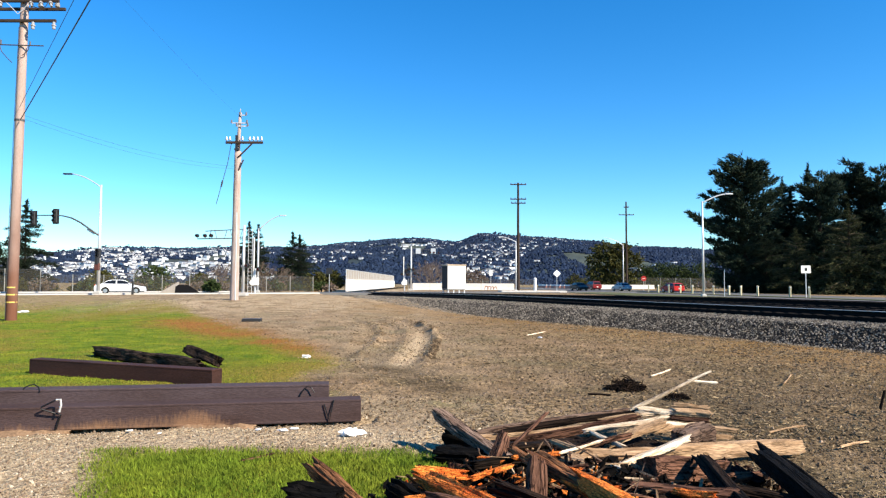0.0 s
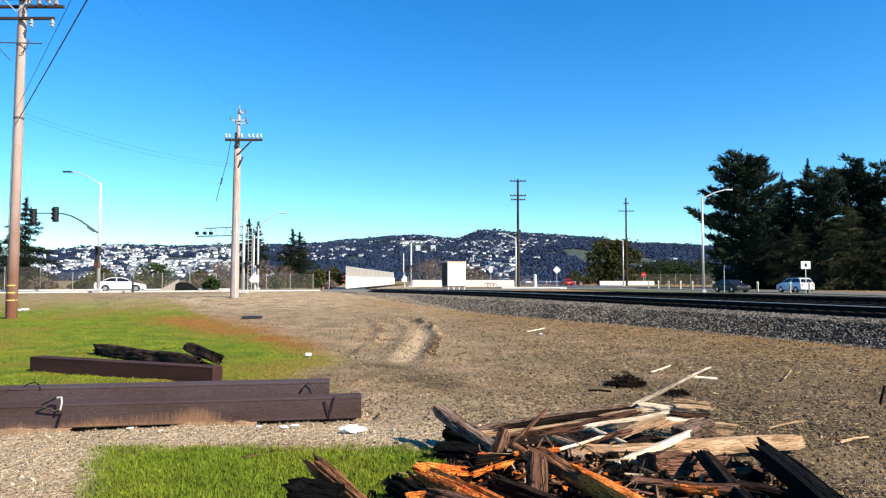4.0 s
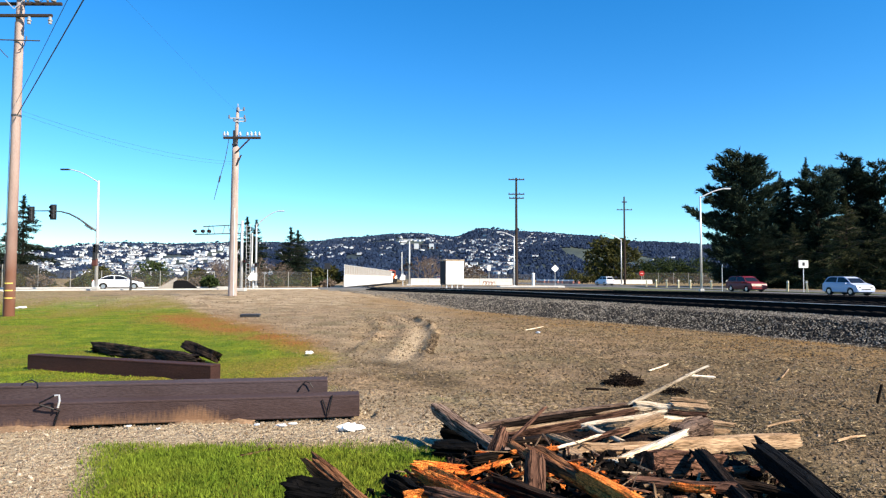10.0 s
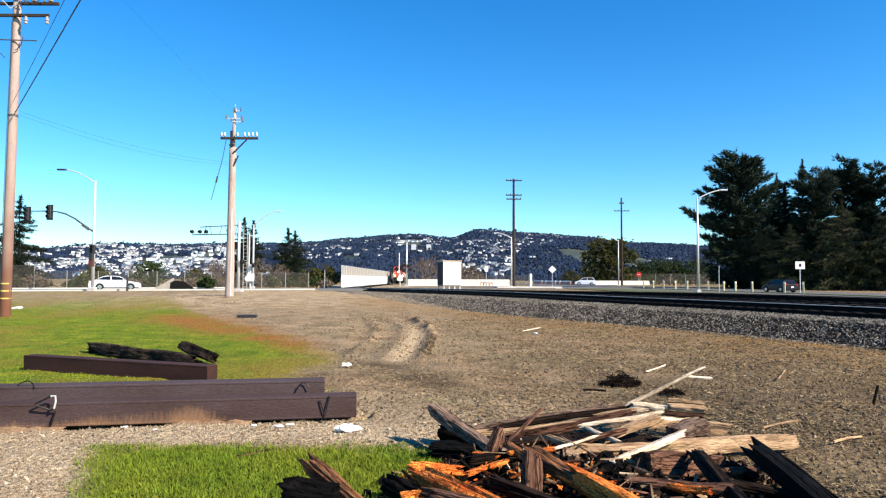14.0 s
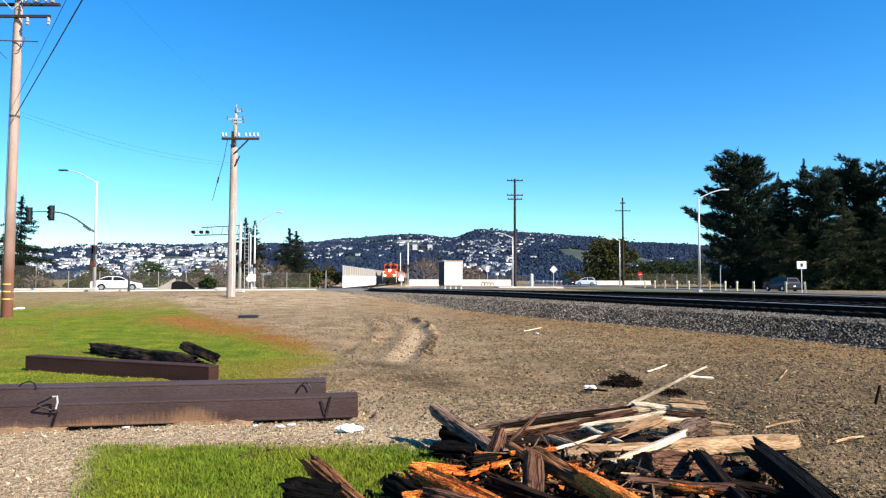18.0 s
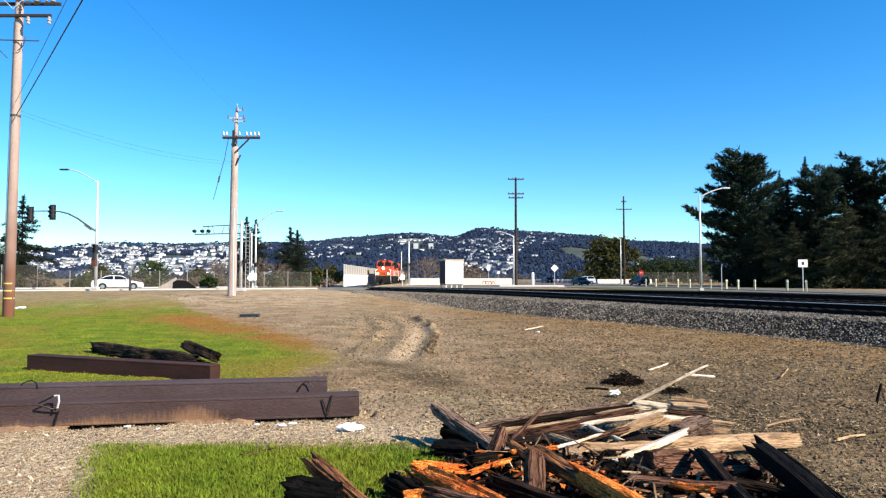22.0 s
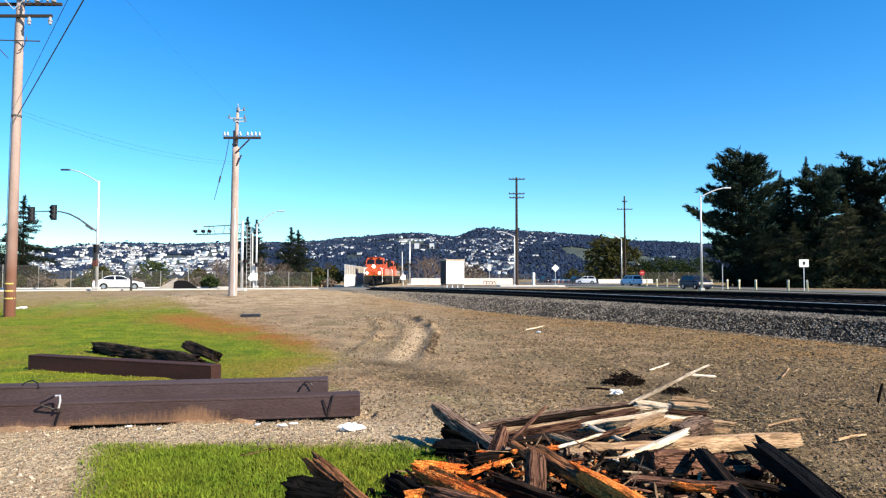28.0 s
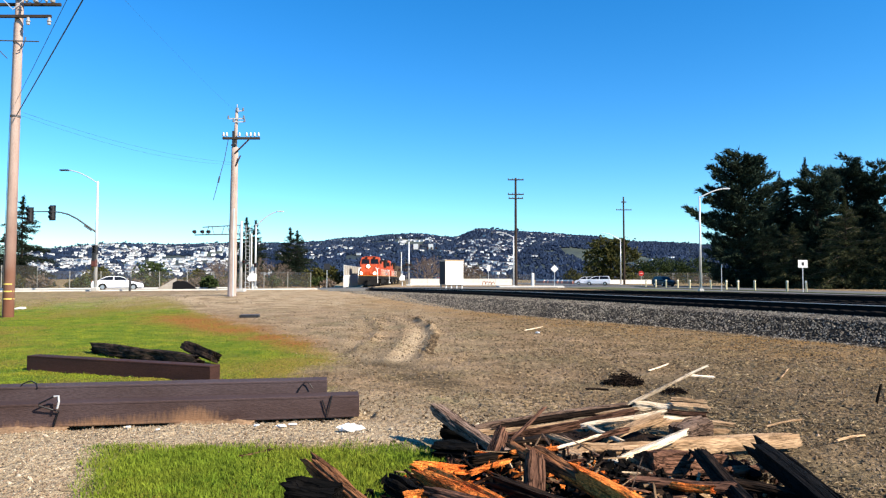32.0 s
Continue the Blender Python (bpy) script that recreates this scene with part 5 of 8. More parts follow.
def rand_turns(n):
    """n random turns, as an array of 3 x 3 matrices."""
    q = RNG.normal(size=(n, 4))
    q /= np.linalg.norm(q, axis=1)[:, None]
    w, x, y, z = q.T
    return np.stack([np.stack([1 - 2 * (y * y + z * z), 2 * (x * y - z * w), 2 * (x * z + y * w)], 1),
                     np.stack([2 * (x * y + z * w), 1 - 2 * (x * x + z * z), 2 * (y * z - x * w)], 1),
                     np.stack([2 * (x * z - y * w), 2 * (y * z + x * w), 1 - 2 * (x * x + y * y)], 1)], 1)


def spin(n):
    a = RNG.uniform(0, 6.283, n)
    z, o = np.zeros(n), np.ones(n)
    return np.stack([np.stack([np.cos(a), -np.sin(a), z], 1), np.stack([np.sin(a), np.cos(a), z], 1), np.stack([z, z, o], 1)], 1)


def scatter(tv, tf, pos, scale, turns=None):
    """Copies of a small solid (tv, tf) at pos, each scaled (n, 3) and turned, as arrays."""
    tv, tf, pos = np.asarray(tv, float), np.asarray(tf), np.asarray(pos, float)
    n = len(pos)
    v = tv[None] * np.asarray(scale, float).reshape(n, -1, 3) if np.ndim(scale) > 1 else tv[None] * np.asarray(scale, float)[:, None, None]
    if turns is not None:
        v = np.einsum('nij,nkj->nki', turns, v)
    v = v + pos[:, None]
    f = tf[None] + (np.arange(n) * len(tv))[:, None, None]
    return v.reshape(-1, 3), f.reshape(-1, tf.shape[1])


OCTA_V = [(1, 0, 0), (-1, 0, 0), (0, 1, 0), (0, -1, 0), (0, 0, 1), (0, 0, -1)]
OCTA_F = [(0, 2, 4), (2, 1, 4), (1, 3, 4), (3, 0, 4), (2, 0, 5), (1, 2, 5), (3, 1, 5), (0, 3, 5)]
# a spray of needles: three long narrow leaves
SPRAY_V = [(0, -0.10, 0), (0, 0.10, 0), (1.0, 0.02, 0.05), (0.0, 0, -0.08), (0.05, 0, 0.1), (0.85, 0.35, 0.02), (0, 0.05, -0.05), (0.02, -0.05, 0.08), (0.85, -0.38, -0.02),
           (0.2, -0.1, 0), (0.2, 0.1, 0), (0.75, 0.0, 0.35)]
SPRAY_F = [(0, 1, 2), (3, 4, 5), (6, 7, 8), (9, 10, 11)]
LEAF_V = [(-0.5, 0, 0), (0, -0.32, 0.05), (0.5, 0, 0), (0, 0.32, 0.05), (0.1, -0.1, -0.4), (0.15, 0.05, 0.45), (-0.2, 0.1, 0.1)]
LEAF_F = [(0, 1, 2), (0, 2, 3), (4, 5, 6)]

needle_mat = material("needles", (0.008, 0.017, 0.010), 0.85, other=(0.020, 0.028, 0.015), scale=0.6, amount=0.5, fine=6, bump=0, random_tone=0.85)
pine_mat = material("pine_needles", (0.014, 0.029, 0.018), 0.85, other=(0.034, 0.046, 0.028), scale=0.5, amount=0.5, fine=6, bump=0, random_tone=0.85)
cedar_mat = material("cedar_needles", (0.026, 0.037, 0.015), 0.85, other=(0.062, 0.062, 0.028), scale=0.6, amount=0.5, fine=6, bump=0, random_tone=0.85)
olive_leaf = material("olive_leaves", (0.075, 0.068, 0.018), 0.8, other=(0.04, 0.048, 0.014), scale=0.5, amount=0.6, fine=4, bump=0, random_tone=0.45)
green_leaf = material("green_leaves", (0.05, 0.07, 0.02), 0.8, other=(0.03, 0.045, 0.015), scale=0.5, amount=0.6, fine=4, bump=0, random_tone=0.45)
brown_twig = material("bare_twigs", (0.19, 0.145, 0.11), 0.9, other=(0.10, 0.075, 0.06), scale=2, amount=0.5, bump=0.1)
twig_bark = material("twig_bark", (0.17, 0.14, 0.10), 0.95, other=(0.08, 0.06, 0.045), scale=3, amount=0.5, bump=0.3)
bark = material("bark", (0.035, 0.026, 0.02), 0.95, other=(0.02, 0.015, 0.012), scale=3, amount=0.5, bump=0.5)


def toward(dirs):
    """Turns that lay +x along the given directions, with a random roll."""
    d = dirs / np.linalg.norm(dirs, axis=1)[:, None]
    a = np.cross(d, RNG.normal(size=d.shape))
    a /= np.linalg.norm(a, axis=1)[:, None]
    b = np.cross(d, a)
    return np.stack([d, a, b], 2)


def conifer(x, y, z, h, r, label, sprays=2600, mat=None, bare=0.06):
    """A pointed conifer: tiers of drooping boughs, long below and short above, each a flat fan of sprays."""
    t = thing("conifer_tree", x, y, z, random.uniform(0, 360), label, "tree", "trees")
    part("trunk", Shape().path([(0, 0, -0.2), (0.05, 0, h * 0.4), (0, 0.05, h * 0.75), (0, 0, h * 0.97)], [0.02 * h, 0.012 * h, 0.005 * h, 0.015], 8), bark, t, smooth=True)
    limbs = Shape()
    tiers = int(h * 1.5)
    pos, dirs, size = [], [], []
    nb = tiers * 7
    for i in range(nb):
        u = (i // 7 + random.uniform(0.0, 0.45)) / tiers
        zb = h * (bare + (0.96 - bare) * u)
        ln = r * min((1 - u) ** 0.75, 1.5 * (1 - u) ** 1.15 + 0.03) * random.choice((0.6, 0.85, 1.0, 1.1, 1.3)) + 0.15
        a = random.uniform(0, 2 * math.pi)
        lift = random.uniform(0.05, 0.35) + 0.3 * u
        fall = random.uniform(0.25, 0.55) * (1 - 0.6 * u)
        if ln > 1.0:
            limbs.path([(math.cos(a) * ln * q, math.sin(a) * ln * q, zb + (lift * q - fall * q * q) * ln + 0.06) for q in (0.0, 0.35, 0.65, 0.98)],
                       [0.02 + 0.012 * ln, 0.018 + 0.008 * ln, 0.03, 0.012], 4)
        k = max(4, int(sprays / nb * (0.35 + 1.3 * ln / r)))
        q = RNG.uniform(0.0, 1.0, k) ** 0.75
        side = RNG.normal(0, 1, k) * (0.07 + 0.16 * ln * (1 - q * 0.7))
        p = np.stack([math.cos(a) * ln * q - math.sin(a) * side, math.sin(a) * ln * q + math.cos(a) * side,
                      zb + lift * ln * q - fall * ln * q * q - 0.25 * np.abs(side)], 1)
        p += RNG.normal(0, 0.06 + 0.02 * ln, p.shape)
        pos.append(p)
        dirs.append(np.array([math.cos(a), math.sin(a), -0.15 + 0.5 * u]) + RNG.normal(0, 0.5, (k, 3)))
        size.append(RNG.uniform(0.5, 1.0, k) * (0.24 + 0.04 * h) * (1 - 0.7 * u))
    k = 160
    u = RNG.uniform(0.8, 1.0, k)
    pos.append(np.stack([RNG.normal(0, 0.10, k) * (1.05 - u) * 3, RNG.normal(0, 0.10, k) * (1.05 - u) * 3, h * u], 1))
    dirs.append(np.array([0, 0, 0.7]) + RNG.normal(0, 0.5, (k, 3)))
    size.append(RNG.uniform(0.25, 0.5, k))
    part("limb_frame", limbs, twig_bark if mat is cedar_mat else bark, t)
    pos, dirs, size = np.concatenate(pos), np.concatenate(dirs), np.concatenate(size)
    v, f = scatter(SPRAY_V, SPRAY_F, pos, size, toward(dirs))
    part("crown", np_mesh("crown", v, f, mat or needle_mat), None, t)
    return t


def pine_tree(x, y, z, h, plumes, profile, label, sprays=12000, fill=90, leaf=0.8):
    """A rugged pine: a trunk and boughs that end in upswept plumes (dx, dy, tip height, thickness), over a looser inner crown."""
    t = thing("pine_tree", x, y, z, 0, label, "tree", "trees")
    part("trunk", Shape().path([(0, 0, -0.2), (0.3, 0, h * 0.4), (-0.1, 0.1, h * 0.75), (-0.4, 0, h * 0.95)], [0.5, 0.38, 0.2, 0.05], 9), bark, t, smooth=True)
    limbs = Shape()
    boughs = list(plumes)
    for i in range(fill):
        u = random.uniform(0.05, 0.96)
        a = random.uniform(0, 2 * math.pi)
        reach = random.uniform(0.5, 1.0)
        for (z0, l0, r0), (z1, l1, r1) in zip(profile, profile[1:]):
            if z0 <= u <= z1:
                k = (u - z0) / (z1 - z0)
                wide = (l0 + (l1 - l0) * k) if math.cos(a) < 0 else (r0 + (r1 - r0) * k)
        boughs.append((math.cos(a) * wide * reach, math.sin(a) * 4.0 * reach, u * h, random.uniform(0.5, 0.95)))
    total = sum(0.4 + math.hypot(b[0], b[1]) * b[3] for b in boughs)
    pos, dirs = [], []
    for dx, dy, tz, thick in boughs:
        ln = math.hypot(dx, dy)
        root = max(0.5, tz - 0.28 * ln - 0.6)
        limbs.path([(0, 0, root), (dx * 0.5, dy * 0.5, root + (tz - root) * 0.35), (dx * 0.92, dy * 0.92, tz - 0.1)], [0.10, 0.06, 0.02], 5)
        k = int(sprays * (0.4 + ln * thick) / total)
        q = 0.15 + 0.85 * RNG.uniform(0, 1, k) ** 0.7
        c = np.stack([dx * q, dy * q, root + (tz - root) * (0.55 * q + 0.45 * q * q)], 1)
        c += RNG.normal(0, 1, (k, 3)) * (thick * (0.25 + 0.75 * np.sin(np.pi * np.minimum(1, q * 0.9))) * 0.62)[:, None] * np.array([1, 1, 0.62])
        pos.append(c)
        dirs.append(np.array([dx / (ln + 0.1), dy / (ln + 0.1), 0.65]) + RNG.normal(0, 0.45, (k, 3)))
    part("limb_frame", limbs, bark, t)
    pos, dirs = np.concatenate(pos), np.concatenate(dirs)
    v, f = scatter(SPRAY_V, SPRAY_F, pos, RNG.uniform(0.6, 1.2, len(pos)) * leaf, toward(dirs))
    part("crown", np_mesh("crown", v, f, pine_mat), None, t)
    return t


def round_tree(x, y, z, lobes, trunk_h, label, mat, leaves=2500, leaf=0.35, name="tree", category="tree", grow=1.0):
    """A trunk, limbs that reach to each lobe of the crown, and leaves through the lobes (dx, dy, z, radius)."""
    t = thing(name, x, y, z, 0, label, category, "trees")
    part("trunk", Shape().path([(0, 0, -0.2), (0.1, 0, trunk_h * 0.5), (0, 0.1, trunk_h)], [0.035 * trunk_h + 0.08, 0.025 * trunk_h + 0.06, 0.02 * trunk_h + 0.04], 9), bark, t, smooth=True)
    limbs = Shape()
    lobes = [tuple(c * grow for c in q) for q in lobes]
    tot = sum(q[3] ** 2 for q in lobes)
    pos, dirs = [], []
    for dx, dy, lz, r in lobes:
        s = min(lz * 0.8, trunk_h)
        limbs.path([(0, 0, s * 0.8), (dx * 0.45, dy * 0.45, s * 0.8 + (lz - s * 0.8) * 0.6), (dx, dy, lz)], [0.06 + 0.02 * r, 0.05, 0.03], 6)
        k = int(leaves * r * r / tot)
        d = RNG.normal(size=(k, 3))
        d /= np.linalg.norm(d, axis=1)[:, None]
        rad = r * RNG.uniform(0.35, 1.0, k) ** 0.6 * (1 + 0.38 * np.sin(d[:, 0] * 6 + dx) * np.cos(d[:, 2] * 7 + lz) + 0.12 * np.sin(d[:, 1] * 9 + d[:, 2] * 11))
        p = d * rad[:, None] * np.array([1, 1, 0.75]) + np.array([dx, dy, lz])
        pos.append(p)
        dirs.append(d + RNG.normal(0, 0.5, (k, 3)))
    part("limb_frame", limbs, bark, t)
    pos, dirs = np.concatenate(pos), np.concatenate(dirs)
    keep = pos[:, 2] > 0.15
    pos, dirs = pos[keep], dirs[keep]
    tv, tf = (SPRAY_V, SPRAY_F) if mat in (pine_mat, needle_mat, cedar_mat) else (LEAF_V, LEAF_F)
    v, f = scatter(tv, tf, pos, RNG.uniform(0.6, 1.3, len(pos)) * leaf, toward(dirs))
    part("crown", np_mesh("crown", v, f, mat), None, t)
    return t


def bare_tree(x, y, z, h, label, spread=0.55, depth=4):
    t = thing("bare_tree", x, y, z, random.uniform(0, 360), label, "tree", "trees")
    sh = Shape()

    def grow(p, d, ln, r, k):
        q = p + d * ln
        sh.tube(p, q, r, r * 0.6, 5, False)
        if k:
            for _ in range(3 if k > 1 else 4):
                nd = (d + Vector((random.gauss(0, spread), random.gauss(0, spread), random.gauss(0.12, 0.3)))).normalized()
                grow(q, nd, ln * random.uniform(0.6, 0.85), r * 0.6, k - 1)

    for _ in range(4):
        grow(Vector((0, 0, -0.1)), Vector((random.gauss(0, 0.45), random.gauss(0, 0.45), 1)).normalized(), h * 0.34, 0.018 * h, depth)
    part("branch_frame", sh, brown_twig, t)


# big dark pines and cypresses beyond the road
pine_tree(47.1, 105.6, 0.2, 21.4, [(-1.9, 0, 21.6, 1.0), (-0.6, 0.5, 21.3, 1.1), (-3.2, 0, 20.6, 0.9), (-4.8, 0, 19.2, 0.7), (-4.2, -0.6, 17.6, 0.8), (-3.6, 0.5, 18.6, 1.0), (-5.0, 0.2, 15.9, 0.5),
                                  (-6.4, 0, 15.3, 0.55), (-5.6, -0.4, 13.8, 0.7), (-8.7, 0, 12.6, 0.5), (-7.6, -0.5, 11.4, 0.6), (-8.0, 0.4, 12.0, 0.5), (-5.8, 0, 10.4, 0.8), (-5.2, 0, 8.2, 0.9), (-5.4, 0, 5.8, 0.9),
                                  (-4.8, 0, 3.6, 0.9), (-4.4, 0, 1.8, 0.8), (1.2, 0, 20.6, 1.1), (2.9, 0, 20.6, 0.9), (3.4, 0.4, 18.9, 1.2), (4.8, 0, 17.9, 1.0), (6.4, 0, 16.6, 0.9), (7.8, 0, 16.6, 0.6), (7.0, 0.3, 14.6, 1.1)],
          ((0.0, 4.6, 6), (0.3, 5.0, 7), (0.5, 5.2, 7.5), (0.7, 4.4, 6), (0.85, 3.4, 4), (1.0, 1.5, 2)), "large dark green pine with a ragged leaning crown", 21000, 110)
pine_tree(66.0, 108.9, 0.2, 20.8, [(-0.6, 0, 21.6, 0.8), (0.9, 0, 21.0, 0.7), (2.0, 0, 20.9, 0.6), (-3.4, 0, 19.2, 0.6), (-2.2, 0, 19.0, 0.8), (-1.6, 0, 17.6, 1.0), (2.6, 0, 18.6, 0.9), (-5.4, 0, 18.0, 0.5), (4.0, 0, 16.0, 0.9)],
          ((0.0, 4, 4), (0.5, 4.6, 4.6), (0.8, 3.2, 3.2), (1.0, 1.2, 1.4)), "tall dark green pine with a knobbly top", 13000, 90)
pine_tree(69.6, 106.7, 0.2, 19.4, [(-1.2, 0, 19.9, 0.7), (0.4, 0, 20.0, 0.9), (2.0, 0, 19.6, 0.8), (3.4, 0, 18.4, 0.9), (-2.6, 0, 18.0, 0.8)],
          ((0.0, 4, 4.5), (0.5, 4.4, 5), (0.8, 3.2, 4), (1.0, 1.2, 1.6)), "tall dark green pine with a broad crown", 11000, 80)
pine_tree(58.2, 104, 0.2, 17.4, [(-1.6, 0, 18.2, 0.8), (0.4, 0, 18.6, 0.8), (2.0, 0, 18.0, 0.8), (-3.0, 0, 16.6, 0.9), (3.4, 0, 16.8, 0.9)],
          ((0.0, 4, 4), (0.5, 4.2, 4.2), (0.8, 3.6, 3.6), (1.0, 2.0, 2.0)), "dark green pine with a dense rounded top", 9000, 70)
for cx, cy, ch, cr, cl in ((47.2, 99, 15.0, 4.4, "dark green cypress in a dense row beyond the road"), (49.6, 96, 14.6, 4.4, "dark green cypress in a dense row beyond the road"),
                           (52.75, 97.0, 18.8, 2.3, "slim dark green spruce with a pointed top"), (55.2, 97, 17.0, 4.0, "dark green cypress in a dense row beyond the road"),
                           (51.0, 101, 17.4, 3.8, "dark green cypress in a dense row beyond the road"), (60.8, 97, 17.4, 4.4, "dark green cypress in a dense row beyond the road"),
                           (70.5, 96, 16.5, 4.2, "dark green cypress in a dense row beyond the road"), (76, 92, 16.0, 4.2, "dark green cypress in a dense row beyond the road"),
                           (46.6, 89, 8.6, 3.8, "wide low cedar with drooping branches beside the road"), (51.2, 85, 11.4, 4.8, "wide green cedar with drooping branches beside the road"),
                           (57.0, 83, 12.4, 5.0, "wide green cedar with drooping branches beside the road"), (63.5, 82, 12.0, 5.0, "wide green cedar with drooping branches beside the road"),
                           (51.0, 98.5, 15.6, 3.6, "dark green cypress in a dense row beyond the road"), (44.5, 93, 8.0, 3.4, "low dark cypress under the pines")):
    conifer(cx * 1.1, cy * 1.1, 0.2, ch * 1.1, cr * 1.1, cl, int(5200 + 210 * cr * ch / 3), cedar_mat if 'cedar' in cl else needle_mat, 0.02)
# trees behind the street and the fences
conifer(-29.4, 100, 0.3, 10.2, 2.6, "slim dark conifer behind the fence", 5200)
conifer(-28.6, 102, 0.3, 10.0, 2.4, "slim dark conifer behind the fence", 5000)
conifer(-24.0, 105, 0.3, 9.0, 3.2, "broad green conifer behind the fence", 5600)
conifer(-23.3, 107, 0.3, 8.8, 3.4, "broad green conifer behind the fence", 5600)
conifer(-53.5, 85, 0.3, 11.6, 3.6, "dark conifer with drooping branches behind the street", 7000)
conifer(-57.5, 86, 0.3, 6.0, 3.0, "low green conifer behind the street", 2600)
for bx, by, bh, lb in ((-26.0, 97, 4.6, "leafless brown shrub behind the fence"), (-31.8, 96, 4.2, "leafless brown shrub behind the fence"), (-33.5, 97, 3.6, "leafless brown shrub behind the fence"),
                       (-3.6, 124, 5.6, "leafless grey-brown tree behind the barrier"), (-2.4, 127, 5.8, "leafless grey-brown tree behind the barrier"), (-24.0, 96, 3.6, "leafless brown shrub behind the fence"), (0.4, 136, 4.2, "leafless brown shrub behind the barrier")):
    bare_tree(bx, by, 0.3, bh, lb)
round_tree(38.2, 152, 0.4, [(-2.2, 0, 8.6, 2.6), (1.8, 0, 8.8, 2.4), (4.2, 0, 6.4, 2.5), (-4.2, 0, 6.4, 2.0), (0, -0.6, 6.4, 2.8), (-4.0, 0, 3.6, 2.4), (0, 0, 4.0, 3.4), (3.0, 0, 2.4, 2.4), (-1.5, -1, 1.6, 2.2)],
           5, "broad olive-brown tree with a patchy crown behind the road", olive_leaf, 5200, 0.6)
for bx, by, br, bm, lb in ((50, 168, 3.2, green_leaf, "rounded green bush behind the fence"), (54, 168, 3.6, green_leaf, "rounded green bush behind the fence"),
                           (58.5, 168, 3.3, green_leaf, "rounded green bush behind the fence"), (64, 168, 3.6, green_leaf, "rounded green bush behind the fence"),
                           (38.5, 200, 2.2, olive_leaf, "low yellowish bush behind the road"), (45.0, 205, 2.4, olive_leaf, "low yellowish bush behind the road"),
                           (-17.2, 101, 1.7, olive_leaf, "low olive bush beside the fence"), (-19.6, 103, 1.6, olive_leaf, "low olive bush beside the fence"),
                           (3.5, 142, 2.6, brown_twig, "brown winter bush behind the barrier"), (6.6, 144, 2.2, brown_twig, "brown winter bush behind the barrier"),
                           (-40, 92, 2.0, green_leaf, "low dark bush behind the fence"), (-28.2, 80.5, 0.8, green_leaf, "small dark bush by the fence"),
                           (-47.5, 92, 1.6, olive_leaf, "low olive bush behind the fence"), (-36, 98, 1.4, olive_leaf, "low olive bush behind the fence")):
    round_tree(bx, by, 0.3, [(0, 0, br, br), (br * 0.7, 0, br * 0.8, br * 0.7), (-br * 0.7, 0.2, br * 0.75, br * 0.7), (0.2 * br, 0, br * 1.45, br * 0.55)], br * 0.8, lb, bm, 2200 if br > 3 else 800, 0.42, "bush", "bush")

for i in range(34):
    s_ = -34 + 58 * (i + random.random()) / 34
    px_, py_, _ = street_point(s_, random.uniform(13.2, 18))
    br = random.uniform(0.55, 1.15)
    kind_ = random.choice((green_leaf, olive_leaf, brown_twig, brown_twig))
    round_tree(px_, py_, 0.28, [(0, 0, br * 0.8, br), (br * 0.8, 0, br * 0.7, br * 0.7), (-br * 0.8, 0.2, br * 0.7, br * 0.7)], br * 0.7,
               "low %s scrub bush behind the fence" % ("brown" if kind_ is brown_twig else "green"), kind_, 320, 0.34, "bush", "bush")

for i in range(22):
    px_, py_ = 34 + 2.1 * i + random.uniform(-0.7, 0.7), 160 + 0.1 * i + random.uniform(0, 5)
    br = random.uniform(0.9, 1.6)
    kind_ = random.choice((green_leaf, olive_leaf, brown_twig))
    round_tree(px_, py_, 0.3, [(0, 0, br * 0.8, br), (br * 0.9, 0, br * 0.7, br * 0.75), (-br * 0.9, 0.2, br * 0.7, br * 0.7)], br * 0.7,
               "low %s hedge bush behind the far fence" % ("brown" if kind_ is brown_twig else "green"), kind_, 420, 0.40, "bush", "bush")

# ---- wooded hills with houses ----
# the air holds no haze: its blue is mixed into these hill colours
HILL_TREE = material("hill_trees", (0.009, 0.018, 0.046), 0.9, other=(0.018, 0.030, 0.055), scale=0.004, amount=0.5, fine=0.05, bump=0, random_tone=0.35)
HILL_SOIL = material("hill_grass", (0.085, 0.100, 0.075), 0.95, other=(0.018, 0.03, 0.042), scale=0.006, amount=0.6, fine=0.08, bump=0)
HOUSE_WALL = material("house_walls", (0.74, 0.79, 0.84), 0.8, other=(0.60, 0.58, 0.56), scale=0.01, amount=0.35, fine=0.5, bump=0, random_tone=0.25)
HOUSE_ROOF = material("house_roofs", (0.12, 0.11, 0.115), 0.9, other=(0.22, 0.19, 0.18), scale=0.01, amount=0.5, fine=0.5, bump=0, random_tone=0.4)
CREST = ((-1.6, 70), (-0.95, 75), (-0.66, 64), (-0.594, 94), (-0.493, 112), (-0.41, 108), (-0.324, 111), (-0.24, 113), (-0.19, 117), (-0.138, 129), (-0.071, 138), (-0.037, 141),
         (0.014, 130), (0.056, 156), (0.098, 150), (0.149, 144), (0.216, 135), (0.267, 122), (0.351, 114), (0.41, 107), (0.6, 100), (0.9, 105), (1.6, 90))


def crest(k):
    for (a, p), (b, q) in zip(CREST, CREST[1:]):
        if a <= k <= b:
            return p + (q - p) * smooth(a, b, k)
    return 80.0


def hill_z(k, d):
    """Height of the hills: k is sideways over forward, d the distance forward."""
    s = smooth(560, 2100, d)
    fold = 0.16 * noise.noise((k * 7, d * 0.0022, 3)) + 0.08 * noise.noise((k * 19, d * 0.006, 9))
    return (crest(k) - 12) * min(1.0, s * (1 + fold * (1 - s) * 2.2)) - 2.0 * (1 - s)


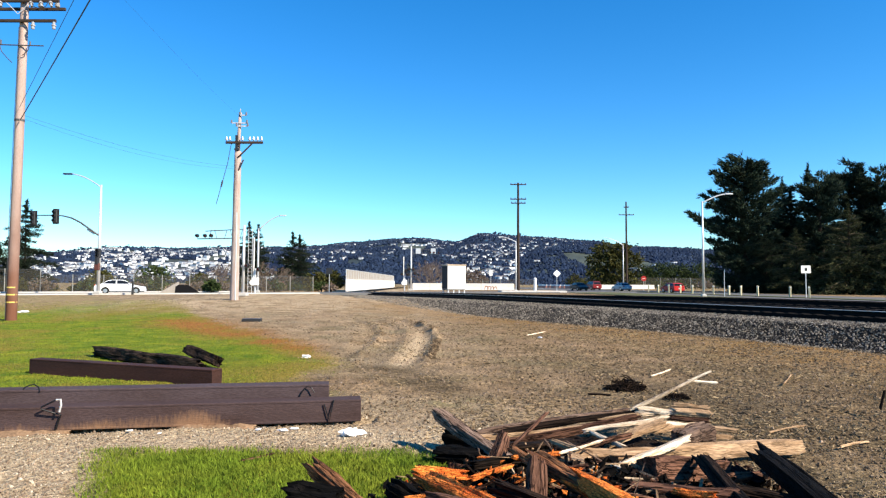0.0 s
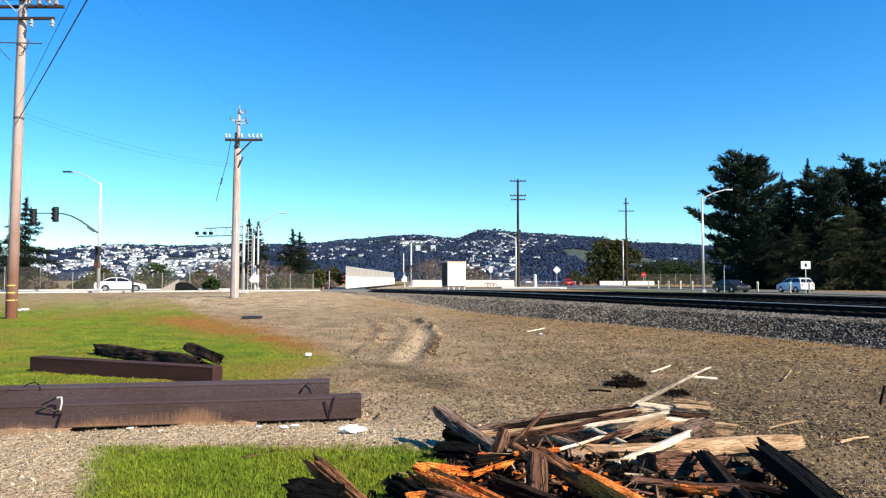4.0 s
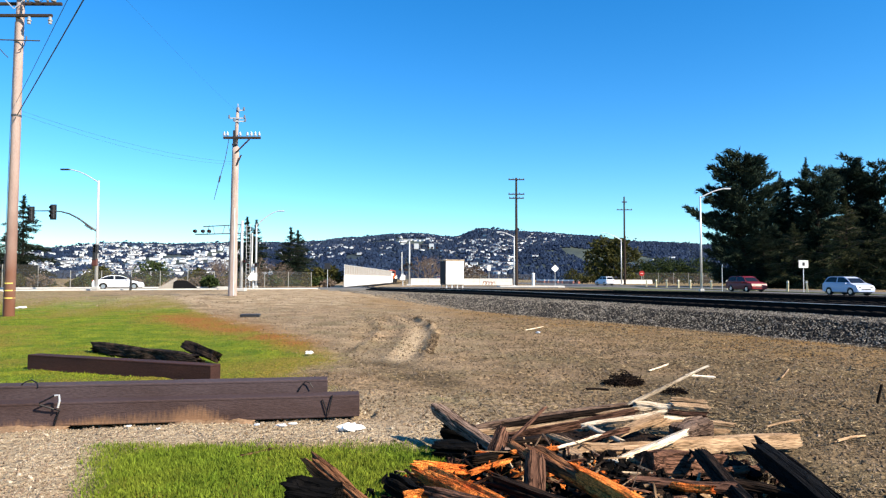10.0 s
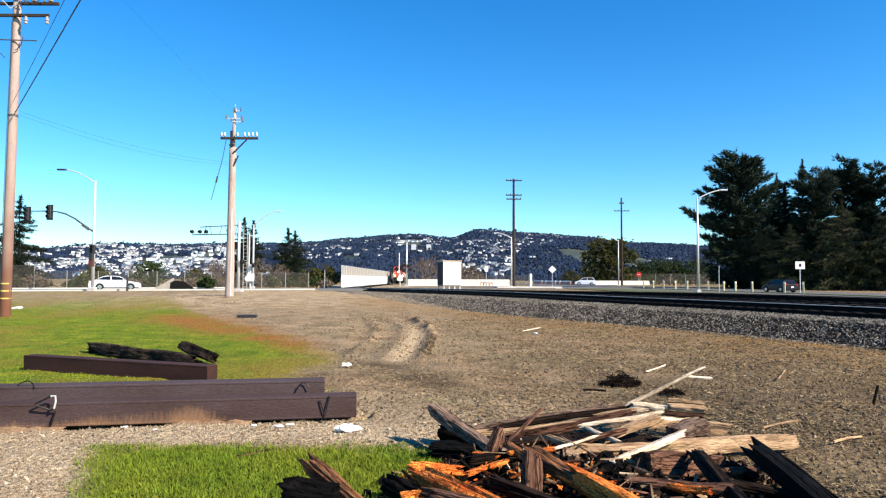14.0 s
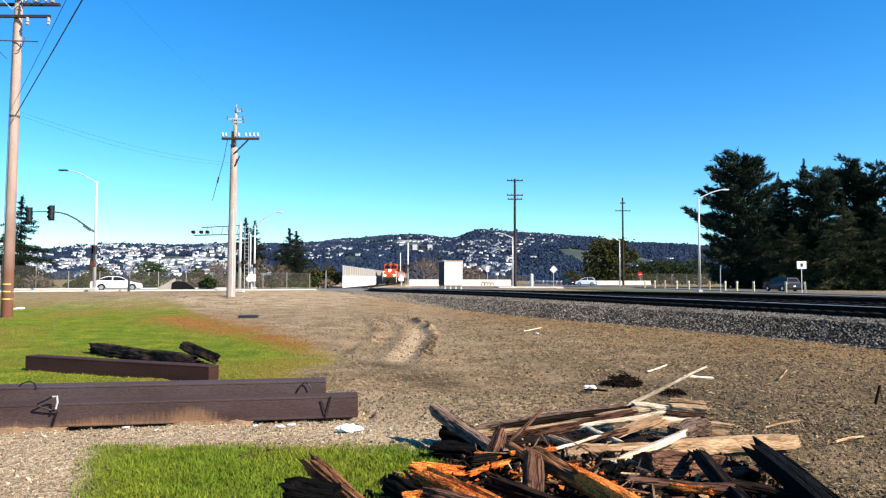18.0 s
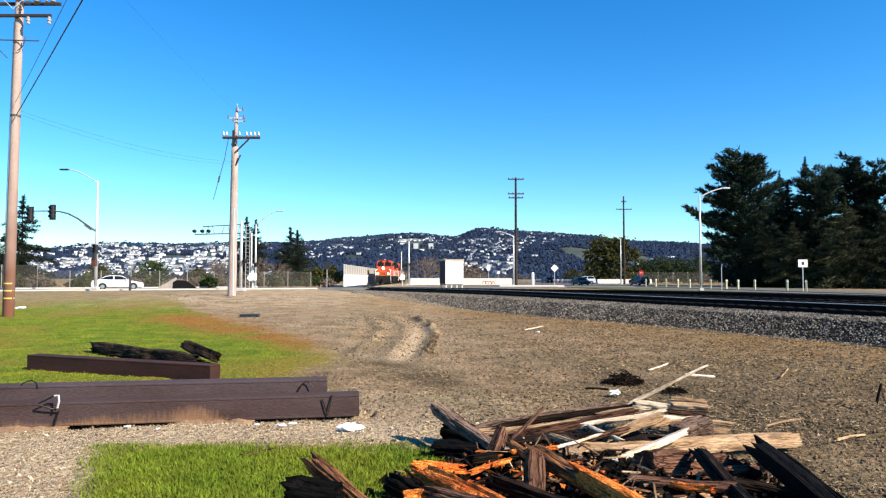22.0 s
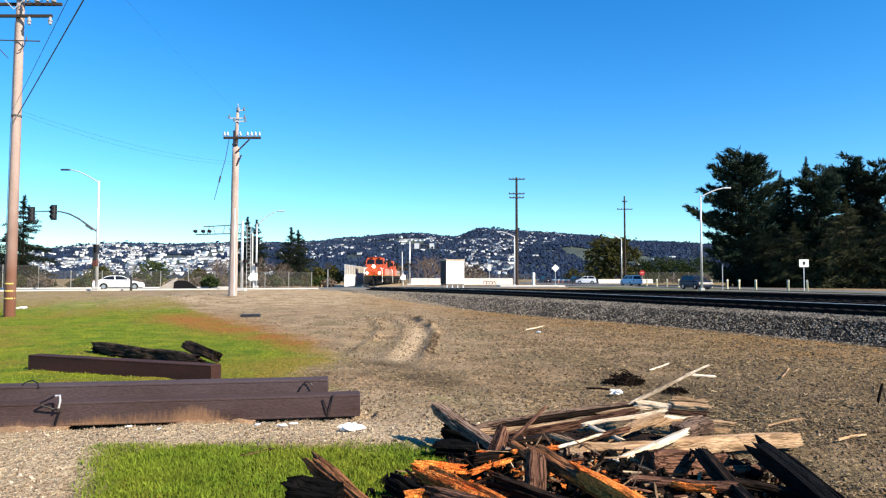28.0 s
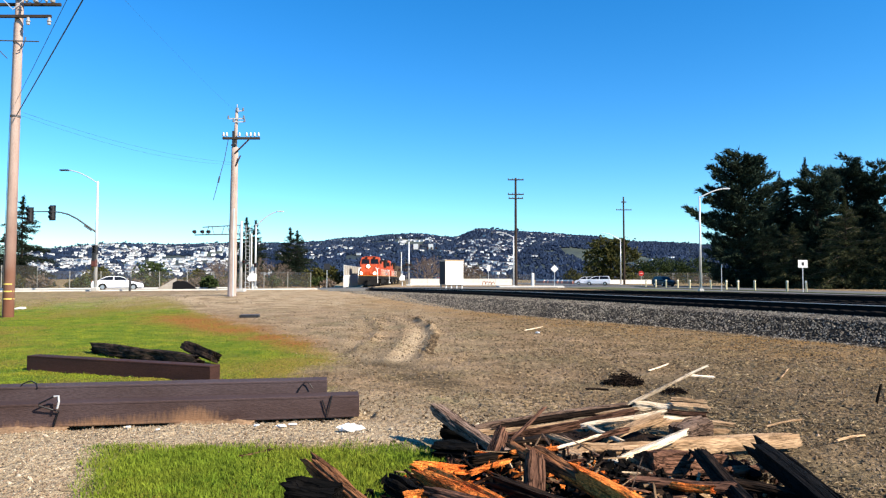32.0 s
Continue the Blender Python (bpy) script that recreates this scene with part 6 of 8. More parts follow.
def build_hills():
    ks = [-1.5 + 3.0 * i / 240 for i in range(241)]
    ds = [560 + 45 * j for j in range(46)]
    v = [(k * d, d, hill_z(k, d)) for d in ds for k in ks]
    n = len(ks)
    f = [(j * n + i, j * n + i + 1, (j + 1) * n + i + 1, (j + 1) * n + i) for j in range(len(ds) - 1) for i in range(n - 1)]
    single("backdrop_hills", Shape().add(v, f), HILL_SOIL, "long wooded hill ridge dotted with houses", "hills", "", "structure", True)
    pos, size = [], []
    for i in range(90000):
        k = random.uniform(-0.78, 0.80)
        d = 620 + 1560 * random.random() ** 0.7
        open_land = noise.noise((k * 9, d * 0.004, 21)) + 0.35 * noise.noise((k * 33, d * 0.012, 22))
        if i < 2200:
            d = random.uniform(2030, 2150)
            open_land = -0.2 if noise.noise((k * 30, 0, 5)) < 0.35 else 0.5
        if open_land > 0.36 or (k < -0.28 and open_land > 0.12 and d < 1900):
            continue
        r = (1.6 + 3.4 * random.random() ** 1.8) * (0.5 + 0.5 * min(1.0, d / 1700))
        if i < 2200:
            r = (3.0 + 6.0 * max(0.0, noise.noise((k * 24, 3, 8)) + 0.2) * random.uniform(0.5, 1.2)) * (0.6 if -0.30 < k < -0.09 else 1.0)
        pos.append((k * d, d, hill_z(k, d) + r * 0.4))
        size.append((r * random.uniform(0.9, 1.9), r, r * random.uniform(0.8, 1.5)))
    # tall trees along the crest, each a clump of crowns lifted off the ground
    for i in range(420):
        k = random.uniform(-0.75, 0.75)
        if noise.noise((k * 17, 1, 33)) + 0.25 * (k < -0.33) + 0.35 * math.exp(-((k - 0.07) / 0.05) ** 2) < random.uniform(-0.25, 0.45):
            continue
        d = random.uniform(1960, 2140)
        tall = random.uniform(6, 15) * (0.65 if -0.33 < k < -0.12 else 1.0)
        for _ in range(random.randint(5, 10)):
            r = random.uniform(2.0, 4.2)
            pos.append((k * d + random.gauss(0, 6.0), d, hill_z(k, d) + tall * random.uniform(0.1, 1.0)))
            size.append((r * random.uniform(0.9, 1.7), r, r * random.uniform(0.6, 1.1)))
        pos.append((k * d, d, hill_z(k, d) + tall * 0.3))
        size.append((0.8, 0.8, tall * 0.5))
    pos, size = np.array(pos), np.array(size)
    vv, ff = scatter(OCTA_V, OCTA_F, pos, size[:, None, :], spin(len(pos)))
    vv += RNG.normal(0, 0.45, vv.shape)
    tagged(new("hill_woods", np_mesh("hill_woods", vv, ff, HILL_TREE, False)), "dark woods covering the hillside, tinted blue for distance haze", "woods", "", "stuff")
    walls, roofs = Shape(), Shape()
    for i in range(9500):
        k = random.uniform(-0.72, 0.45)
        left = smooth(-0.24, -0.30, k)
        d = random.uniform(720, 1980)
        n1 = 0.6 * noise.noise((k * 8, d * 0.0035, 41)) + 0.55 * noise.noise((k * 40, d * 0.012, 17))
        some = 0.32 + 0.35 * math.exp(-((k + 0.05) / 0.05) ** 2) + 0.45 * math.exp(-((k - 0.09) / 0.06) ** 2)
        some *= (1 - smooth(0.17, 0.22, k)) + 1.2 * smooth(1800, 1930, d) * smooth(0.2, 0.24, k)
        many = left * 0.70 * (1 - 0.8 * smooth(1650, 1850, d)) + (1 - left) * some * (smooth(900, 1200, d) if not 0.03 < k < 0.11 else 1.0)
        if n1 < 0.30 - 0.62 * many or random.random() > (0.25 + 0.8 * many) * (0.50 + 0.25 * smooth(900, 1500, d)):
            continue
        near = 0.6 + 0.4 * min(1.0, d / 1500)
        w, l, h = (random.uniform(4, 9) + 9 * random.random() ** 4) * near, random.uniform(5, 8), random.uniform(1.4, 3.6) * near * (0.65 + 0.35 * left)
        z = hill_z(k, d)
        m = Matrix.Rotation(random.uniform(-0.5, 0.5), 3, 'Z')
        c = Vector((k * d, d, z + h / 2 + 1.6))
        walls.box(c, (w, l, h + 1.6), m)
        top = [Vector((x * (w / 2 + 0.5), y * (l / 2 + 0.5), h / 2 + 0.95)) for x in (-1, 1) for y in (-1, 1)]
        top += [Vector((-w / 2 - 0.5, 0, h / 2 + 1.5)), Vector((w / 2 + 0.5, 0, h / 2 + 1.5))]
        roofs.add([c + m @ q for q in top], [(0, 2, 5, 4), (1, 4, 5, 3), (0, 4, 1), (2, 3, 5), (0, 1, 3, 2)])
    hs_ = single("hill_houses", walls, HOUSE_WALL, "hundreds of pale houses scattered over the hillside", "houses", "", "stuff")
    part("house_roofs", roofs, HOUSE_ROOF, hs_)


build_hills()

# ---- steel beams, sleepers and litter on the lot ----
rust_steel = material("rusty_steel", (0.078, 0.056, 0.060), 0.8, 0.05, other=(0.052, 0.034, 0.032), scale=2.2, amount=0.5, fine=45, bump=0.25, stretch=(0.5, 1, 2.5))
rust_tan = material("rust_and_dust", (0.27, 0.175, 0.105), 0.95, other=(0.16, 0.10, 0.06), scale=4, amount=0.6, fine=40, bump=0.3)
band_steel = material("steel_band", (0.02, 0.02, 0.022), 0.4, 0.6, amount=0.2, bump=0)


def wood(name, col, other, crack=0.06, cubes=False, bump=0.7, black=0.06):
    """Old split wood, grain along x: broad streaks, fine grain, black cracks; cubes adds the cross cracks of brown rot."""
    m = bpy.data.materials.new(name)
    m.use_nodes = True
    n, l = m.node_tree.nodes, m.node_tree.links
    b = n["Principled BSDF"]
    b.inputs["Roughness"].default_value, b.inputs["Specular IOR Level"].default_value = 0.92, 0.08
    tc, info, shift = n.new("ShaderNodeTexCoord"), n.new("ShaderNodeObjectInfo"), n.new("ShaderNodeVectorMath")
    shift.operation = 'MULTIPLY_ADD'
    l.new(info.outputs["Random"], shift.inputs[0])
    shift.inputs[1].default_value = (7, 5, 3)
    l.new(tc.outputs["Object"], shift.inputs[2])

    def grain(stretch, detail):
        mp, t = n.new("ShaderNodeMapping"), n.new("ShaderNodeTexNoise")
        mp.inputs["Scale"].default_value = stretch
        l.new(shift.outputs[0], mp.inputs["Vector"])
        l.new(mp.outputs[0], t.inputs["Vector"])
        t.inputs["Scale"].default_value, t.inputs["Detail"].default_value, t.inputs["Distortion"].default_value = 1.0, detail, 0.3
        return t.outputs[0]

    def scaled(src, a, c, lo, hi):
        mr = n.new("ShaderNodeMapRange")
        mr.inputs[1].default_value, mr.inputs[2].default_value, mr.inputs[3].default_value, mr.inputs[4].default_value = a, c, lo, hi
        l.new(src, mr.inputs[0])
        return mr.outputs[0]

    def calc(op, a, c):
        q = n.new("ShaderNodeMath")
        q.operation = op
        for i, v in enumerate((a, c)):
            if isinstance(v, float):
                q.inputs[i].default_value = v
            else:
                l.new(v, q.inputs[i])
        return q.outputs[0]

    broad, fine, split = grain((3.5, 11, 11), 5), grain((14, 130, 130), 3), grain((2.6, 30, 30), 3)
    ramp = n.new("ShaderNodeValToRGB")
    ramp.color_ramp.elements[0].position, ramp.color_ramp.elements[1].position = 0.36, 0.62
    ramp.color_ramp.elements[0].color, ramp.color_ramp.elements[1].color = (*other, 1), (*col, 1)
    l.new(broad, ramp.inputs[0])
    tone = calc('MULTIPLY', scaled(fine, 0.3, 0.7, 0.55, 1.3), scaled(info.outputs["Random"], 0.0, 1.0, 0.75, 1.2))
    keep = scaled(calc('ABSOLUTE', calc('SUBTRACT', split, 0.5), 0.0), 0.0, crack, black, 1.0)
    height = calc('MULTIPLY', keep, scaled(fine, 0.2, 0.8, 0.5, 1.0))
    if cubes:
        mp, vo, wob, mixv = n.new("ShaderNodeMapping"), n.new("ShaderNodeTexVoronoi"), n.new("ShaderNodeTexNoise"), n.new("ShaderNodeVectorMath")
        mp.inputs["Scale"].default_value = (34, 52, 52)
        l.new(shift.outputs[0], mp.inputs["Vector"])
        wob.inputs["Scale"].default_value, wob.inputs["Detail"].default_value = 0.7, 3
        l.new(mp.outputs[0], wob.inputs["Vector"])
        mixv.operation = 'MULTIPLY_ADD'
        l.new(wob.outputs["Color"], mixv.inputs[0])
        mixv.inputs[1].default_value = (2.2, 2.2, 2.2)
        l.new(mp.outputs[0], mixv.inputs[2])
        l.new(mixv.outputs[0], vo.inputs["Vector"])
        vo.feature = 'DISTANCE_TO_EDGE'
        vo.inputs["Scale"].default_value = 1.0
        rot = calc('MULTIPLY', scaled(vo.outputs["Distance"], 0.0, 0.12, 0.5, 1.0), scaled(grain((11, 20, 20), 4), 0.36, 0.52, 0.65, 1.15))
        cube = rot
        keep, height = calc('MULTIPLY', keep, cube), calc('MULTIPLY', height, cube)
    hv = n.new("ShaderNodeHueSaturation")
    l.new(ramp.outputs[0], hv.inputs["Color"])
    l.new(calc('MULTIPLY', tone, keep), hv.inputs["Value"])
    l.new(hv.outputs[0], b.inputs["Base Color"])
    bp = n.new("ShaderNodeBump")
    bp.inputs["Strength"].default_value, bp.inputs["Distance"].default_value = bump, 0.012
    l.new(height, bp.inputs["Height"])
    l.new(bp.outputs[0], b.inputs["Normal"])
    return m


grey = wood("grey_wood", (0.27, 0.185, 0.14), (0.13, 0.082, 0.06), 0.045, black=0.18, bump=1.1)
brown = wood("brown_wood", (0.18, 0.09, 0.058), (0.07, 0.035, 0.024), 0.05, black=0.12, bump=1.2)
dark = wood("dark_wood", (0.030, 0.018, 0.012), (0.006, 0.0045, 0.0035))
char = wood("charred_wood", (0.006, 0.005, 0.0045), (0.002, 0.002, 0.002))
orange_wood = wood("rotten_orange_wood", (0.98, 0.30, 0.062), (0.70, 0.135, 0.025), 0.025, True, 1.0, 0.2)
russet = wood("russet_wood", (0.34, 0.15, 0.065), (0.09, 0.038, 0.02), 0.04, black=0.2)
tan = wood("tan_wood", (0.48, 0.32, 0.19), (0.27, 0.165, 0.09), 0.03, black=0.45)
pale = wood("pale_wood", (0.80, 0.67, 0.51), (0.55, 0.40, 0.26), 0.025, black=0.5)
old_sleeper = wood("old_sleeper", (0.075, 0.048, 0.034), (0.010, 0.008, 0.007), 0.05)


def steel_beam(p0, p1, h, w, label, skin=None):
    """An I-section beam; it lies along p0 to p1, with its flanges above and below."""
    p0, p1 = Vector(p0), Vector(p1)
    ln = (p1 - p0).length
    b = thing("steel_beam", 0, 0, 0, 0, label, "steel beam", "steel beams")
    way = (p1 - p0).normalized()
    b.matrix_world = Matrix.Translation((p0 + p1) / 2) @ Matrix(((way.x, -way.y, 0, 0), (way.y, way.x, 0, 0), (way.z, 0, 1, 0), (0, 0, 0, 1)))
    part("web", Shape().box((0, -w * 0.44, h / 2), (ln, 0.022, h - 0.03), None, 0.003), skin or rust_steel, b)
    part("top_flange", Shape().box((0, 0, h - 0.014), (ln, w, 0.028), None, 0.006), skin or rust_steel, b)
    part("bottom_flange", Shape().box((0, 0, 0.014), (ln, w, 0.028), None, 0.006), skin or rust_steel, b)
    part("back_web", Shape().box((0, w * 0.44, h / 2), (ln, 0.022, h - 0.03), None, 0.003), skin or rust_steel, b)
    part("end_plate", Shape().box((ln / 2 - 0.012, 0, h / 2), (0.02, w * 0.86, h - 0.06)), skin or rust_steel, b)
    return b


rust_red = material("red_rust_steel", (0.062, 0.028, 0.022), 0.75, 0.1, other=(0.034, 0.018, 0.016), scale=2.2, amount=0.5, fine=45, bump=0.3, stretch=(0.5, 1, 2.5))


def stained_steel():
    """Dark steel whose lower half is streaked with tan mud and orange rust."""
    m = material("mud_stained_steel", (0.070, 0.048, 0.049), 0.8, 0.05, other=(0.046, 0.028, 0.025), scale=2.2, amount=0.5, fine=45, bump=0.3, stretch=(0.5, 1, 2.5))
    n, l = m.node_tree.nodes, m.node_tree.links
    b = n["Principled BSDF"]
    src = b.inputs["Base Color"].links[0].from_socket
    tc, sep = n.new("ShaderNodeTexCoord"), n.new("ShaderNodeSeparateXYZ")
    l.new(tc.outputs["Object"], sep.inputs[0])
    streak, blot = n.new("ShaderNodeTexNoise"), n.new("ShaderNodeTexNoise")
    mp = n.new("ShaderNodeMapping")
    mp.inputs["Scale"].default_value = (11, 4, 2.2)
    l.new(tc.outputs["Object"], mp.inputs["Vector"])
    l.new(mp.outputs[0], streak.inputs["Vector"])
    streak.inputs["Detail"].default_value = 6
    blot.inputs["Scale"].default_value = 1.5
    l.new(tc.outputs["Object"], blot.inputs["Vector"])

    def math_node(op, a, c, d=None):
        q = n.new("ShaderNodeMath")
        q.operation = op
        for i, v in enumerate((a, c, d)):
            if isinstance(v, float):
                q.inputs[i].default_value = v
            elif v is not None:
                l.new(v, q.inputs[i])
        return q.outputs[0]

    reach = math_node('MULTIPLY_ADD', blot.outputs[0], 0.42, math_node('MULTIPLY', streak.outputs[0], 0.22))
    level = math_node('SUBTRACT', math_node('SUBTRACT', reach, 0.275), sep.outputs["Z"])
    clean = n.new("ShaderNodeMapRange")
    clean.inputs[1].default_value, clean.inputs[2].default_value, clean.inputs[4].default_value = 1.3, 1.9, 0.3
    l.new(sep.outputs["X"], clean.inputs[0])
    level = math_node('SUBTRACT', level, clean.outputs[0])
    mr, mx = n.new("ShaderNodeMapRange"), n.new("ShaderNodeMixRGB")
    mr.inputs[1].default_value, mr.inputs[2].default_value, mr.inputs[4].default_value = -0.05, 0.09, 0.75
    l.new(level, mr.inputs[0])
    l.new(mr.outputs[0], mx.inputs[0])
    l.new(src, mx.inputs[1])
    mx.inputs[2].default_value = (0.24, 0.135, 0.075, 1)
    l.new(mx.outputs[0], b.inputs["Base Color"])
    return m


def strap(beam, pts, r=0.011, mat=None, label="bent black steel band"):
    """A steel band sprung loose from a beam, through points in the beam's space."""
    part("strap", Shape().path(pts, r, 6), mat or band_steel, beam, label)


low = steel_beam((-6.6, 6.95, 0.0), (-0.98, 7.88, 0.012), 0.25, 0.26, "long rusty steel beam streaked with mud on the dirt", stained_steel())
strap(low, [(2.43, -0.143, 0.21), (2.46, -0.147, 0.12), (2.49, -0.147, 0.02), (2.51, -0.15, 0.12), (2.54, -0.143, 0.255)], 0.007)
strap(low, [(-0.385, -0.143, 0.01), (-0.36, -0.15, 0.10), (-0.335, -0.155, 0.17), (-0.42, -0.18, 0.205), (-0.52, -0.20, 0.245), (-0.51, -0.21, 0.265), (-0.36, -0.22, 0.34)], 0.009)
# end of the same dark band; its sunlit highlight is given as pale steel
strap(low, [(-0.36, -0.22, 0.34), (-0.315, -0.225, 0.345), (-0.312, -0.22, 0.28), (-0.33, -0.21, 0.21)], 0.011, galv, "bent end of a steel band, pale for the sun on it")


def dirt_bank(x0, x1, label):
    """Loose tan dirt blown against the foot of the beam."""
    sh = Shape()
    k = 150
    for i in range(k + 1):
        x = x0 + (x1 - x0) * i / k
        fade = math.sin(math.pi * i / k) ** 0.5
        h = fade * max(0.0, 0.03 + 0.05 * noise.noise((x * 2.2, 0, 6)) + 0.03 * noise.noise((x * 9, 0, 2)) + 0.012 * noise.noise((x * 31, 0, 4)))
        y = 6.95 + (x + 6.6) * 0.1655 - 0.13
        sh.v += [(x, y - 0.22 * fade, -0.03), (x, y - 0.06, h * 0.55), (x, y + 0.004, h)]
    sh.f = [(i * 3 + j, i * 3 + j + 1, i * 3 + j + 4, i * 3 + j + 3) for i in range(k) for j in range(2)]
    single("dirt_bank", sh, rust_tan, label, "dirt", "", "stuff", True)


dirt_bank(-6.4, -4.0, "tan dirt blown against a rusty beam")
dirt_bank(-2.95, -2.1, "small tan dirt bank against a rusty beam")
high = steel_beam((-6.9, 7.3, 0.12), (-1.40, 8.16, 0.13), 0.26, 0.26, "long rusty steel beam resting beside another on blocks")
strap(high, [(2.40, -0.143, 0.0), (2.43, -0.147, 0.10), (2.48, -0.15, 0.19), (2.53, -0.155, 0.245), (2.58, -0.165, 0.23), (2.62, -0.17, 0.17)], 0.006)
strap(high, [(-0.60, -0.08, 0.262), (-0.57, -0.09, 0.29), (-0.5, -0.06, 0.315), (-0.43, -0.1, 0.29), (-0.40, -0.14, 0.24)], 0.007)
for bx, by in ((-6.0, 7.55), (-3.6, 7.92), (-1.8, 8.2)):
    single("wood_block", Shape().box((bx, by, 0.06), (0.2, 0.3, 0.13), None, 0.01), old_sleeper, "dark wooden block under a steel beam", "block", "support blocks")
steel_beam((-7.15, 11.75, 0.0), (-3.52, 10.42, -0.01), 0.26, 0.24, "shorter rusty red-brown steel beam lying in the grass", rust_red)
single("wood_block", Shape().box((-7.12, 11.95, 0.07), (0.16, 0.4, 0.18), None, 0.015), old_sleeper, "dark wooden block under a steel beam", "block", "support blocks")


def jag_mesh(name, ln, w, t, mat, rough=0.035, splinter=0.05, groove=0.12):
    """A split timber along x: deep cracks run with the grain and the ends are splintered."""
    sh = Shape()
    n = 26 if w > 0.05 else 10
    seg = max(5, min(20, int(ln / 0.045)))
    lane = [1 - (0.03 + 0.5 * groove) * random.random() for _ in range(n)]
    for j in range(n):
        if random.random() < groove:
            lane[j] *= random.uniform(0.66, 0.88)
    broad = [random.gauss(0, 1) for _ in range(6)]
    reach = []
    for e in (0, 1):
        ph = random.uniform(0, 6)
        reach.append([max(-0.14, min(0.14, splinter * ln * (0.5 * math.sin(2 * math.pi * j / n * 2 + ph) + random.gauss(0, 0.45)))) for j in range(n)])
    bow = random.uniform(-0.02, 0.02) * ln
    twist = random.uniform(-0.25, 0.25)
    gaps = [(random.uniform(0, n), random.uniform(0.1, 0.9), random.uniform(0.06, 0.2)) for _ in range(5)]
    for i in range(seg + 1):
        u = i / seg
        thin = 1 - 0.12 * (abs(u - 0.5) * 2) ** 6 + 0.05 * math.sin(u * 7 + broad[0])
        for j in range(n):
            a = 2 * math.pi * (j + 0.5) / n + twist * (u - 0.5)
            c, s = math.cos(a), math.sin(a)
            sq = 1 / max(abs(c), abs(s)) * 0.82 + 0.16
            chip = 1.0
            for gj, gu, gs in gaps:
                dj = min(abs(j - gj), n - abs(j - gj)) / n
                chip -= 0.26 * math.exp(-(dj / 0.10) ** 2 - ((u - gu) / gs) ** 2)
            k = lane[j] * thin * chip * (1 + random.uniform(-rough, rough)) * sq * 0.5
            end = reach[0][j] if i == 0 else reach[1][j] if i == seg else random.uniform(-0.2, 0.2) * ln / seg
            sh.v.append((-ln / 2 + ln * u + end, c * w * k, s * t * k + bow * math.sin(math.pi * u)))
    sh.f = [(i * n + j, i * n + (j + 1) % n, (i + 1) * n + (j + 1) % n, (i + 1) * n + j) for i in range(seg) for j in range(n)]
    for base, cx in ((0, -ln / 2 + 0.04), (seg * n, ln / 2 - 0.04)):
        c = len(sh.v)
        sh.v.append((cx, 0, 0))
        sh.f += [(base + (j + 1) % n, base + j, c) if base == 0 else (base + j, base + (j + 1) % n, c) for j in range(n)]
    return sh.mesh(name, mat)


def timber(name, label, mat, p0, p1, w, t):
    p0, p1 = Vector(p0), Vector(p1)
    way = (p1 - p0).normalized()
    side = Vector((0, 0, 1)).cross(way)
    side = side.normalized() if side.length > 0.05 else Vector((1, 0, 0))
    up = way.cross(side)
    turn = Matrix((way, side, up)).transposed() @ Matrix.Rotation(random.uniform(-0.5, 0.5), 3, 'X')
    raw = 0.14 if name in ("charred_post", "broken_post", "rotten_timber") else 0.03 if name in ("stump", "bleached_log", "log_end", "timber") else 0.07
    crack = 0.22 if mat in (char, dark) else 0.03 if name in ("stump", "bleached_log", "log_end", "timber", "old_sleeper") else 0.09
    ob = new(name, jag_mesh(name, (p1 - p0).length, w, t, mat, splinter=raw, groove=crack))
    ob.matrix_world = Matrix.Translation((p0 + p1) / 2) @ turn.to_4x4()
    tagged(ob, label, "timber", "wood pile")
    return ob


timber("timber", "weathered grey-brown timber leaning on the wood pile", grey, (-0.07, 6.55, 0.341), (0.57, 5.64, 0.098), 0.122, 0.107)
timber("post_stub", "short brown wooden post stub on the wood pile", brown, (0.49, 5.54, 0.361), (0.37, 5.25, 0.156), 0.110, 0.096)
timber("sleeper_block", "charred black sleeper block in the wood pile", char, (0.01, 6.60, 0.140), (0.29, 6.50, 0.103), 0.200, 0.170)
timber("sleeper_block", "charred black sleeper block in the wood pile", char, (-0.07, 6.11, 0.057), (0.33, 5.92, 0.080), 0.217, 0.158)
timber("rotten_timber", "orange rotten timber with crumbling edges", orange_wood, (-0.20, 4.69, 0.297), (0.14, 4.78, 0.247), 0.093, 0.084)
timber("rotten_timber", "orange-red rotten timber split along its grain", orange_wood, (-0.12, 4.49, 0.306), (0.51, 3.34, 0.340), 0.132, 0.114)
timber("broken_post", "brown broken post with a splintered end", russet, (-0.83, 4.30, 0.431), (-0.14, 3.27, 0.331), 0.100, 0.087)
timber("charred_chunk", "black charred lump of timber beside the pile", char, (-0.85, 3.74, 0.433), (-0.56, 3.64, 0.426), 0.174, 0.157)
timber("charred_chunk", "black charred lump of timber beside the pile", char, (-0.34, 4.40, 0.282), (-0.15, 4.21, 0.243), 0.163, 0.145)
timber("splintered_post", "upright grey-brown post with splintered grain", brown, (0.57, 4.21, 0.499), (0.47, 3.65, 0.050), 0.122, 0.10)
timber("stick", "thin dark stick poking out of the pile", brown, (0.89, 5.92, 0.462), (0.56, 5.54, 0.279), 0.034, 0.029)
timber("long_log", "long weathered grey log across the back of the pile", grey, (0.35, 6.90, 0.074), (2.04, 7.10, 0.271), 0.085, 0.085)
timber("long_log", "long grey-brown log lying under the planks", brown, (0.64, 6.60, 0.058), (1.91, 6.80, 0.259), 0.085, 0.085)
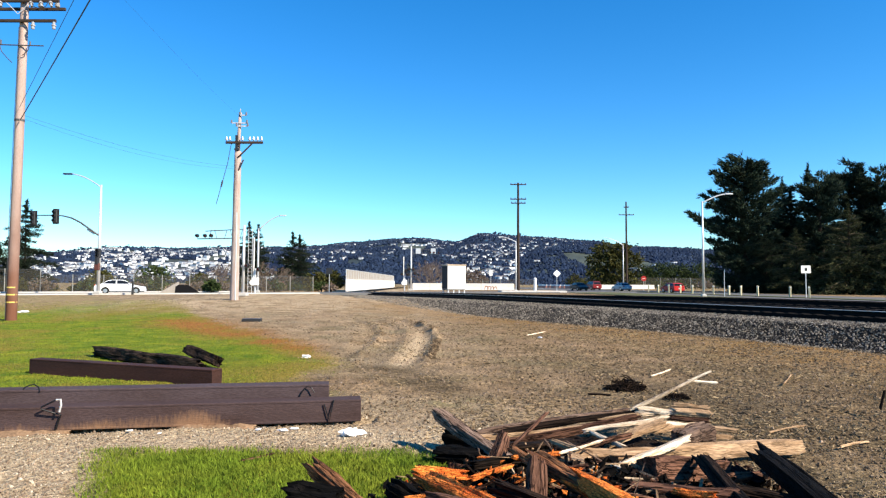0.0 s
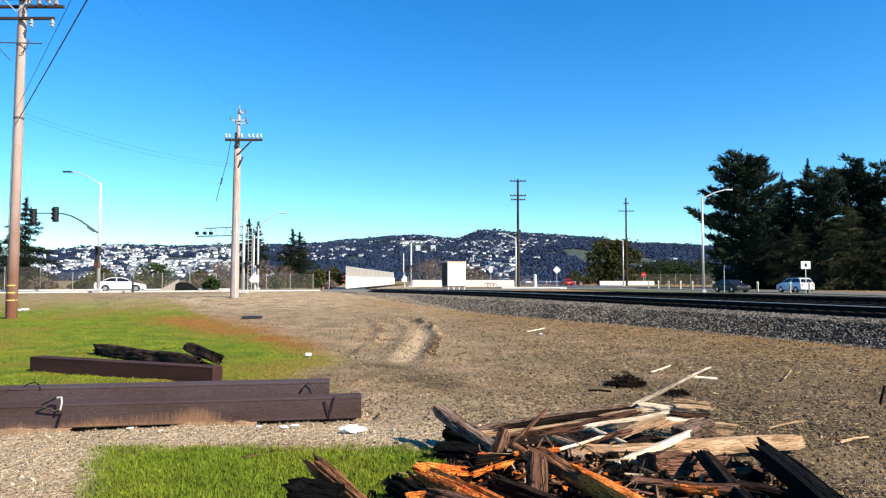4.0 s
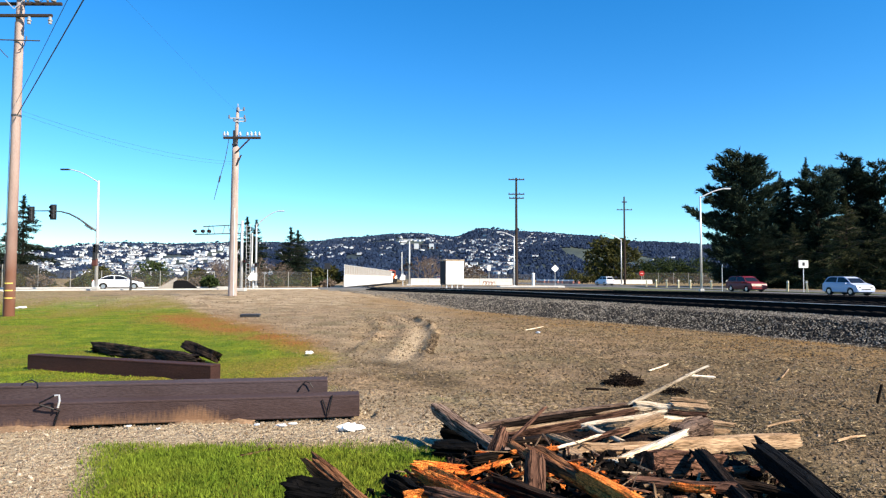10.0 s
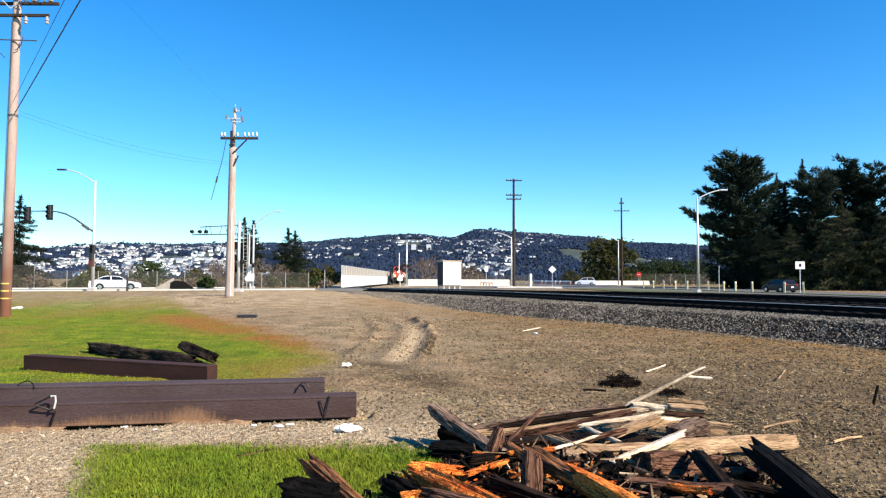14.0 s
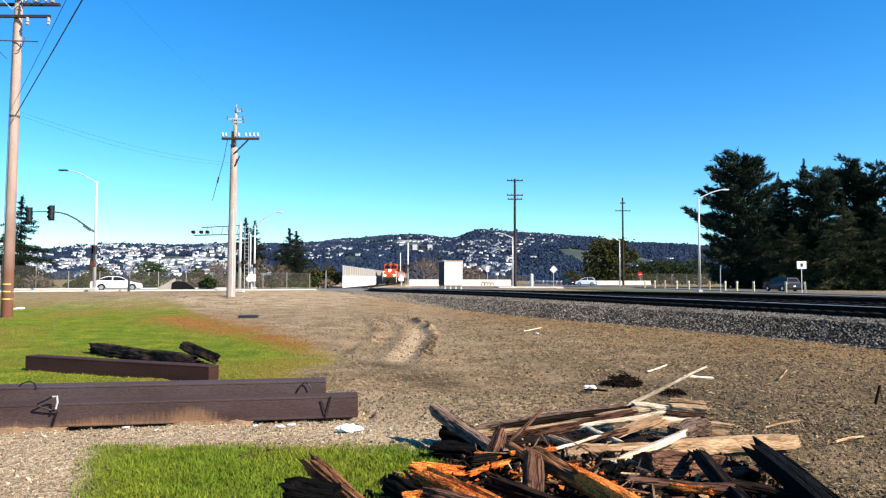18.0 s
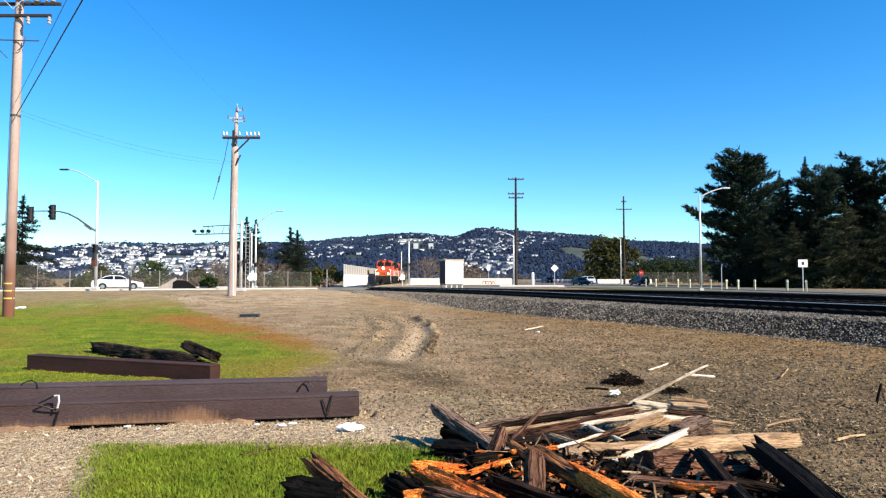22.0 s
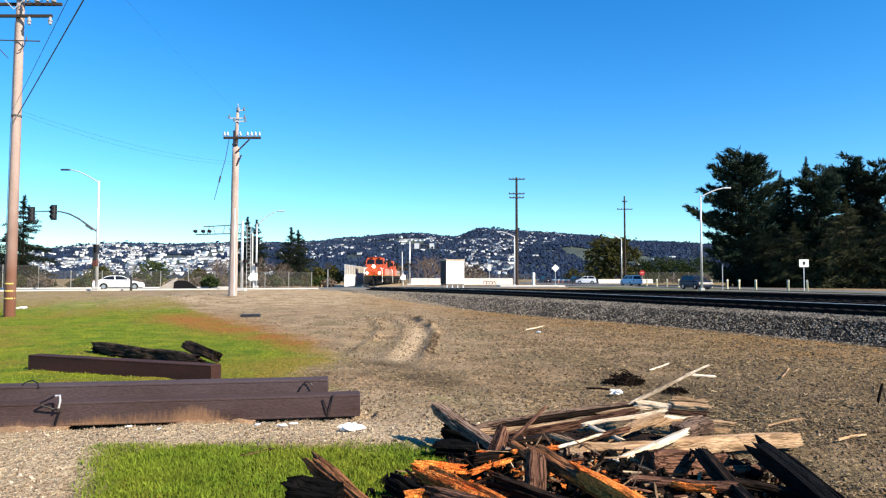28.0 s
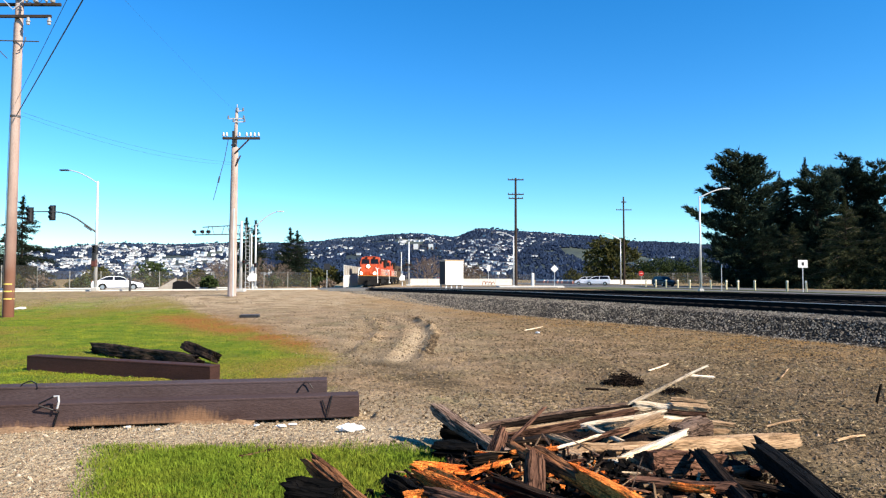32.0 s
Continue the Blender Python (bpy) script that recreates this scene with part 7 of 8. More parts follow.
timber("long_log", "thin dark cracked log across the back of the pile", dark, (0.55, 6.75, 0.10), (2.0, 6.95, 0.275), 0.07, 0.07)
timber("long_log", "thin tan cracked log across the back of the pile", tan, (0.30, 6.75, 0.06), (1.3, 6.72, 0.165), 0.06, 0.06)
timber("pole_branch", "long pale bare branch reaching over the pile", pale, (1.92, 6.92, 0.325), (2.54, 6.95, 0.610), 0.042, 0.036)
timber("branch_fork", "thin pale forked branch tip", pale, (2.51, 6.95, 0.60), (2.74, 6.96, 0.70), 0.024, 0.022)
timber("branch_fork", "short pale forked branch tip", pale, (2.51, 6.96, 0.606), (2.80, 6.97, 0.582), 0.030, 0.026)
timber("split_plank", "tan split plank at the top of the pile", pale, (1.96, 6.90, 0.319), (2.30, 6.85, 0.295), 0.070, 0.050)
timber("split_plank", "tan split plank stacked on the pile", tan, (2.33, 6.90, 0.360), (2.65, 6.80, 0.355), 0.075, 0.050)
timber("split_plank", "tan split plank stacked on the pile", tan, (2.32, 6.80, 0.321), (2.63, 6.70, 0.318), 0.080, 0.050)
timber("split_plank", "tan split plank stacked on the pile", brown, (2.24, 6.75, 0.269), (2.60, 6.65, 0.261), 0.090, 0.050)
timber("split_plank", "pale split plank crossing the pile", pale, (1.32, 6.40, 0.211), (2.05, 6.50, 0.275), 0.050, 0.045)
timber("split_plank", "pale split plank crossing the pile", pale, (1.99, 6.50, 0.264), (2.33, 6.45, 0.253), 0.055, 0.050)
timber("split_plank", "pale split plank leaning in the pile", pale, (1.36, 6.30, 0.222), (1.57, 5.92, 0.173), 0.049, 0.039)
timber("split_plank", "brown split plank leaning in the pile", tan, (1.45, 6.11, 0.153), (2.09, 6.45, 0.280), 0.110, 0.060)
timber("split_plank", "brown split plank leaning in the pile", brown, (1.17, 5.92, 0.159), (1.66, 6.11, 0.233), 0.099, 0.060)
timber("bleached_log", "long bleached tan log at the side of the pile", tan, (1.66, 5.92, 0.080), (3.22, 6.21, 0.120), 0.149, 0.149)
timber("bleached_log", "bleached tan log under the planks", tan, (1.08, 5.73, 0.129), (1.96, 5.92, 0.129), 0.128, 0.118)
timber("split_plank", "broad pale plank with raw split grain", pale, (1.21, 5.25, 0.139), (2.08, 5.83, 0.268), 0.108, 0.059)
timber("log_end", "grey round log end on the pile", grey, (2.10, 6.11, 0.193), (2.46, 6.30, 0.233), 0.190, 0.170)
timber("stump", "thick dark brown log with a sawn end", brown, (1.47, 4.97, 0.218), (2.15, 5.25, 0.113), 0.278, 0.258)
timber("post", "dark brown square post leaning out of the pile", dark, (1.89, 4.97, 0.324), (1.74, 3.38, 0.272), 0.110, 0.097)
timber("charred_post", "charred black post with a splintered top", char, (2.39, 5.16, 0.310), (2.30, 3.57, 0.141), 0.152, 0.134)
timber("charred_post", "charred black post with split edges", char, (2.58, 5.25, 0.251), (2.64, 4.04, 0.050), 0.082, 0.073)
timber("rotten_timber", "big orange-red rotten timber with raw grain", orange_wood, (0.83, 4.15, 0.395), (1.32, 3.24, 0.318), 0.142, 0.125)
timber("rotten_timber", "dark reddish timber with splintered grain", russet, (0.60, 4.60, 0.43), (0.92, 3.98, 0.375), 0.12, 0.10)
timber("rotten_timber", "dark broken timber at the front of the pile", dark, (0.32, 4.02, 0.396), (0.91, 3.55, 0.320), 0.097, 0.088)
timber("split_plank", "brown split plank at the front of the pile", brown, (1.23, 4.40, 0.290), (1.81, 4.21, 0.305), 0.090, 0.054)
timber("split_plank", "orange-brown splintered plank low in the pile", orange_wood, (1.45, 4.30, 0.290), (1.64, 4.12, 0.320), 0.072, 0.054)
timber("split_plank", "dark brown plank low in the pile", dark, (1.86, 4.59, 0.233), (2.33, 4.40, 0.181), 0.110, 0.064)
timber("split_plank", "broad tan plank lying in the wood pile", tan, (0.98, 5.45, 0.20), (1.40, 5.05, 0.16), 0.15, 0.06)
timber("split_plank", "dark split plank in the middle of the pile", dark, (0.20, 5.16, 0.212), (0.81, 5.54, 0.178), 0.126, 0.078)
timber("split_plank", "reddish splintered plank in the pile", russet, (0.54, 5.35, 0.293), (0.76, 4.78, 0.216), 0.093, 0.056)
timber("split_plank", "tan splinter on the pile", tan, (2.50, 6.50, 0.227), (2.78, 6.45, 0.200), 0.060, 0.050)
timber("split_plank", "dark plank under the grey log", dark, (0.34, 6.11, 0.082), (1.21, 6.40, 0.089), 0.160, 0.100)
timber("split_plank", "orange splintered end in the pile", orange_wood, (0.27, 5.35, 0.214), (0.46, 5.25, 0.208), 0.067, 0.057)
timber("split_plank", "tan splinter between the timbers", tan, (0.97, 6.11, 0.183), (1.22, 5.73, 0.176), 0.059, 0.049)
timber("split_plank", "pale raw splinter in the pile", pale, (1.29, 5.16, 0.212), (1.54, 4.78, 0.196), 0.056, 0.037)
timber("split_plank", "brown plank at the foot of the pile", brown, (-0.08, 3.83, 0.397), (0.34, 3.54, 0.413), 0.104, 0.069)
timber("split_plank", "dark split plank under the orange timbers", dark, (0.72, 3.85, 0.32), (1.02, 3.72, 0.28), 0.10, 0.07)
timber("split_plank", "pale raw plank on top of the pile", pale, (1.97, 6.85, 0.272), (2.42, 6.95, 0.310), 0.060, 0.035)
timber("split_plank", "pale raw plank on top of the pile", pale, (1.69, 6.60, 0.222), (2.24, 6.75, 0.280), 0.050, 0.035)
timber("split_plank", "tan split plank beside the log end", tan, (1.96, 6.40, 0.211), (2.45, 6.50, 0.254), 0.070, 0.050)
timber("split_plank", "tan split plank under the branch", tan, (1.57, 6.80, 0.220), (2.11, 6.90, 0.274), 0.070, 0.050)
timber("split_plank", "pale raw splinter across the pile", pale, (0.93, 5.54, 0.215), (1.36, 5.92, 0.227), 0.039, 0.030)
timber("split_plank", "tan split plank in front of the log", tan, (1.41, 5.64, 0.154), (2.01, 5.92, 0.168), 0.079, 0.049)
timber("split_plank", "orange raw splinter in the pile", orange_wood, (0.52, 5.16, 0.276), (0.90, 5.35, 0.262), 0.048, 0.038)
timber("split_plank", "orange raw splinter in the pile", orange_wood, (0.18, 4.59, 0.278), (0.48, 4.97, 0.263), 0.057, 0.038)
timber("split_plank", "orange raw splinter in the pile", orange_wood, (0.64, 4.40, 0.319), (0.94, 4.78, 0.294), 0.056, 0.037)
timber("split_plank", "tan split plank at the end of the logs", tan, (2.27, 6.30, 0.201), (2.68, 6.35, 0.169), 0.060, 0.050)
timber("split_plank", "orange broken block at the pile's foot", orange_wood, (-0.22, 3.83, 0.365), (-0.08, 3.83, 0.381), 0.079, 0.071)
timber("split_plank", "brown broken plank at the pile's edge", brown, (2.10, 4.97, 0.181), (2.57, 5.35, 0.117), 0.087, 0.058)
timber("split_plank", "black charred plank at the pile's edge", char, (2.28, 5.35, 0.147), (2.32, 4.97, 0.140), 0.094, 0.066)
timber("fallen_stick", "pale stick lying on the dirt", pale, (3.53, 11.50, 0.035), (4.11, 12.32, 0.035), .035, .03)
timber("fallen_stick", "thin dry stick lying on the dirt", tan, (3.41, 7.15, 0.035), (4.00, 7.52, 0.035), .03, .025)
timber("fallen_stick", "thin dry stick lying on the dirt", tan, (6.00, 11.71, 0.035), (5.34, 10.65, 0.035), .03, .025)
timber("fallen_stick", "thin dry stick lying on the dirt", tan, (3.80, 6.54, 0.035), (4.22, 6.77, 0.035), .03, .025)
timber("fallen_stick", "thin dark stick lying on the grass", brown, (-1.79, 5.96, 0.035), (-1.57, 6.20, 0.035), .02, .02)
timber("fallen_stick", "short dark stick lying on the dirt", dark, (2.02, 9.55, 0.04), (2.32, 9.45, 0.04), .035, .03)
timber("dark_stake", "short dark stake standing in the dirt", dark, (5.14, 8.00, 0.129), (5.23, 8.05, 0.333), .04, .04)
timber("fallen_stick", "pale stick far out on the dirt", pale, (2.49, 20.32, 0.035), (3.22, 21.73, 0.035), .045, .035)
# old sleepers in the grass behind the beams
timber("old_sleeper", "dark rotten sleeper lying in the grass", old_sleeper, (-7.35, 14.2, 0.12), (-5.55, 12.95, 0.10), 0.28, 0.25)
timber("old_sleeper", "dark rotten sleeper broken in the grass", old_sleeper, (-6.1, 13.2, 0.10), (-4.45, 12.2, 0.09), 0.28, 0.23)
timber("old_sleeper", "short black sleeper end propped on another", old_sleeper, (-4.95, 13.0, 0.28), (-4.15, 12.35, 0.14), 0.25, 0.21)
timber("old_sleeper", "crumbled dark sleeper piece in the grass", old_sleeper, (-5.1, 12.55, 0.08), (-4.35, 12.1, 0.06), 0.22, 0.14)


def build_pile_core():
    """A crumb mound, blackened for the shade in the gaps, and splinters that fill the wood pile."""
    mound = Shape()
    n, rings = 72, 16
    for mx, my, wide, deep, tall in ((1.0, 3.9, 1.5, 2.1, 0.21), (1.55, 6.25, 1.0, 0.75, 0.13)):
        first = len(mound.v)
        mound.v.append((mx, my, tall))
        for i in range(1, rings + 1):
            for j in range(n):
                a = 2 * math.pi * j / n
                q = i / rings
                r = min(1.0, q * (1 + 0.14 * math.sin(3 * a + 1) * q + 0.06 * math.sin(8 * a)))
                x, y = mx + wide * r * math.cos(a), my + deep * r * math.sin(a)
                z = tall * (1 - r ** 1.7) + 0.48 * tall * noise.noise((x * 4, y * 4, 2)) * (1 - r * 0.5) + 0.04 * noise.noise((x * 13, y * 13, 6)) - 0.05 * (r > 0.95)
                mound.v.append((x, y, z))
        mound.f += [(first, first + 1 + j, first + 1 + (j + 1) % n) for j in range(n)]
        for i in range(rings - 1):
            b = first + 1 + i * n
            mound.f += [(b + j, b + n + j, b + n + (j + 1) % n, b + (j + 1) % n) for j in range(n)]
    # near-black colour stands in for deep shade between the timbers
    single("debris_mound", mound, material("pile_gap_shade", (0.006, 0.0045, 0.004), 0.95, other=(0.018, 0.010, 0.007), scale=9, amount=0.7, fine=60, bump=1.0),
           "mound of wood crumbs, coloured near black for the shade under the timbers", "debris", "", "stuff")
    for mat, nm, count, size in ((orange_wood, "orange", 230, 0.055), (dark, "dark", 150, 0.08), (tan, "tan", 150, 0.06), (pale, "pale", 50, 0.05), (char, "black", 90, 0.08), (brown, "brown", 110, 0.07)):
        pos, sc, dirs = [], [], []
        for _ in range(count):
            a, r = random.uniform(0, 6.28), random.random() ** 0.6
            x, y = 1.0 + 1.6 * r * math.cos(a), 4.3 + 2.0 * r * math.sin(a)
            if nm == "orange" and (x > 1.2 or y > 5.2):
                continue
            if nm in ("pale", "tan") and x < 0.25:
                continue
            pos.append((x, y, max(0.02, 0.23 * (1 - r ** 1.7) + random.uniform(0.0, 0.07))))
            sc.append((size * random.uniform(0.5, 1.6), random.uniform(0.005, 0.016), random.uniform(0.004, 0.01)))
            dirs.append((random.gauss(0, 1), random.gauss(0, 0.7), random.gauss(0, 0.3)))
        box_v = [(x, y * (0.6 if x > 0 else 1), z) for x in (-1, 1) for y in (-1, 1) for z in (-1, 1)]
        box_f = [(0, 1, 3, 2), (4, 6, 7, 5), (0, 4, 5, 1), (2, 3, 7, 6), (0, 2, 6, 4), (1, 5, 7, 3)]
        vv, ff = scatter(box_v, box_f, np.array(pos), np.array(sc)[:, None, :], toward(np.array(dirs)))
        tagged(new("splinters", np_mesh("splinters", vv, ff, mat)), "loose %s splinters scattered over the wood pile" % nm, "splinters", "", "stuff")


build_pile_core()


def crumbs():
    """Lumps of crumbled rotten wood between the timbers."""
    for mat, word, count, cx, cy, wx, wy, size in ((char, "black", 900, 0.9, 4.3, 1.6, 2.0, 0.034), (orange_wood, "orange", 260, 0.45, 4.3, 0.9, 0.9, 0.020),
                                                   (brown, "brown", 260, 1.5, 5.2, 1.2, 1.4, 0.022), (dark, "dark brown", 500, 1.3, 5.0, 1.5, 1.8, 0.028)):
        pos, sc = [], []
        for _ in range(count):
            a, r = random.uniform(0, 6.28), random.random() ** 0.6
            x, y = cx + wx * r * math.cos(a), cy + wy * r * math.sin(a)
            q = min(1.0, math.hypot((x - 1.0) / 1.5, (y - 4.3) / 2.0))
            s = size * random.uniform(0.4, 1.4)
            pos.append((x, y, 0.22 * (1 - q ** 1.7) + random.uniform(0.0, 0.05) + s * 0.3))
            sc.append((s * random.uniform(0.8, 2.0), s, s * random.uniform(0.5, 1.0)))
        v, f = scatter(OCTA_V, OCTA_F, np.array(pos), np.array(sc)[:, None, :], rand_turns(len(pos)))
        v += RNG.normal(0, 0.003, v.shape)
        tagged(new("wood_crumbs", np_mesh("wood_crumbs", v, f, mat)), "crumbled lumps of %s rotten wood in the pile" % word, "debris", "", "stuff")


crumbs()


def slivers():
    """Thin split slivers that stick out between the timbers."""
    for i in range(105):
        a, r = random.uniform(0, 6.28), random.random() ** 0.5
        x, y = 1.0 + 1.4 * r * math.cos(a), 4.4 + 1.7 * r * math.sin(a)
        z = 0.27 * (1 - r ** 2) + random.uniform(0.01, 0.09)
        ln = random.uniform(0.10, 0.42)
        d = Vector((random.gauss(0, 1), random.gauss(0, 0.6), random.gauss(0, 0.42))).normalized() * ln / 2
        if 1.25 < x < 2.2 and 4.5 < y < 5.5:
            continue
        if x < 1.1 and y < 5.2:
            mat, word = random.choice(((orange_wood, "orange"), (brown, "brown"), (dark, "dark brown"), (orange_wood, "orange"), (char, "black"), (tan, "tan")))
        else:
            mat, word = random.choice(((tan, "tan"), (brown, "brown"), (dark, "dark brown"), (char, "black"), (grey, "grey-brown")))
        w = random.uniform(0.010, 0.026)
        p = Vector((x, y, max(z, abs(d.z) * 0.7)))
        timber("wood_sliver", "thin %s sliver of split wood on the pile" % word, mat, p - d, p + d, w, w * random.uniform(0.4, 0.8))


slivers()


def fill_pile():
    """Shorter broken pieces wedged between the long timbers."""
    for i in range(165):
        a, r = random.uniform(0, 6.28), random.random() ** 0.5 * 0.95
        x, y = 1.0 + 1.5 * r * math.cos(a), 4.1 + 2.0 * r * math.sin(a)
        z = 0.22 * (1 - r ** 1.7) + random.uniform(0.0, 0.05)
        ln = random.uniform(0.10, 0.40)
        d = Vector((random.gauss(0, 1), random.gauss(0, 0.6), random.gauss(0, 0.28))).normalized() * ln / 2
        mat, word = random.choice(((dark, "dark"), (char, "charred black"), (brown, "brown"), (dark, "dark"), (char, "charred black"), (orange_wood, "orange rotten") if x < 1.1 and y < 5 else (tan, "tan")))
        w = random.uniform(0.035, 0.085)
        timber("broken_piece", "short %s broken piece wedged in the wood pile" % word, mat, Vector((x, y, z)) - d, Vector((x, y, z)) + d, w, w * random.uniform(0.5, 0.9))


fill_pile()

# ---- litter ----
bag_mat = material("white_plastic", (0.85, 0.85, 0.85), 0.4, amount=0.15, bump=0.2)
bag = Shape().ball((0, 0, 0.035), 0.115, (1.15, 0.6, 0.38), 14, 0.28)
single("plastic_bag", bag, bag_mat, "crumpled white plastic bag on the dirt", "plastic bag").matrix_world = pose(-0.96, 7.05, ground_z(-0.96, 7.05), 0, 0, 10)
litter = single("blowing_paper", Shape().ball((0, 0, 0.02), 0.07, (1.3, 0.8, 0.42), 12, 0.42), bag_mat, "small scrap of white paper blowing over the dirt", "paper scrap")
for lx, ly, lr in ((-1.72, 7.22, 0.05), (-1.62, 7.3, 0.035), (-2.0, 7.28, 0.03), (-2.95, 7.0, 0.022), (-3.3, 7.1, 0.026), (-20.8, 33, 0.22), (2.75, 19.5, 0.08)):
    single("paper_scrap", Shape().ball((0, 0, 0.02), lr, (1.2, 0.8, 0.35), 8, 0.3), bag_mat, "small white scrap of litter on the ground", "litter", "litter scraps").matrix_world = pose(lx, ly, ground_z(lx, ly), 0, 0, random.uniform(0, 180))


def build_brush(x, y, size, count, label):
    """Tangle of dark twigs on the dirt."""
    b = Shape()
    for _ in range(count):
        a = random.uniform(0, 6.28)
        r = random.random() ** 0.5
        p = Vector((0.27 * r * math.cos(a), 0.2 * r * math.sin(a), 0.02 + 0.2 * (1 - r) * random.random())) * size
        d = Vector((random.gauss(0, 1), random.gauss(0, 1), random.gauss(0, 0.4))).normalized() * random.uniform(0.05, 0.14) * size
        b.path([p - d, p + Vector((0, 0, 0.03)), p + d], 0.006, 4)
    single("twig_tangle", b, dark, label, "brush", "twig tangles").matrix_world = pose(x, y, ground_z(x, y), 0, 0, 0)


build_brush(2.76, 10.3, 1.0, 260, "tangled heap of dark twigs on the dirt")
build_brush(3.2, 9.3, 0.55, 70, "small tangle of brown twigs behind the wood pile")

# ---- grass, stones and straw ----
grass_mat = material("grass_blades", (0.085, 0.150, 0.012), 0.85, other=(0.185, 0.205, 0.022), scale=0.9, amount=0.6, fine=5, bump=0, random_tone=0.22)
dry_grass = material("dry_grass", (0.20, 0.175, 0.03), 0.85, other=(0.12, 0.13, 0.02), scale=1.2, amount=0.6, fine=6, bump=0, random_tone=0.25)
rust_grass = material("rusty_weeds", (0.28, 0.11, 0.03), 0.85, other=(0.20, 0.13, 0.03), scale=1.5, amount=0.6, fine=8, bump=0, random_tone=0.22)
stone_mat = material("ballast_stones", (0.27, 0.235, 0.19), 0.9, other=(0.045, 0.038, 0.032), scale=2.5, amount=0.5, fine=30, bump=0.3, random_tone=0.85)
pebble_mat = material("pebbles", (0.25, 0.18, 0.125), 0.9, other=(0.2, 0.15, 0.1), scale=3, amount=0.5, fine=30, bump=0.2, random_tone=0.45)
straw_mat = material("straw", (0.30, 0.225, 0.13), 0.9, other=(0.09, 0.06, 0.034), scale=2, amount=0.6, fine=20, bump=0, random_tone=0.5)
BLADE_V = [(-0.5, 0, 0), (0.5, 0, 0), (0.25, 0.15, 0.6), (0, 0.45, 1.0)]
BLADE_F = [(0, 1, 2), (0, 2, 3)]


def sow(name, label, mat, count, x0, x1, y0, y1, want, tall, wide, power=1.0):
    pos, sc = [], []
    tries = 0
    while len(pos) < count and tries < count * 8:
        tries += 1
        y = y0 + (y1 - y0) * random.random() ** power
        x = random.uniform(x0, x1) if y1 < 9 else random.uniform(max(x0, -0.75 * y - 1), x1)
        if random.random() < want(x, y):
            pos.append((x, y, ground_z(x, y) - 0.005))
            s = 0.5 + 0.9 * random.random()
            k = 1 + max(0.0, y - 9) * 0.05
            sc.append((wide * k * s, tall * k * s * random.uniform(-1.2, 1.4), tall * (0.6 + 0.4 * k) * s * random.uniform(0.6, 1.2)))
    pos, sc = np.array(pos), np.array(sc)
    v, f = scatter(BLADE_V, BLADE_F, pos, sc[:, None, :], spin(len(pos)))
    tagged(new(name, np_mesh(name, v, f, mat)), label, "grass", "", "stuff")


sow("grass_strip", "fresh green grass growing before the steel beams", grass_mat, 60000, -3.4, 1.4, 4.0, 7.6, lambda x, y: grass_amount(x, y) ** 1.5 * (0.45 + 0.9 * (noise.noise((x * 3, y * 3, 12)) + 0.5)), 0.043, 0.0065)
sow("grass_field", "uneven field of short green grass", grass_mat, 52000, -30, -1, 8.6, 46, lambda x, y: grass_amount(x, y) * (1 - 0.75 * min(1, rust_amount(x, y))) * (1.1 - 0.8 * dry_amount(x, y)), 0.024, 0.010, 1.6)
sow("dry_grass", "patches of yellowed dry grass in the field", dry_grass, 16000, -30, -1, 9, 46, lambda x, y: grass_amount(x, y) * dry_amount(x, y) * (1 - 0.6 * min(1, rust_amount(x, y))), 0.022, 0.010, 1.5)
sow("rusty_weeds", "low rust-coloured dry weeds along the grass", rust_grass, 12000, -14, -0.5, 11, 32, lambda x, y: 0.8 * min(1, rust_amount(x, y)), 0.02, 0.010, 1.2)


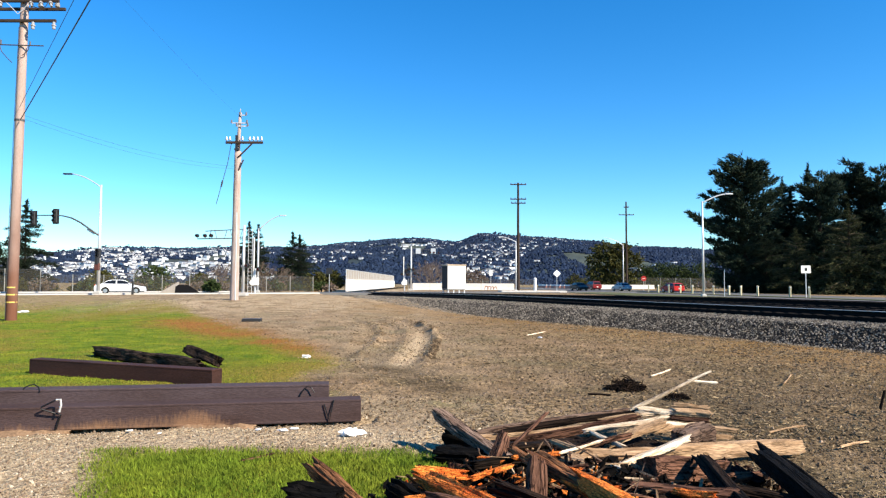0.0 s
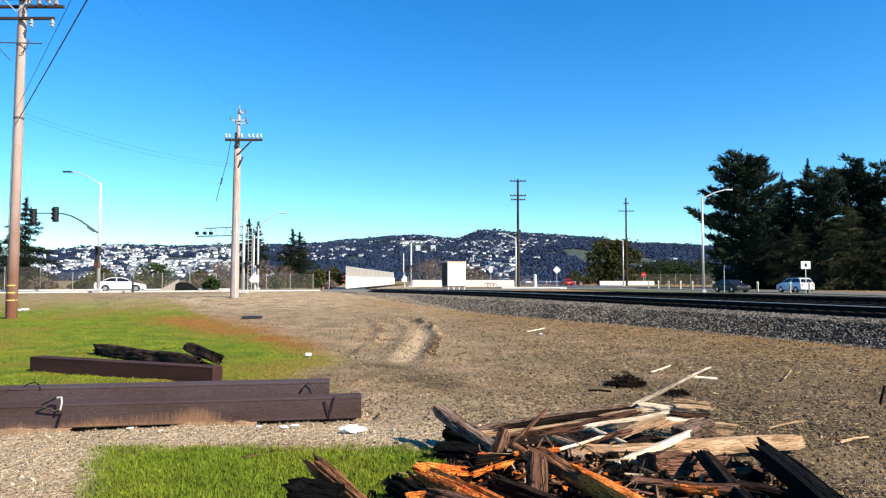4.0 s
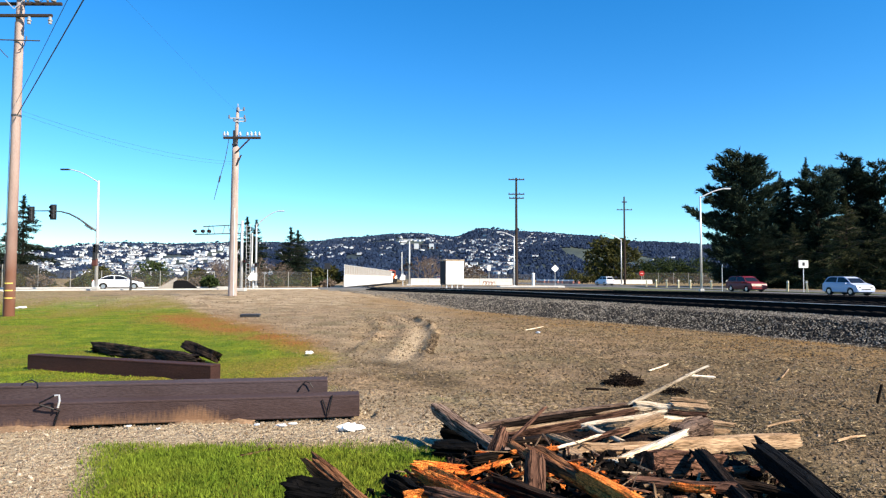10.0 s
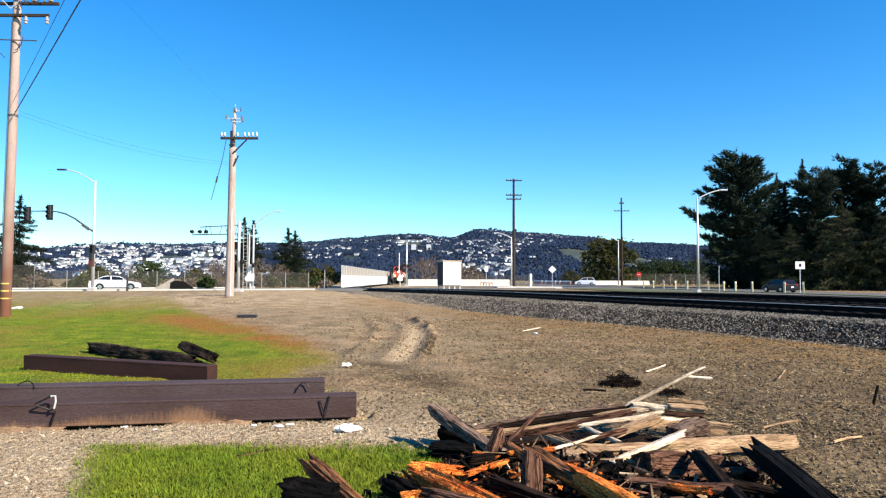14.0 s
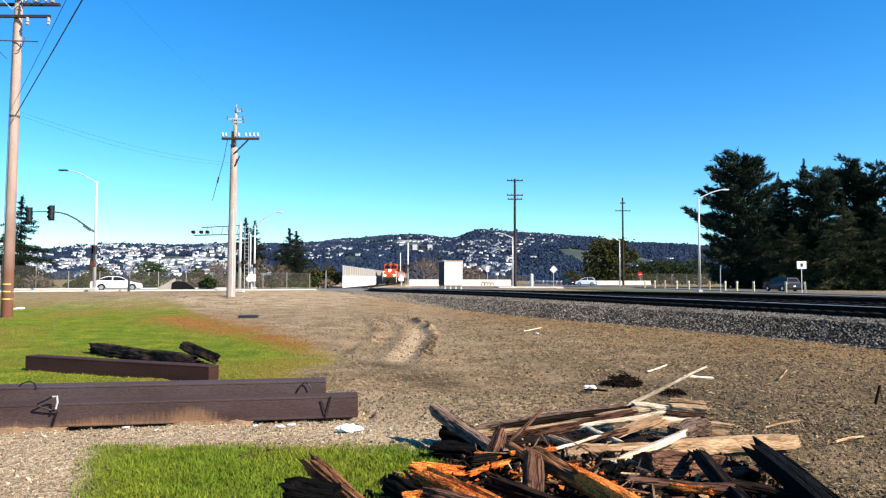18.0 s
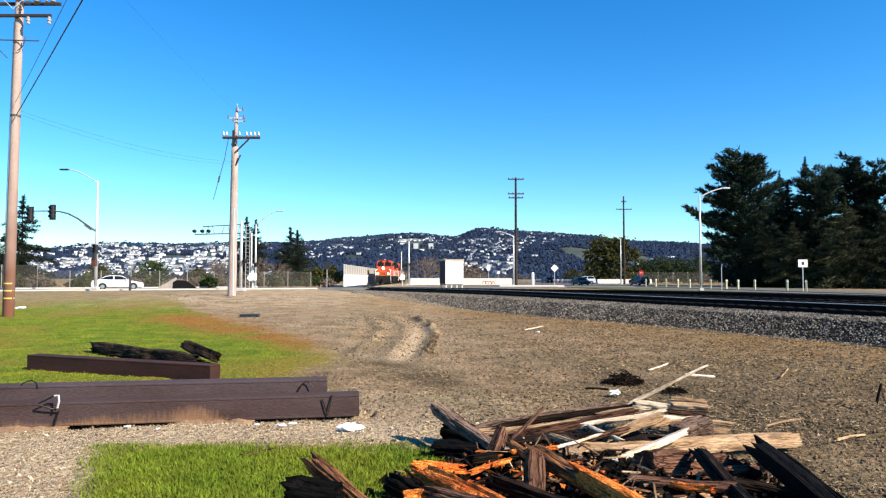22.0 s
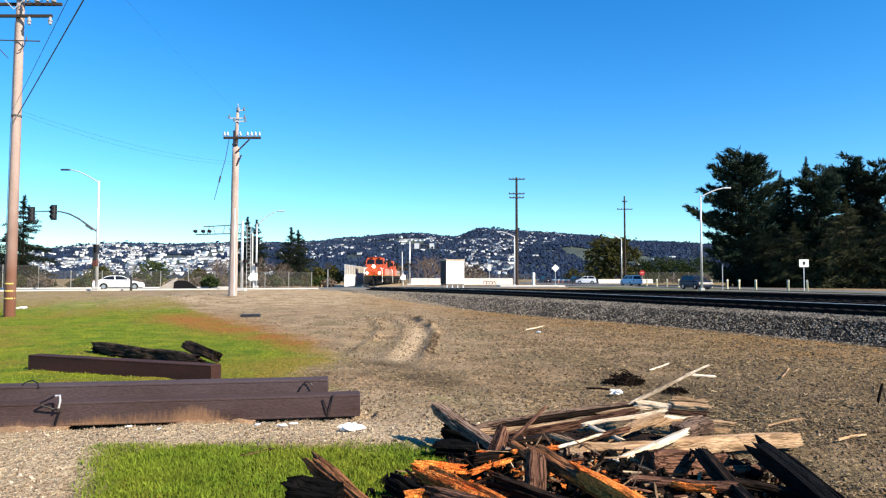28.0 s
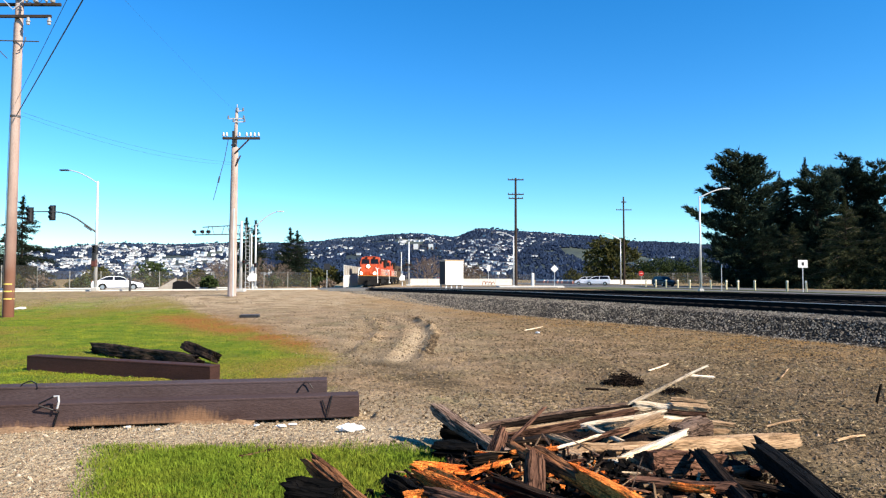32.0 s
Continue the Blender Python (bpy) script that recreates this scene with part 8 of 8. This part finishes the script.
def stones():
    # ballast: on the near slope and its crown, thickest where the camera is near
    pos, sc = [], []
    for _ in range(56000):
        y = 13 + 75 * random.random() ** 1.7
        sec = bed_section(y)
        o = random.uniform(sec[0][0] - 0.1, -1.35) if random.random() < 0.85 else random.uniform(1.36, sec[-2][0])
        zz = np.interp(o, [q[0] for q in sec], [q[1] for q in sec])
        p = track_point(y, o, rail_z(y) + zz)
        p.z = max(p.z, ground_z(p.x, p.y) - 0.01)
        if zz > -0.33 and o > -1.4:
            continue
        pos.append(p)
        s = random.uniform(0.018, 0.043) * (1 + 0.010 * max(0, y - 20))
        sc.append((s * random.uniform(0.7, 1.3), s, s * random.uniform(0.6, 1.0)))
    for _ in range(1500):
        y = 14 + 50 * random.random() ** 1.5
        o = toe_off(y) - 0.05 - abs(random.gauss(0, 0.5))
        p = track_point(y, o, 0)
        p.z = ground_z(p.x, p.y) + 0.01
        s = random.uniform(0.02, 0.045)
        pos.append(p)
        sc.append((s, s, s * 0.8))
    v, f = scatter(OCTA_V, OCTA_F, np.array(pos), np.array(sc)[:, None, :], rand_turns(len(pos)))
    v += RNG.normal(0, 0.004, v.shape)
    tagged(new("ballast_stones", np_mesh("ballast_stones", v, f, stone_mat)), "coarse grey crushed stones of the railway bank", "ballast", "", "stuff")
    pos, sc = [], []
    while len(pos) < 26000:
        y = 4.2 + 40 * random.random() ** 2.2
        x = random.uniform(-0.72 * y, 0.72 * y)
        if random.random() < grass_amount(x, y) + 0.05 or noise.noise((x * 0.9, y * 0.9, 77)) + 0.45 + 0.6 * pale_amount(x, y) < random.random() * 0.9:
            continue
        s = random.uniform(0.004, 0.013) * (1 + 0.05 * max(0, y - 6)) * (1.8 if random.random() < 0.05 else 1)
        pos.append((x, y, ground_z(x, y) + s * 0.3))
        sc.append((s * random.uniform(0.8, 1.5), s, s * 0.7))
    v, f = scatter(OCTA_V, OCTA_F, np.array(pos), np.array(sc)[:, None, :], rand_turns(len(pos)))
    tagged(new("pebbles", np_mesh("pebbles", v, f, pebble_mat)), "small pebbles and gravel strewn over the dirt", "gravel", "", "stuff")
    pos, sc = [], []
    while len(pos) < 3600:
        x, y = random.uniform(-5.2, 1.5), random.uniform(4.0, 8.2)
        if x < -0.78 * y or grass_amount(x, y) > 0.15 or pale_amount(x, y) < random.uniform(0.2, 1.1):
            continue
        s = random.uniform(0.004, 0.010) * (2.2 if random.random() < 0.06 else 1)
        pos.append((x, y, ground_z(x, y) + s * 0.2))
        sc.append((s * random.uniform(0.9, 1.8), s, s * 0.6))
    v, f = scatter(OCTA_V, OCTA_F, np.array(pos), np.array(sc)[:, None, :], rand_turns(len(pos)))
    tagged(new("pale_gravel", np_mesh("pale_gravel", v, f, material("pale_gravel", (0.40, 0.345, 0.265), 0.9, other=(0.30, 0.24, 0.17), scale=3, amount=0.5, fine=30, bump=0.2, random_tone=0.5))),
           "pale grey gravel scattered beside the steel beams", "gravel", "", "stuff")
    pos, sc = [], []
    while len(pos) < 5000:
        x, y = random.uniform(-6, 6), random.uniform(-4, 4.4)
        s = random.uniform(0.004, 0.012)
        pos.append((x, y, ground_z(x, y) + s * 0.3))
        sc.append((s * 1.2, s, s * 0.7))
    v, f = scatter(OCTA_V, OCTA_F, np.array(pos), np.array(sc)[:, None, :], rand_turns(len(pos)))
    tagged(new("pebbles", np_mesh("pebbles", v, f, pebble_mat)), "small pebbles on the dirt about the standpoint", "gravel", "", "stuff")
    pos, sc, dirs = [], [], []
    while len(pos) < 19000:
        y = 4.5 + 24 * random.random() ** 1.6
        x = random.uniform(-0.3 * y, 0.74 * y)
        if grass_amount(x, y) > 0.3 or noise.noise((x * 0.6, y * 0.6, 55)) + 0.05 + 0.09 * min(x, 5.0) < random.random() * 0.8:
            continue
        ln = random.uniform(0.012, 0.05) * (1 + 0.03 * max(0, y - 6))
        pos.append((x, y, ground_z(x, y) + 0.012))
        sc.append((ln, 0.004 + 0.0006 * y, 0.004 + 0.0004 * y))
        dirs.append((random.gauss(0, 1), random.gauss(0, 1), random.gauss(0, 0.22)))
    v, f = scatter(OCTA_V, OCTA_F, np.array(pos), np.array(sc)[:, None, :], toward(np.array(dirs)))
    tagged(new("dry_straw", np_mesh("dry_straw", v, f, straw_mat)), "dry straw and dead weed stalks strewn over the dirt", "straw", "", "stuff")


stones()


def clods():
    """Lumps of turned-up earth along the ruts and over the dirt."""
    pos, sc = [], []
    while len(pos) < 420:
        y = random.uniform(14, 28)
        off = random.choice((0.0, 0.0, 0.0, -1.6))
        x = rut_x(y) + off * (1 + 0.02 * (y - 18)) + 0.05 + random.gauss(0, 0.045)
        if noise.noise((x * 1.5, y * 0.9, 61)) < 0.08 or (off and not 17 < y < 25):
            continue
        s = random.uniform(0.012, 0.05) * (0.6 if off else 1)
        pos.append((x, y, ground_z(x, y) + 0.02))
        sc.append((s * 1.3, s, s * 0.8))
    while len(pos) < 9500:
        y = 5 + 26 * random.random() ** 1.4
        x = random.uniform(-0.3 * y, 0.74 * y)
        if grass_amount(x, y) > 0.2 or noise.noise((x * 0.8, y * 0.8, 91)) + 0.05 * (x - 2) < random.uniform(-0.5, 0.3):
            continue
        s = random.uniform(0.008, 0.022) * (1 + 0.03 * max(0, y - 6))
        pos.append((x, y, ground_z(x, y) + s * 0.3))
        sc.append((s * 1.3, s, s * 0.8))
    v, f = scatter(OCTA_V, OCTA_F, np.array(pos), np.array(sc)[:, None, :], rand_turns(len(pos)))
    tagged(new("earth_clods", np_mesh("earth_clods", v, f, material("clod_earth", (0.17, 0.118, 0.07), 0.95, other=(0.085, 0.058, 0.036), scale=4, amount=0.6, fine=40, bump=0.3, random_tone=0.5))),
           "lumps of brown earth thrown up along the ruts", "earth", "", "stuff")


clods()


# ---- what moves ----
def along_track(back):
    """The place on the nearer track whose distance along it, counted from y = 100, is back."""
    y, left = 100.0, back
    while left > 0:
        step = min(2.0, left)
        y += step / math.sqrt(1 + track_slope(y) ** 2)
        left -= step
    return y


def rail_pose(y_front, shift, length):
    """A vehicle on the rails whose front is shift metres behind the train's front."""
    s = (y_front - 100) + shift
    ya, yb = along_track(s + 2), along_track(s + length - 2)
    a, b = track_point(ya, 0, rail_z(ya)), track_point(yb, 0, rail_z(yb))
    way = (a - b).normalized()
    at = a + way * 2
    return pose(at.x, at.y, at.z, 0, -math.degrees(math.asin(way.z)), math.degrees(math.atan2(way.y, way.x)))


def drive(car, lane, rows, coming=None):
    """Key a car along one lane; the rows give seconds, how far down the road it is, and how far it has turned off."""
    steps = []
    coming = lane == TOWARD if coming is None else coming
    heading = math.degrees(math.atan2(1, -0.18)) + (180 if coming else 0)
    for t, d, *off in rows:
        steps.append((t, pose(lane_x(lane, d), d, road_z(d) + 0.022, 0, 0, heading + sum(off))))
    walk(car, steps)


def motions():
    front = [(0, 352), (4, 306), (8, 260), (11, 222), (12, 208), (13, 193), (14, 180), (14.5, 174), (16.5, 155), (17, 151), (18, 145), (20, 134), (22, 126.5),
             (24, 118), (25.5, 113), (27.5, 108.5), (29, 105), (30.5, 102.8), (32, 101)]
    for vehicle, shift, length in ((loco_lead, 0, 22), (loco_second, 22, 22), (wagon, 44, 16)):
        walk(vehicle, [(t, rail_pose(d, shift, length)) for t, d in front])
    LITTER = [(0, -2.87, 13.88), (5.5, -2.80, 13.80), (9, -2.80, 13.83), (10.5, -2.61, 13.58), (11, -2.28, 13.25), (12, -1.71, 12.43), (13, -1.70, 12.31), (14, -1.68, 12.02), (14.5, -1.53, 11.52), (16.5, 0.14, 10.45), (17, 1.04, 10.40), (17.5, 1.73, 9.97), (18, 2.12, 9.67), (18.5, 2.33, 9.20), (19, 2.35, 9.22), (23, 2.34, 9.19), (28, 2.35, 9.22), (28.5, 2.54, 9.36), (29, 3.11, 9.73), (29.5, 4.86, 8.00), (30, 5.73, 7.49), (30.5, 6.74, 6.93), (32, 6.83, 6.98)]
    walk(litter, [(t, pose(x, y, 0.05 + ground_z(x, y), 0, 0, 60 * i % 80)) for i, (t, x, y) in enumerate(LITTER)])
    drive(silver_away, AWAY, [(0, 120.1), (1, 132.4), (2, 145.6), (3, 157.0), (5, 205.0), (9, 296.0), (32, 296.0)])
    drive(red_away, AWAY, [(0, 102.6), (1, 112.3), (2, 126.1), (3, 140.6), (3.5, 145.6), (5.5, 157.1), (6.5, 190.0), (9, 303.0), (32, 303.0)])
    drive(maroon_away, AWAY, [(0, 133.0), (1, 146.2), (2, 161.6), (4, 215.0), (8, 310.0), (32, 310.0)])
    drive(dark_toward, TOWARD, [(0, 121.7), (1, 108.1), (2, 98.3), (3, 89.2), (3.5, 83.9), (4.5, 67.2), (5, 59.2), (5.5, 51.4), (6, 30.0), (7, 6.0), (32, 6.0)])
    drive(white_van, AWAY, [(0, 36.7), (1, 47.3), (2, 60.9), (2.5, 64.9), (3, 67.8), (3.5, 71.8), (5.5, 87.4), (6, 91.5), (6.5, 96.2), (7, 100.0), (7.5, 104.4), (8, 109.9), (9, 117.7), (9.5, 123.2), (10, 126.5, 8), (10.5, 129.9, 25), (11, 132.0, 45), (12, 135.1, 66), (13, 135.1, 68), (14, 134.4, 68), (20, 135.3, 68), (28, 135.7, 68), (32, 135.8, 68)])
    drive(blue_minivan, TOWARD, [(0, 262.0), (1, 262.0), (4, 170.0), (5.5, 119.5), (6, 111.3), (6.5, 102.0), (7, 96.0), (7.5, 89.3), (8, 81.2), (8.5, 75.0), (9, 69.2), (9.5, 64.2), (10, 59.0), (10.5, 54.4), (11, 48.6), (12, 28.0), (13.5, -2.0), (32, -2.0)])
    drive(red_suv, TOWARD, [(0, 270.0), (2, 270.0), (5, 175.0), (6, 134.5), (6.5, 127.4), (7, 119.9), (7.5, 111.5), (8, 103.6), (8.5, 95.9), (9, 87.7), (9.5, 79.9), (10, 73.2), (10.5, 66.9), (11, 60.3), (11.5, 56.0), (12, 50.5), (13, 30.0), (14.5, -10.0), (32, -10.0)])
    drive(black_suv, AWAY2, [(0, 22.0), (13.5, 22.0), (15.5, 59.5), (16, 65.0), (16.5, 69.3), (17, 74.0), (17.5, 78.8), (18, 83.0), (18.5, 87.0), (19, 90.7), (19.5, 95.9), (20, 100.5), (20.5, 106.9), (21, 111.1), (21.5, 115.9), (22, 120.6), (22.5, 124.1), (23, 127.9), (24, 133.3), (25, 137.6), (26, 143.9), (27, 157.7), (28, 172.0), (30, 250.0), (32, 300.0)])
    drive(dark_hatch, AWAY, [(0, 25.0), (11, 25.0), (13.5, 67.3), (15.5, 104.4), (16.5, 121.4), (17, 127.5), (18, 143.9), (19, 156.6), (20, 158.8), (25, 159.2), (27, 190.0), (30, 280.0), (32, 290.0)])
    drive(white_wagon, AWAY, [(0, 17.0), (20, 17.0), (22.5, 61.2), (23, 65.7), (23.5, 70.7), (24, 76.3), (24.5, 81.1), (25, 85.5), (25.5, 90.6), (27.5, 113.1), (28, 115.8), (28.5, 118.7), (29, 121.2, 8), (29.5, 124.1, 22), (30, 125.8, 38), (31, 128.7, 58), (32, 129.4, 62)])
    drive(charcoal_sedan, TOWARD, [(0, 256.0), (16, 256.0), (20.5, 141.8), (21, 137.5), (21.5, 130.4), (22, 120.0), (22.5, 109.5), (23, 102.3), (23.5, 97.0), (24, 89.7), (24.5, 83.1), (25, 78.4), (25.5, 70.4), (26, 63.7), (26.5, 56.5), (27, 48.6), (28, 28.0), (29.5, -18.0), (32, -18.0)])
    drive(navy_suv, TOWARD, [(0, 278.0), (20, 278.0), (24, 139.1), (25.5, 124.4), (26, 116.6), (26.5, 106.6), (27.5, 90.3), (28, 83.2), (28.5, 75.1), (29, 68.4), (29.5, 61.3), (30, 55.8), (30.5, 49.5), (31.5, 25.0), (32, 14.0)])
    drive(dark_box, AWAY2, [(0, 250.0), (23, 250.0), (27, 163.0), (28, 150.0), (29, 138.5), (30, 129.0), (31, 121.0), (32, 112.0)], True)


motions()
